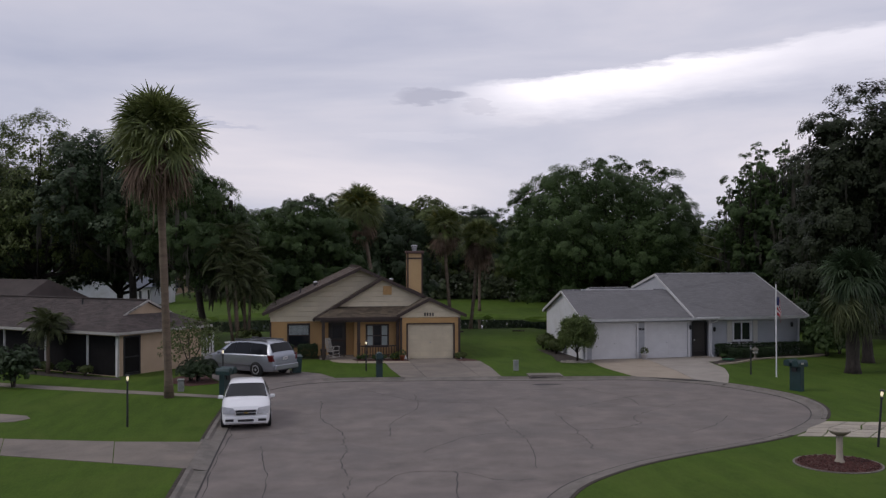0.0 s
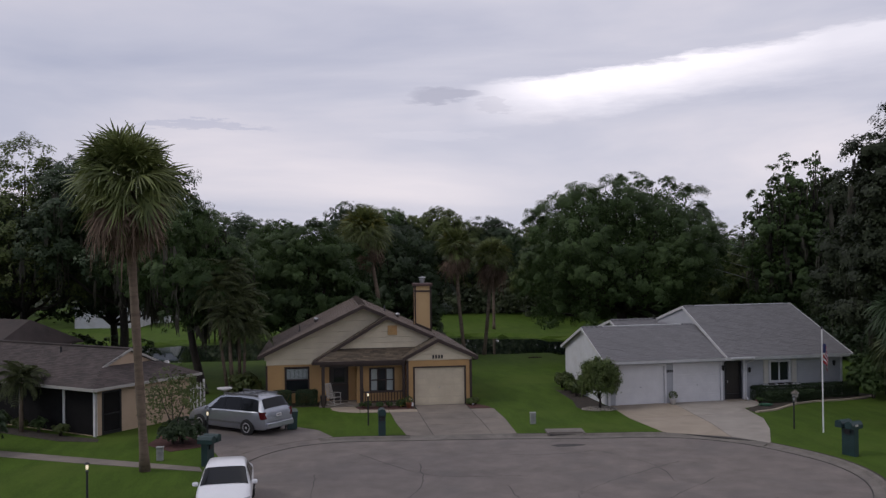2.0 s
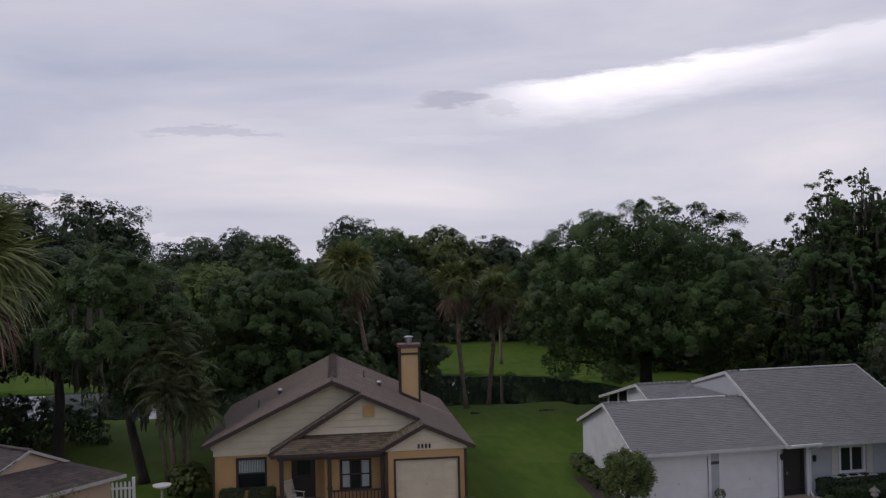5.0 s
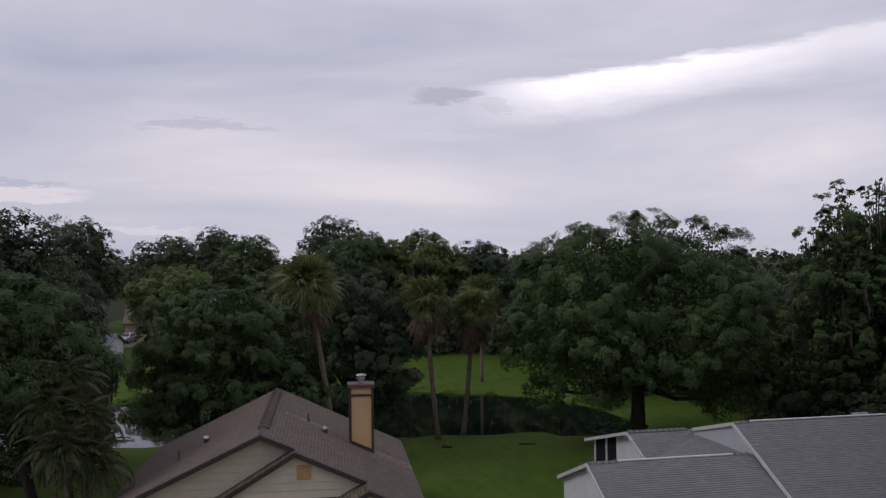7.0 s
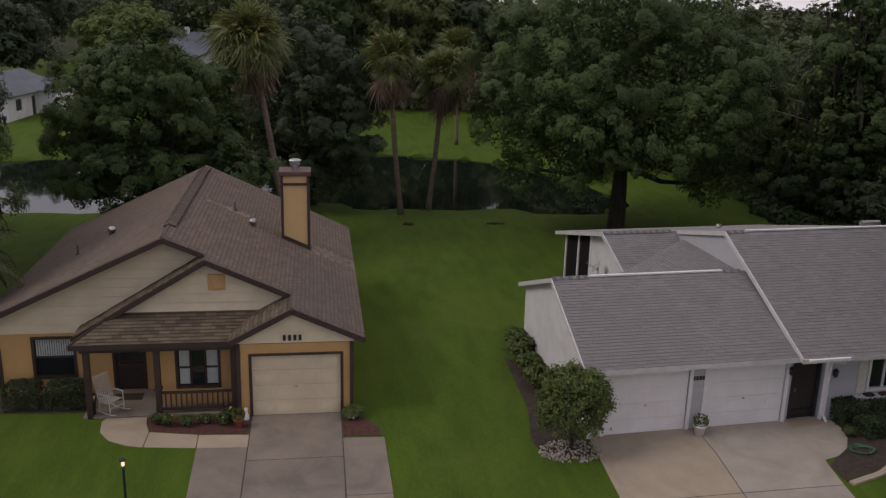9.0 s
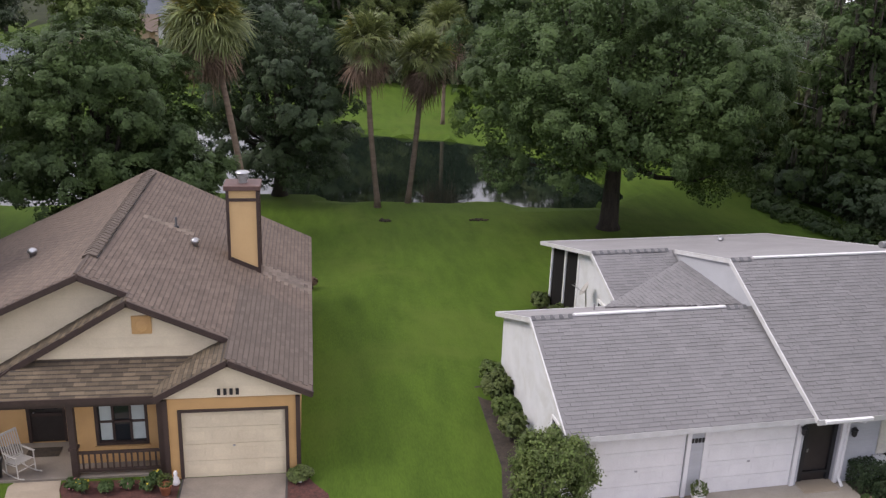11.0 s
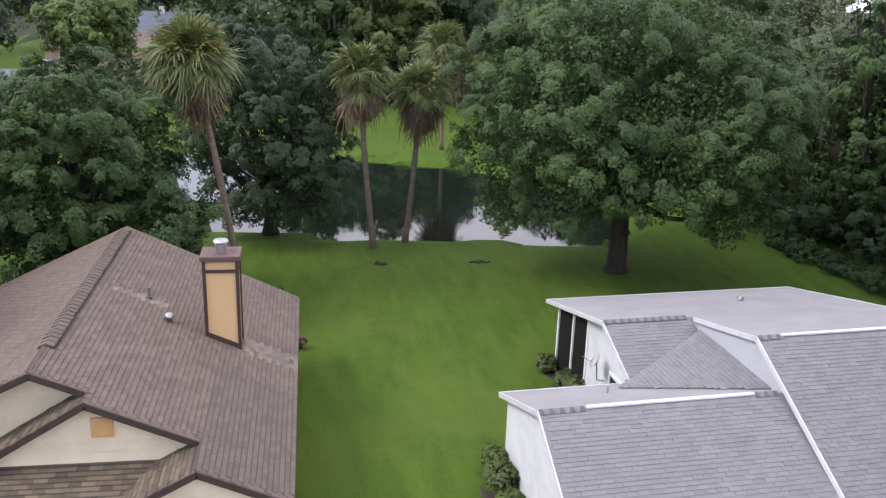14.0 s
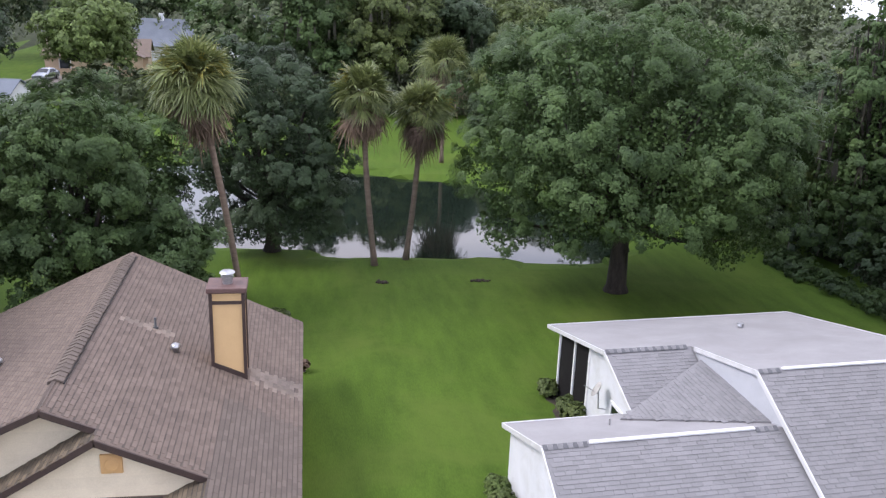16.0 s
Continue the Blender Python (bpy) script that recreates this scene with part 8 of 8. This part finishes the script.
# clipped hedges
hedge(-1.0, 54.5, -0.05, 54.5, 0.8, 0.80, "clipped dark hedge under the window", seed=1)
hedge(0.26, 54.45, 1.36, 54.45, 0.8, 0.80, "clipped dark hedge under the window", seed=2)
hedge(25.0, 51.1, 31.2, 51.55, 0.7, 0.75, "clipped dark hedge under the window of the grey house", seed=3)
hedge(25.3, 50.2, 28.4, 50.6, 0.6, 0.55, "low clipped hedge in the front bed", seed=4)


def flower(x, y, mat, seed, h=0.36, r=0.2):
    ob = shrub(x, y, r, h, "small flowering plant in the mulch bed", "leaf", 300, 0.045, False, seed, "flowering_plant", "bed plants")
    rng = np.random.default_rng(seed)
    P = unit(rng, 9) * (r * 0.9, r * 0.9, h * 0.45) + (0, 0, h * 0.6)
    v, f = leaf_quads(P, unit(rng, 9), 0.032, rng, 0.9)
    from_arrays("blossoms", v, f, M[mat], ob, "small bright blossoms")


for i, (x, y, mt) in enumerate([(4.1, 52.75, "flower_yellow"), (4.7, 52.7, "flower_pink"), (5.2, 52.85, "flower_pink"), (5.75, 52.7, "flower_yellow"), (3.8, 52.95, "flower_pink"), (5.95, 52.95, "flower_yellow"), (19.5, 62.6, "flower_red"), (24.9, 50.2, "flower_pink")]):
    flower(x, y, mt, 70 + i, 0.42 if mt == "flower_yellow" else 0.3)


def pot(x, y, mat, label, r=0.16, h=0.3, plant=True, z=None):
    ob = thing("plant_pot", pose(x, y, (rise(x, y) if z is None else z) + 0.01), label, "pot", "pots")
    part("pot", lathe(B(), [(r * 0.7, 0), (r * 0.95, h * 0.8), (r * 1.05, h * 0.82), (r * 1.05, h), (r * 0.9, h), (r * 0.85, h * 0.88), (0.02, h * 0.86)], 18), M[mat], ob, "", True)
    if plant:
        rng = np.random.default_rng(int(x * 10))
        P = unit(rng, 160) * (r * 1.2, r * 1.2, r * 1.1) + (0, 0, h + r * 0.7)
        v, f = leaf_quads(P, unit(rng, 160), 0.05, rng)
        from_arrays("foliage", v, f, M["leaf_light"], ob)


pot(6.25, 52.5, "terracotta", "terracotta pot in the mulch bed")
pot(20.27, 50.72, "white", "white pot with a small plant between the garage doors", 0.19, 0.34)
pot(1.72, 53.62, "black", "tall dark planter beside the porch post", 0.17, 0.62, False)


def figurine(x, y, h, label, mat="white", z=None):
    ob = thing("garden_ornament", pose(x, y, (rise(x, y) if z is None else z) + 0.01), label, "ornament", "garden ornaments")
    part("body", lathe(B(), [(h * 0.22, 0), (h * 0.26, h * 0.12), (h * 0.2, h * 0.4), (h * 0.1, h * 0.62), (h * 0.14, h * 0.78), (h * 0.1, h * 0.94), (0.01, h)], 12), M[mat], ob, "", True)


for x, y, h in ((6.45, 52.95, 0.42), (9.75, 52.75, 0.22)):
    figurine(x, y, h, "small pale garden ornament in the bed beside the garage")
for i in range(5):
    shrub(9.6 + 0.16 * (i % 3), 52.75 + 0.14 * (i // 2), 0.2, 0.35, "strap-leaved plant beside the garage", "leaf_light", 160, 0.06, False, 90 + i, "bed_plant", "bed plants")
# stone lantern in the front bed
ln = thing("stone_lantern", pose(26.6, 49.6, LAWN), "pale grey pagoda lantern in the front bed", "lantern")
part("base", lathe(B(), [(0.16, 0), (0.14, 0.08), (0.07, 0.12), (0.07, 0.35)], 8), M["kerb"], ln)
part("housing", box(B(), -0.11, -0.11, 0.35, 0.11, 0.11, 0.55, 0.01), M["white_dull"], ln)
part("roof", lathe(B(), [(0.24, 0.55), (0.2, 0.6), (0.08, 0.68), (0.02, 0.76)], 6), M["kerb"], ln)
# coiled hose
bm = B()
for k in range(4):
    pts = [((0.28 + 0.05 * math.sin(3 * a + k) + 0.03 * k) * math.cos(a), (0.24 + 0.05 * math.cos(2 * a + k)) * math.sin(a), 0.02 + 0.02 * k) for a in np.linspace(0, 2 * math.pi, 26)]
    tube(bm, pts, 0.014, 6, False)
hs = thing("garden_hose", pose(24.75, 49.25, LAWN + 0.015), "coiled green garden hose on the soil", "hose")
part("coil", bm, M["hose"], hs)
# the porch rocking chair, thin white frame
pc = thing("rocking_chair", pose(2.3, 53.75, 0.20, 0, 0, 52), "slim white rocking chair with a slatted back on the porch", "chair")
for i in range(6):
    y = -0.20 + i * 0.085
    boxpart("seat_slat", -0.24, y, 0.40 - 0.01 * i, 0.24, y + 0.06, 0.415 - 0.01 * i, M["white_dull"], pc, "", 0.004)
for i in range(7):
    x = -0.20 + i * 0.0667
    bar("back_slat", (x, 0.25, 0.40), (x, 0.44, 1.08), 0.030, 0.014, M["white_dull"], pc, up=(0, 1, 0))
bar("back_rail", (-0.27, 0.445, 1.09), (0.27, 0.445, 1.09), 0.03, 0.06, M["white_dull"], pc)
bar("back_rail", (-0.25, 0.25, 0.42), (0.25, 0.25, 0.42), 0.025, 0.04, M["white_dull"], pc)
for s_ in (-1, 1):
    x = s_ * 0.265
    part("rocker", tube(B(), [(x, -0.48, 0.085), (x, -0.26, 0.026), (x, 0.0, 0.012), (x, 0.28, 0.030), (x, 0.56, 0.11)], 0.018, 8), M["white_dull"], pc)
    part("front_leg", tube(B(), [(x, -0.24, 0.02), (x, -0.22, 0.63)], 0.017, 8), M["white_dull"], pc)
    part("back_post", tube(B(), [(x, 0.24, 0.02), (x, 0.25, 0.42), (x, 0.45, 1.12)], 0.018, 8), M["white_dull"], pc)
    bar("arm", (x, -0.27, 0.64), (x, 0.31, 0.62), 0.055, 0.022, M["white_dull"], pc)
    part("side_rail", tube(B(), [(x, -0.22, 0.39), (x, 0.25, 0.34)], 0.014, 8), M["white_dull"], pc)
part("stretcher", tube(B(), [(-0.265, -0.23, 0.22), (0.265, -0.23, 0.22)], 0.012, 8), M["white_dull"], pc)
# white picket fence by the tan house
fn = thing("picket_fence", pose(-6.1, 54.35, LAWN, 0, 0, 4), "short white picket fence beside the drive", "fence")
for z in (0.35, 1.1):
    boxpart("rail", 0, -0.02, z, 1.4, 0.02, z + 0.09, M["white"], fn)
for i in range(8):
    bm = B()
    solid(bm, [(i * 0.175, -0.045, 0.05), (i * 0.175 + 0.09, -0.045, 0.05), (i * 0.175 + 0.09, -0.045, 1.38), (i * 0.175 + 0.045, -0.045, 1.46), (i * 0.175, -0.045, 1.38)], (0, 0.022, 0))
    part("picket", bm, M["white"], fn)
boxpart("post", 1.38, -0.06, -0.1, 1.50, 0.06, 1.6, M["white"], fn)
# white upturned basin on a stand, green bin by the van, meter box, utility marker
bs = thing("birdbath", pose(-3.7, 55.6, LAWN), "white shallow basin on a stand behind the van", "birdbath")
part("stand", lathe(B(), [(0.14, 0), (0.06, 0.1), (0.06, 0.72), (0.12, 0.76)], 12), M["white_dull"], bs)
part("bowl", lathe(B(), [(0.1, 0.76), (0.36, 0.84), (0.42, 0.94), (0.38, 0.93), (0.05, 0.84)], 18), M["white"], bs, "", True)


def bin_(x, y, turn, label):
    ob = thing("wheeled_bin", pose(x, y, rise(x, y), 0, 0, turn) @ Matrix.Scale(0.86, 4), label, "bin", "bins")
    bm = B()
    a = [(-0.24, -0.26, 0.06), (0.24, -0.26, 0.06), (0.24, 0.26, 0.06), (-0.24, 0.26, 0.06)]
    b = [(-0.29, -0.33, 0.98), (0.29, -0.33, 0.98), (0.29, 0.33, 0.98), (-0.29, 0.33, 0.98)]
    va, vb = [bm.verts.new(p) for p in a], [bm.verts.new(p) for p in b]
    bm.faces.new(va[::-1])
    bm.faces.new(vb)
    for i in range(4):
        bm.faces.new((va[i], va[(i + 1) % 4], vb[(i + 1) % 4], vb[i]))
    part("body", bm, M["green_plastic"], ob)
    part("lid", solid(B(), [(-0.31, -0.37, 0.98), (0.31, -0.37, 0.98), (0.31, 0.35, 1.06), (-0.31, 0.35, 1.06)], (0, 0, 0.04)), M["green_plastic"], ob)
    for s in (-1, 1):
        part("wheel", tube(B(), [(s * 0.27, 0.25, 0.1), (s * 0.32, 0.25, 0.1)], 0.1, 12), M["tyre"], ob)


bin_(0.25, 47.6, 10, "dark green wheeled bin beside the van")
bx = thing("utility_box", pose(11.65, 46.75, LAWN), "small grey utility pedestal on the lawn", "utility box")
boxpart("cabinet", -0.13, -0.1, 0, 0.13, 0.1, 0.5, M["trim_pale"], bx, "", 0.015)
boxpart("lid", -0.15, -0.12, 0.5, 0.15, 0.12, 0.56, M["trim_pale"], bx, "", 0.01)
bx2 = thing("utility_box", pose(-4.75, 42.0, LAWN), "small grey utility pedestal on the lawn", "utility box")
boxpart("cabinet", -0.13, -0.1, 0, 0.13, 0.1, 0.5, M["trim_pale"], bx2, "", 0.015)
boxpart("lid", -0.15, -0.12, 0.5, 0.15, 0.12, 0.56, M["trim_pale"], bx2, "", 0.01)


def stones(x, y, r, n, mat, label, size=(0.05, 0.12), seed=1, squeeze=1.0):
    ob = thing("stone_bed", pose(x, y, rise(x, y)), label, "stones", kind="stuff")
    rng = random.Random(seed)
    bm = B()
    for i in range(n):
        a, d = rng.uniform(0, 6.28), r * math.sqrt(rng.random())
        s = rng.uniform(*size)
        m = Matrix.Translation((d * math.cos(a), d * math.sin(a) * squeeze, s * 0.3 + 0.012)) @ Euler((rng.uniform(0, 6), rng.uniform(0, 6), rng.uniform(0, 6))).to_matrix().to_4x4() @ Matrix.Diagonal((s, s * 0.8, s * 0.6, 1))
        bmesh.ops.create_icosphere(bm, subdivisions=1, radius=1.0, matrix=m)
    part("stones", bm, M[mat], ob)


stones(15.85, 24.55, 1.1, 700, "mulch", "loose dark red bark chips in the round bed", (0.03, 0.07), 7, 0.93)
stones(16.0, 50.05, 0.95, 420, "gravel", "pale stones round the shrub", (0.025, 0.055), 1, 0.72)
stones(14.3, 79.9, 0.32, 26, "soil", "low heap of brown debris on the lawn", (0.05, 0.13), 2, 0.6)
stones(19.7, 79.9, 0.6, 36, "soil", "low heap of brown debris on the lawn", (0.05, 0.1), 3, 0.3)
# ---- houses across the pond, and the wires ----
def far_house(x, y, turn, w, d, h, pitch, wall, roof, label, garage=False):
    ob = thing("far_house", pose(x, y, rise(x, y), 0, 0, turn), label, "house", "houses across the pond")
    win = [(w * 0.14, w * 0.14 + 1.3, 0.9, 2.1), (w * 0.44, w * 0.44 + 1.0, 0.1, 2.1), (w * 0.70, w * 0.70 + 2.4, 0.15 if garage else 0.9, 2.2)]
    part("wall", wall_grid(B(), 0, w, 0, h, win, 0, 0.2), M[wall], ob)
    for a in ((0, 0.2, 0, 0.2, d, h), (w - 0.2, 0.2, 0, w, d, h), (0, d - 0.2, 0, w, d, h)):
        boxpart("wall", *a, M[wall], ob)
    top = h + pitch * d / 2
    for s, y0 in ((1, -0.4), (-1, d + 0.4)):
        part("roof", solid(B(), [(-0.4, y0, h - 0.15), (w + 0.4, y0, h - 0.15), (w + 0.4, d / 2, top), (-0.4, d / 2, top)], (0, 0, -0.12)), M[roof], ob)
    for xx in (0.0, w):
        part("gable", solid(B(), [(xx, 0.05, h - 0.02), (xx, d - 0.05, h - 0.02), (xx, d / 2, top - 0.2)], (0.15 if xx == 0 else -0.15, 0, 0)), M[wall], ob)
    for i, o in enumerate(win):
        nm = "window" if i != 1 else "door"
        g = boxpart("garage_door" if garage and i == 2 else nm, o[0], 0.1, o[2], o[1], 0.14, o[3], M["white"] if garage and i == 2 else M["glass"], ob)
        for a, b, c, e in ((o[0] - 0.08, o[1] + 0.08, o[3], o[3] + 0.1), (o[0] - 0.1, o[0], o[2], o[3]), (o[1], o[1] + 0.1, o[2], o[3])):
            boxpart("frame", a, -0.03, c, b, 0.1, e, M["white"], g)
    # a front wing with its own gable
    bm = solid(B(), [(w * 0.55, -2.0, 0), (w * 0.95, -2.0, 0), (w * 0.95, -2.0, h), (w * 0.75, -2.0, h + pitch * w * 0.2), (w * 0.55, -2.0, h)], (0, 2.0, 0))
    part("wing", bm, M[wall], ob)
    for s in (-1, 1):
        part("wing_roof", solid(B(), [(w * 0.75, -2.3, h + pitch * w * 0.2 + 0.1), (w * 0.75 + s * w * 0.23, -2.3, h - 0.1), (w * 0.75 + s * w * 0.23, d * 0.4, h - 0.1), (w * 0.75, d * 0.4, h + pitch * w * 0.2 + 0.1)], (0, 0, -0.1)), M[roof], ob)
    boxpart("chimney", w * 0.3, d * 0.45, top - 0.8, w * 0.3 + 0.7, d * 0.45 + 0.7, top + 0.8, M[wall], ob)
    return ob


far_house(-21.6, 121.5, 82, 12, 8, 2.7, 0.42, "stucco", "slate", "white house with a grey roof across the pond")
far_house(-23.8, 160, 6, 13, 9, 2.7, 0.4, "tan", "shingle_brown", "tan house with a white garage across the pond", True)
far_house(-18, 178, -6, 16, 14, 2.6, 0.5, "stucco", "slate", "house with a wide grey-blue roof beyond the trees")
far_house(-7, 226, 0, 12, 9, 2.8, 0.45, "stucco", "slate", "small pale house far beyond the pond")
far_car, _ = car("sedan", pose(-22.6, 155.5, rise(-22, 155) + 0.02, 0, 0, 75), sed_st, "car_silver", "silver car parked at a house across the pond", (-1.25, 1.25), 0.29, [[(-0.6, 5.05), (0.32, 5.05), (0.32, 5.85), (-0.05, 5.85)], [(0.38, 5.05), (1.15, 5.05), (1.02, 5.8), (0.38, 5.85)]], [(-1.10, 6.7), (-0.28, 6.75)], [(1.25, 6.6), (1.58, 6.6)])
sheet("driveway", [(-24.5, 160.0), (-20.6, 160.0), (-20.5, 148), (-25.5, 147)], lambda x, y: rise(x, y) + 0.02, M["concrete_grey"], 0.1, "pale drive of a house across the pond", "driveway")
for i, (x, y, r, hi, mt) in enumerate([(-14.5, 146, 5.0, 10.6, "leaf_bright"), (-31, 148, 5.5, 10, "leaf_dark"), (-40, 128, 6, 15, "leaf_dark"), (-36, 180, 6.5, 19.5, "leaf_dark"), (-24, 198, 7, 16.5, "leaf_dark"), (-10, 208, 6, 17.5, "leaf"), (-1, 168, 4.6, 10, "leaf"), (-48, 146, 7, 17, "leaf_dark"), (-16, 216, 6.5, 19, "leaf_dark"), (8, 205, 7, 21, "leaf_dark")]):
    tree("tree", x, y, r, 2.2, hi, "tree among the houses across the pond", mt, 17000, 0.18, 190, 1.3, 20, 0.28, seed=90 + i, spread=(0.34, 0.5))


def wires():
    """Four sagging wires that run out of the oak to the east."""
    ob = thing("power_line", pose(0, 0, 0), "four sagging overhead wires running out of the oak", "power line")
    for k, (z0, z1) in enumerate(((9.9, 6.9), (9.1, 6.1), (8.2, 5.3), (7.3, 4.1))):
        pts = [(34.6 + 12.4 * t, 80.4 + 3.6 * t, z0 + (z1 - z0) * t) for t in np.linspace(-0.62, 1.1, 14)]
        part("wire", tube(B(), pts, 0.022, 5), M["wire"], ob, "pale grey wire")


wires()
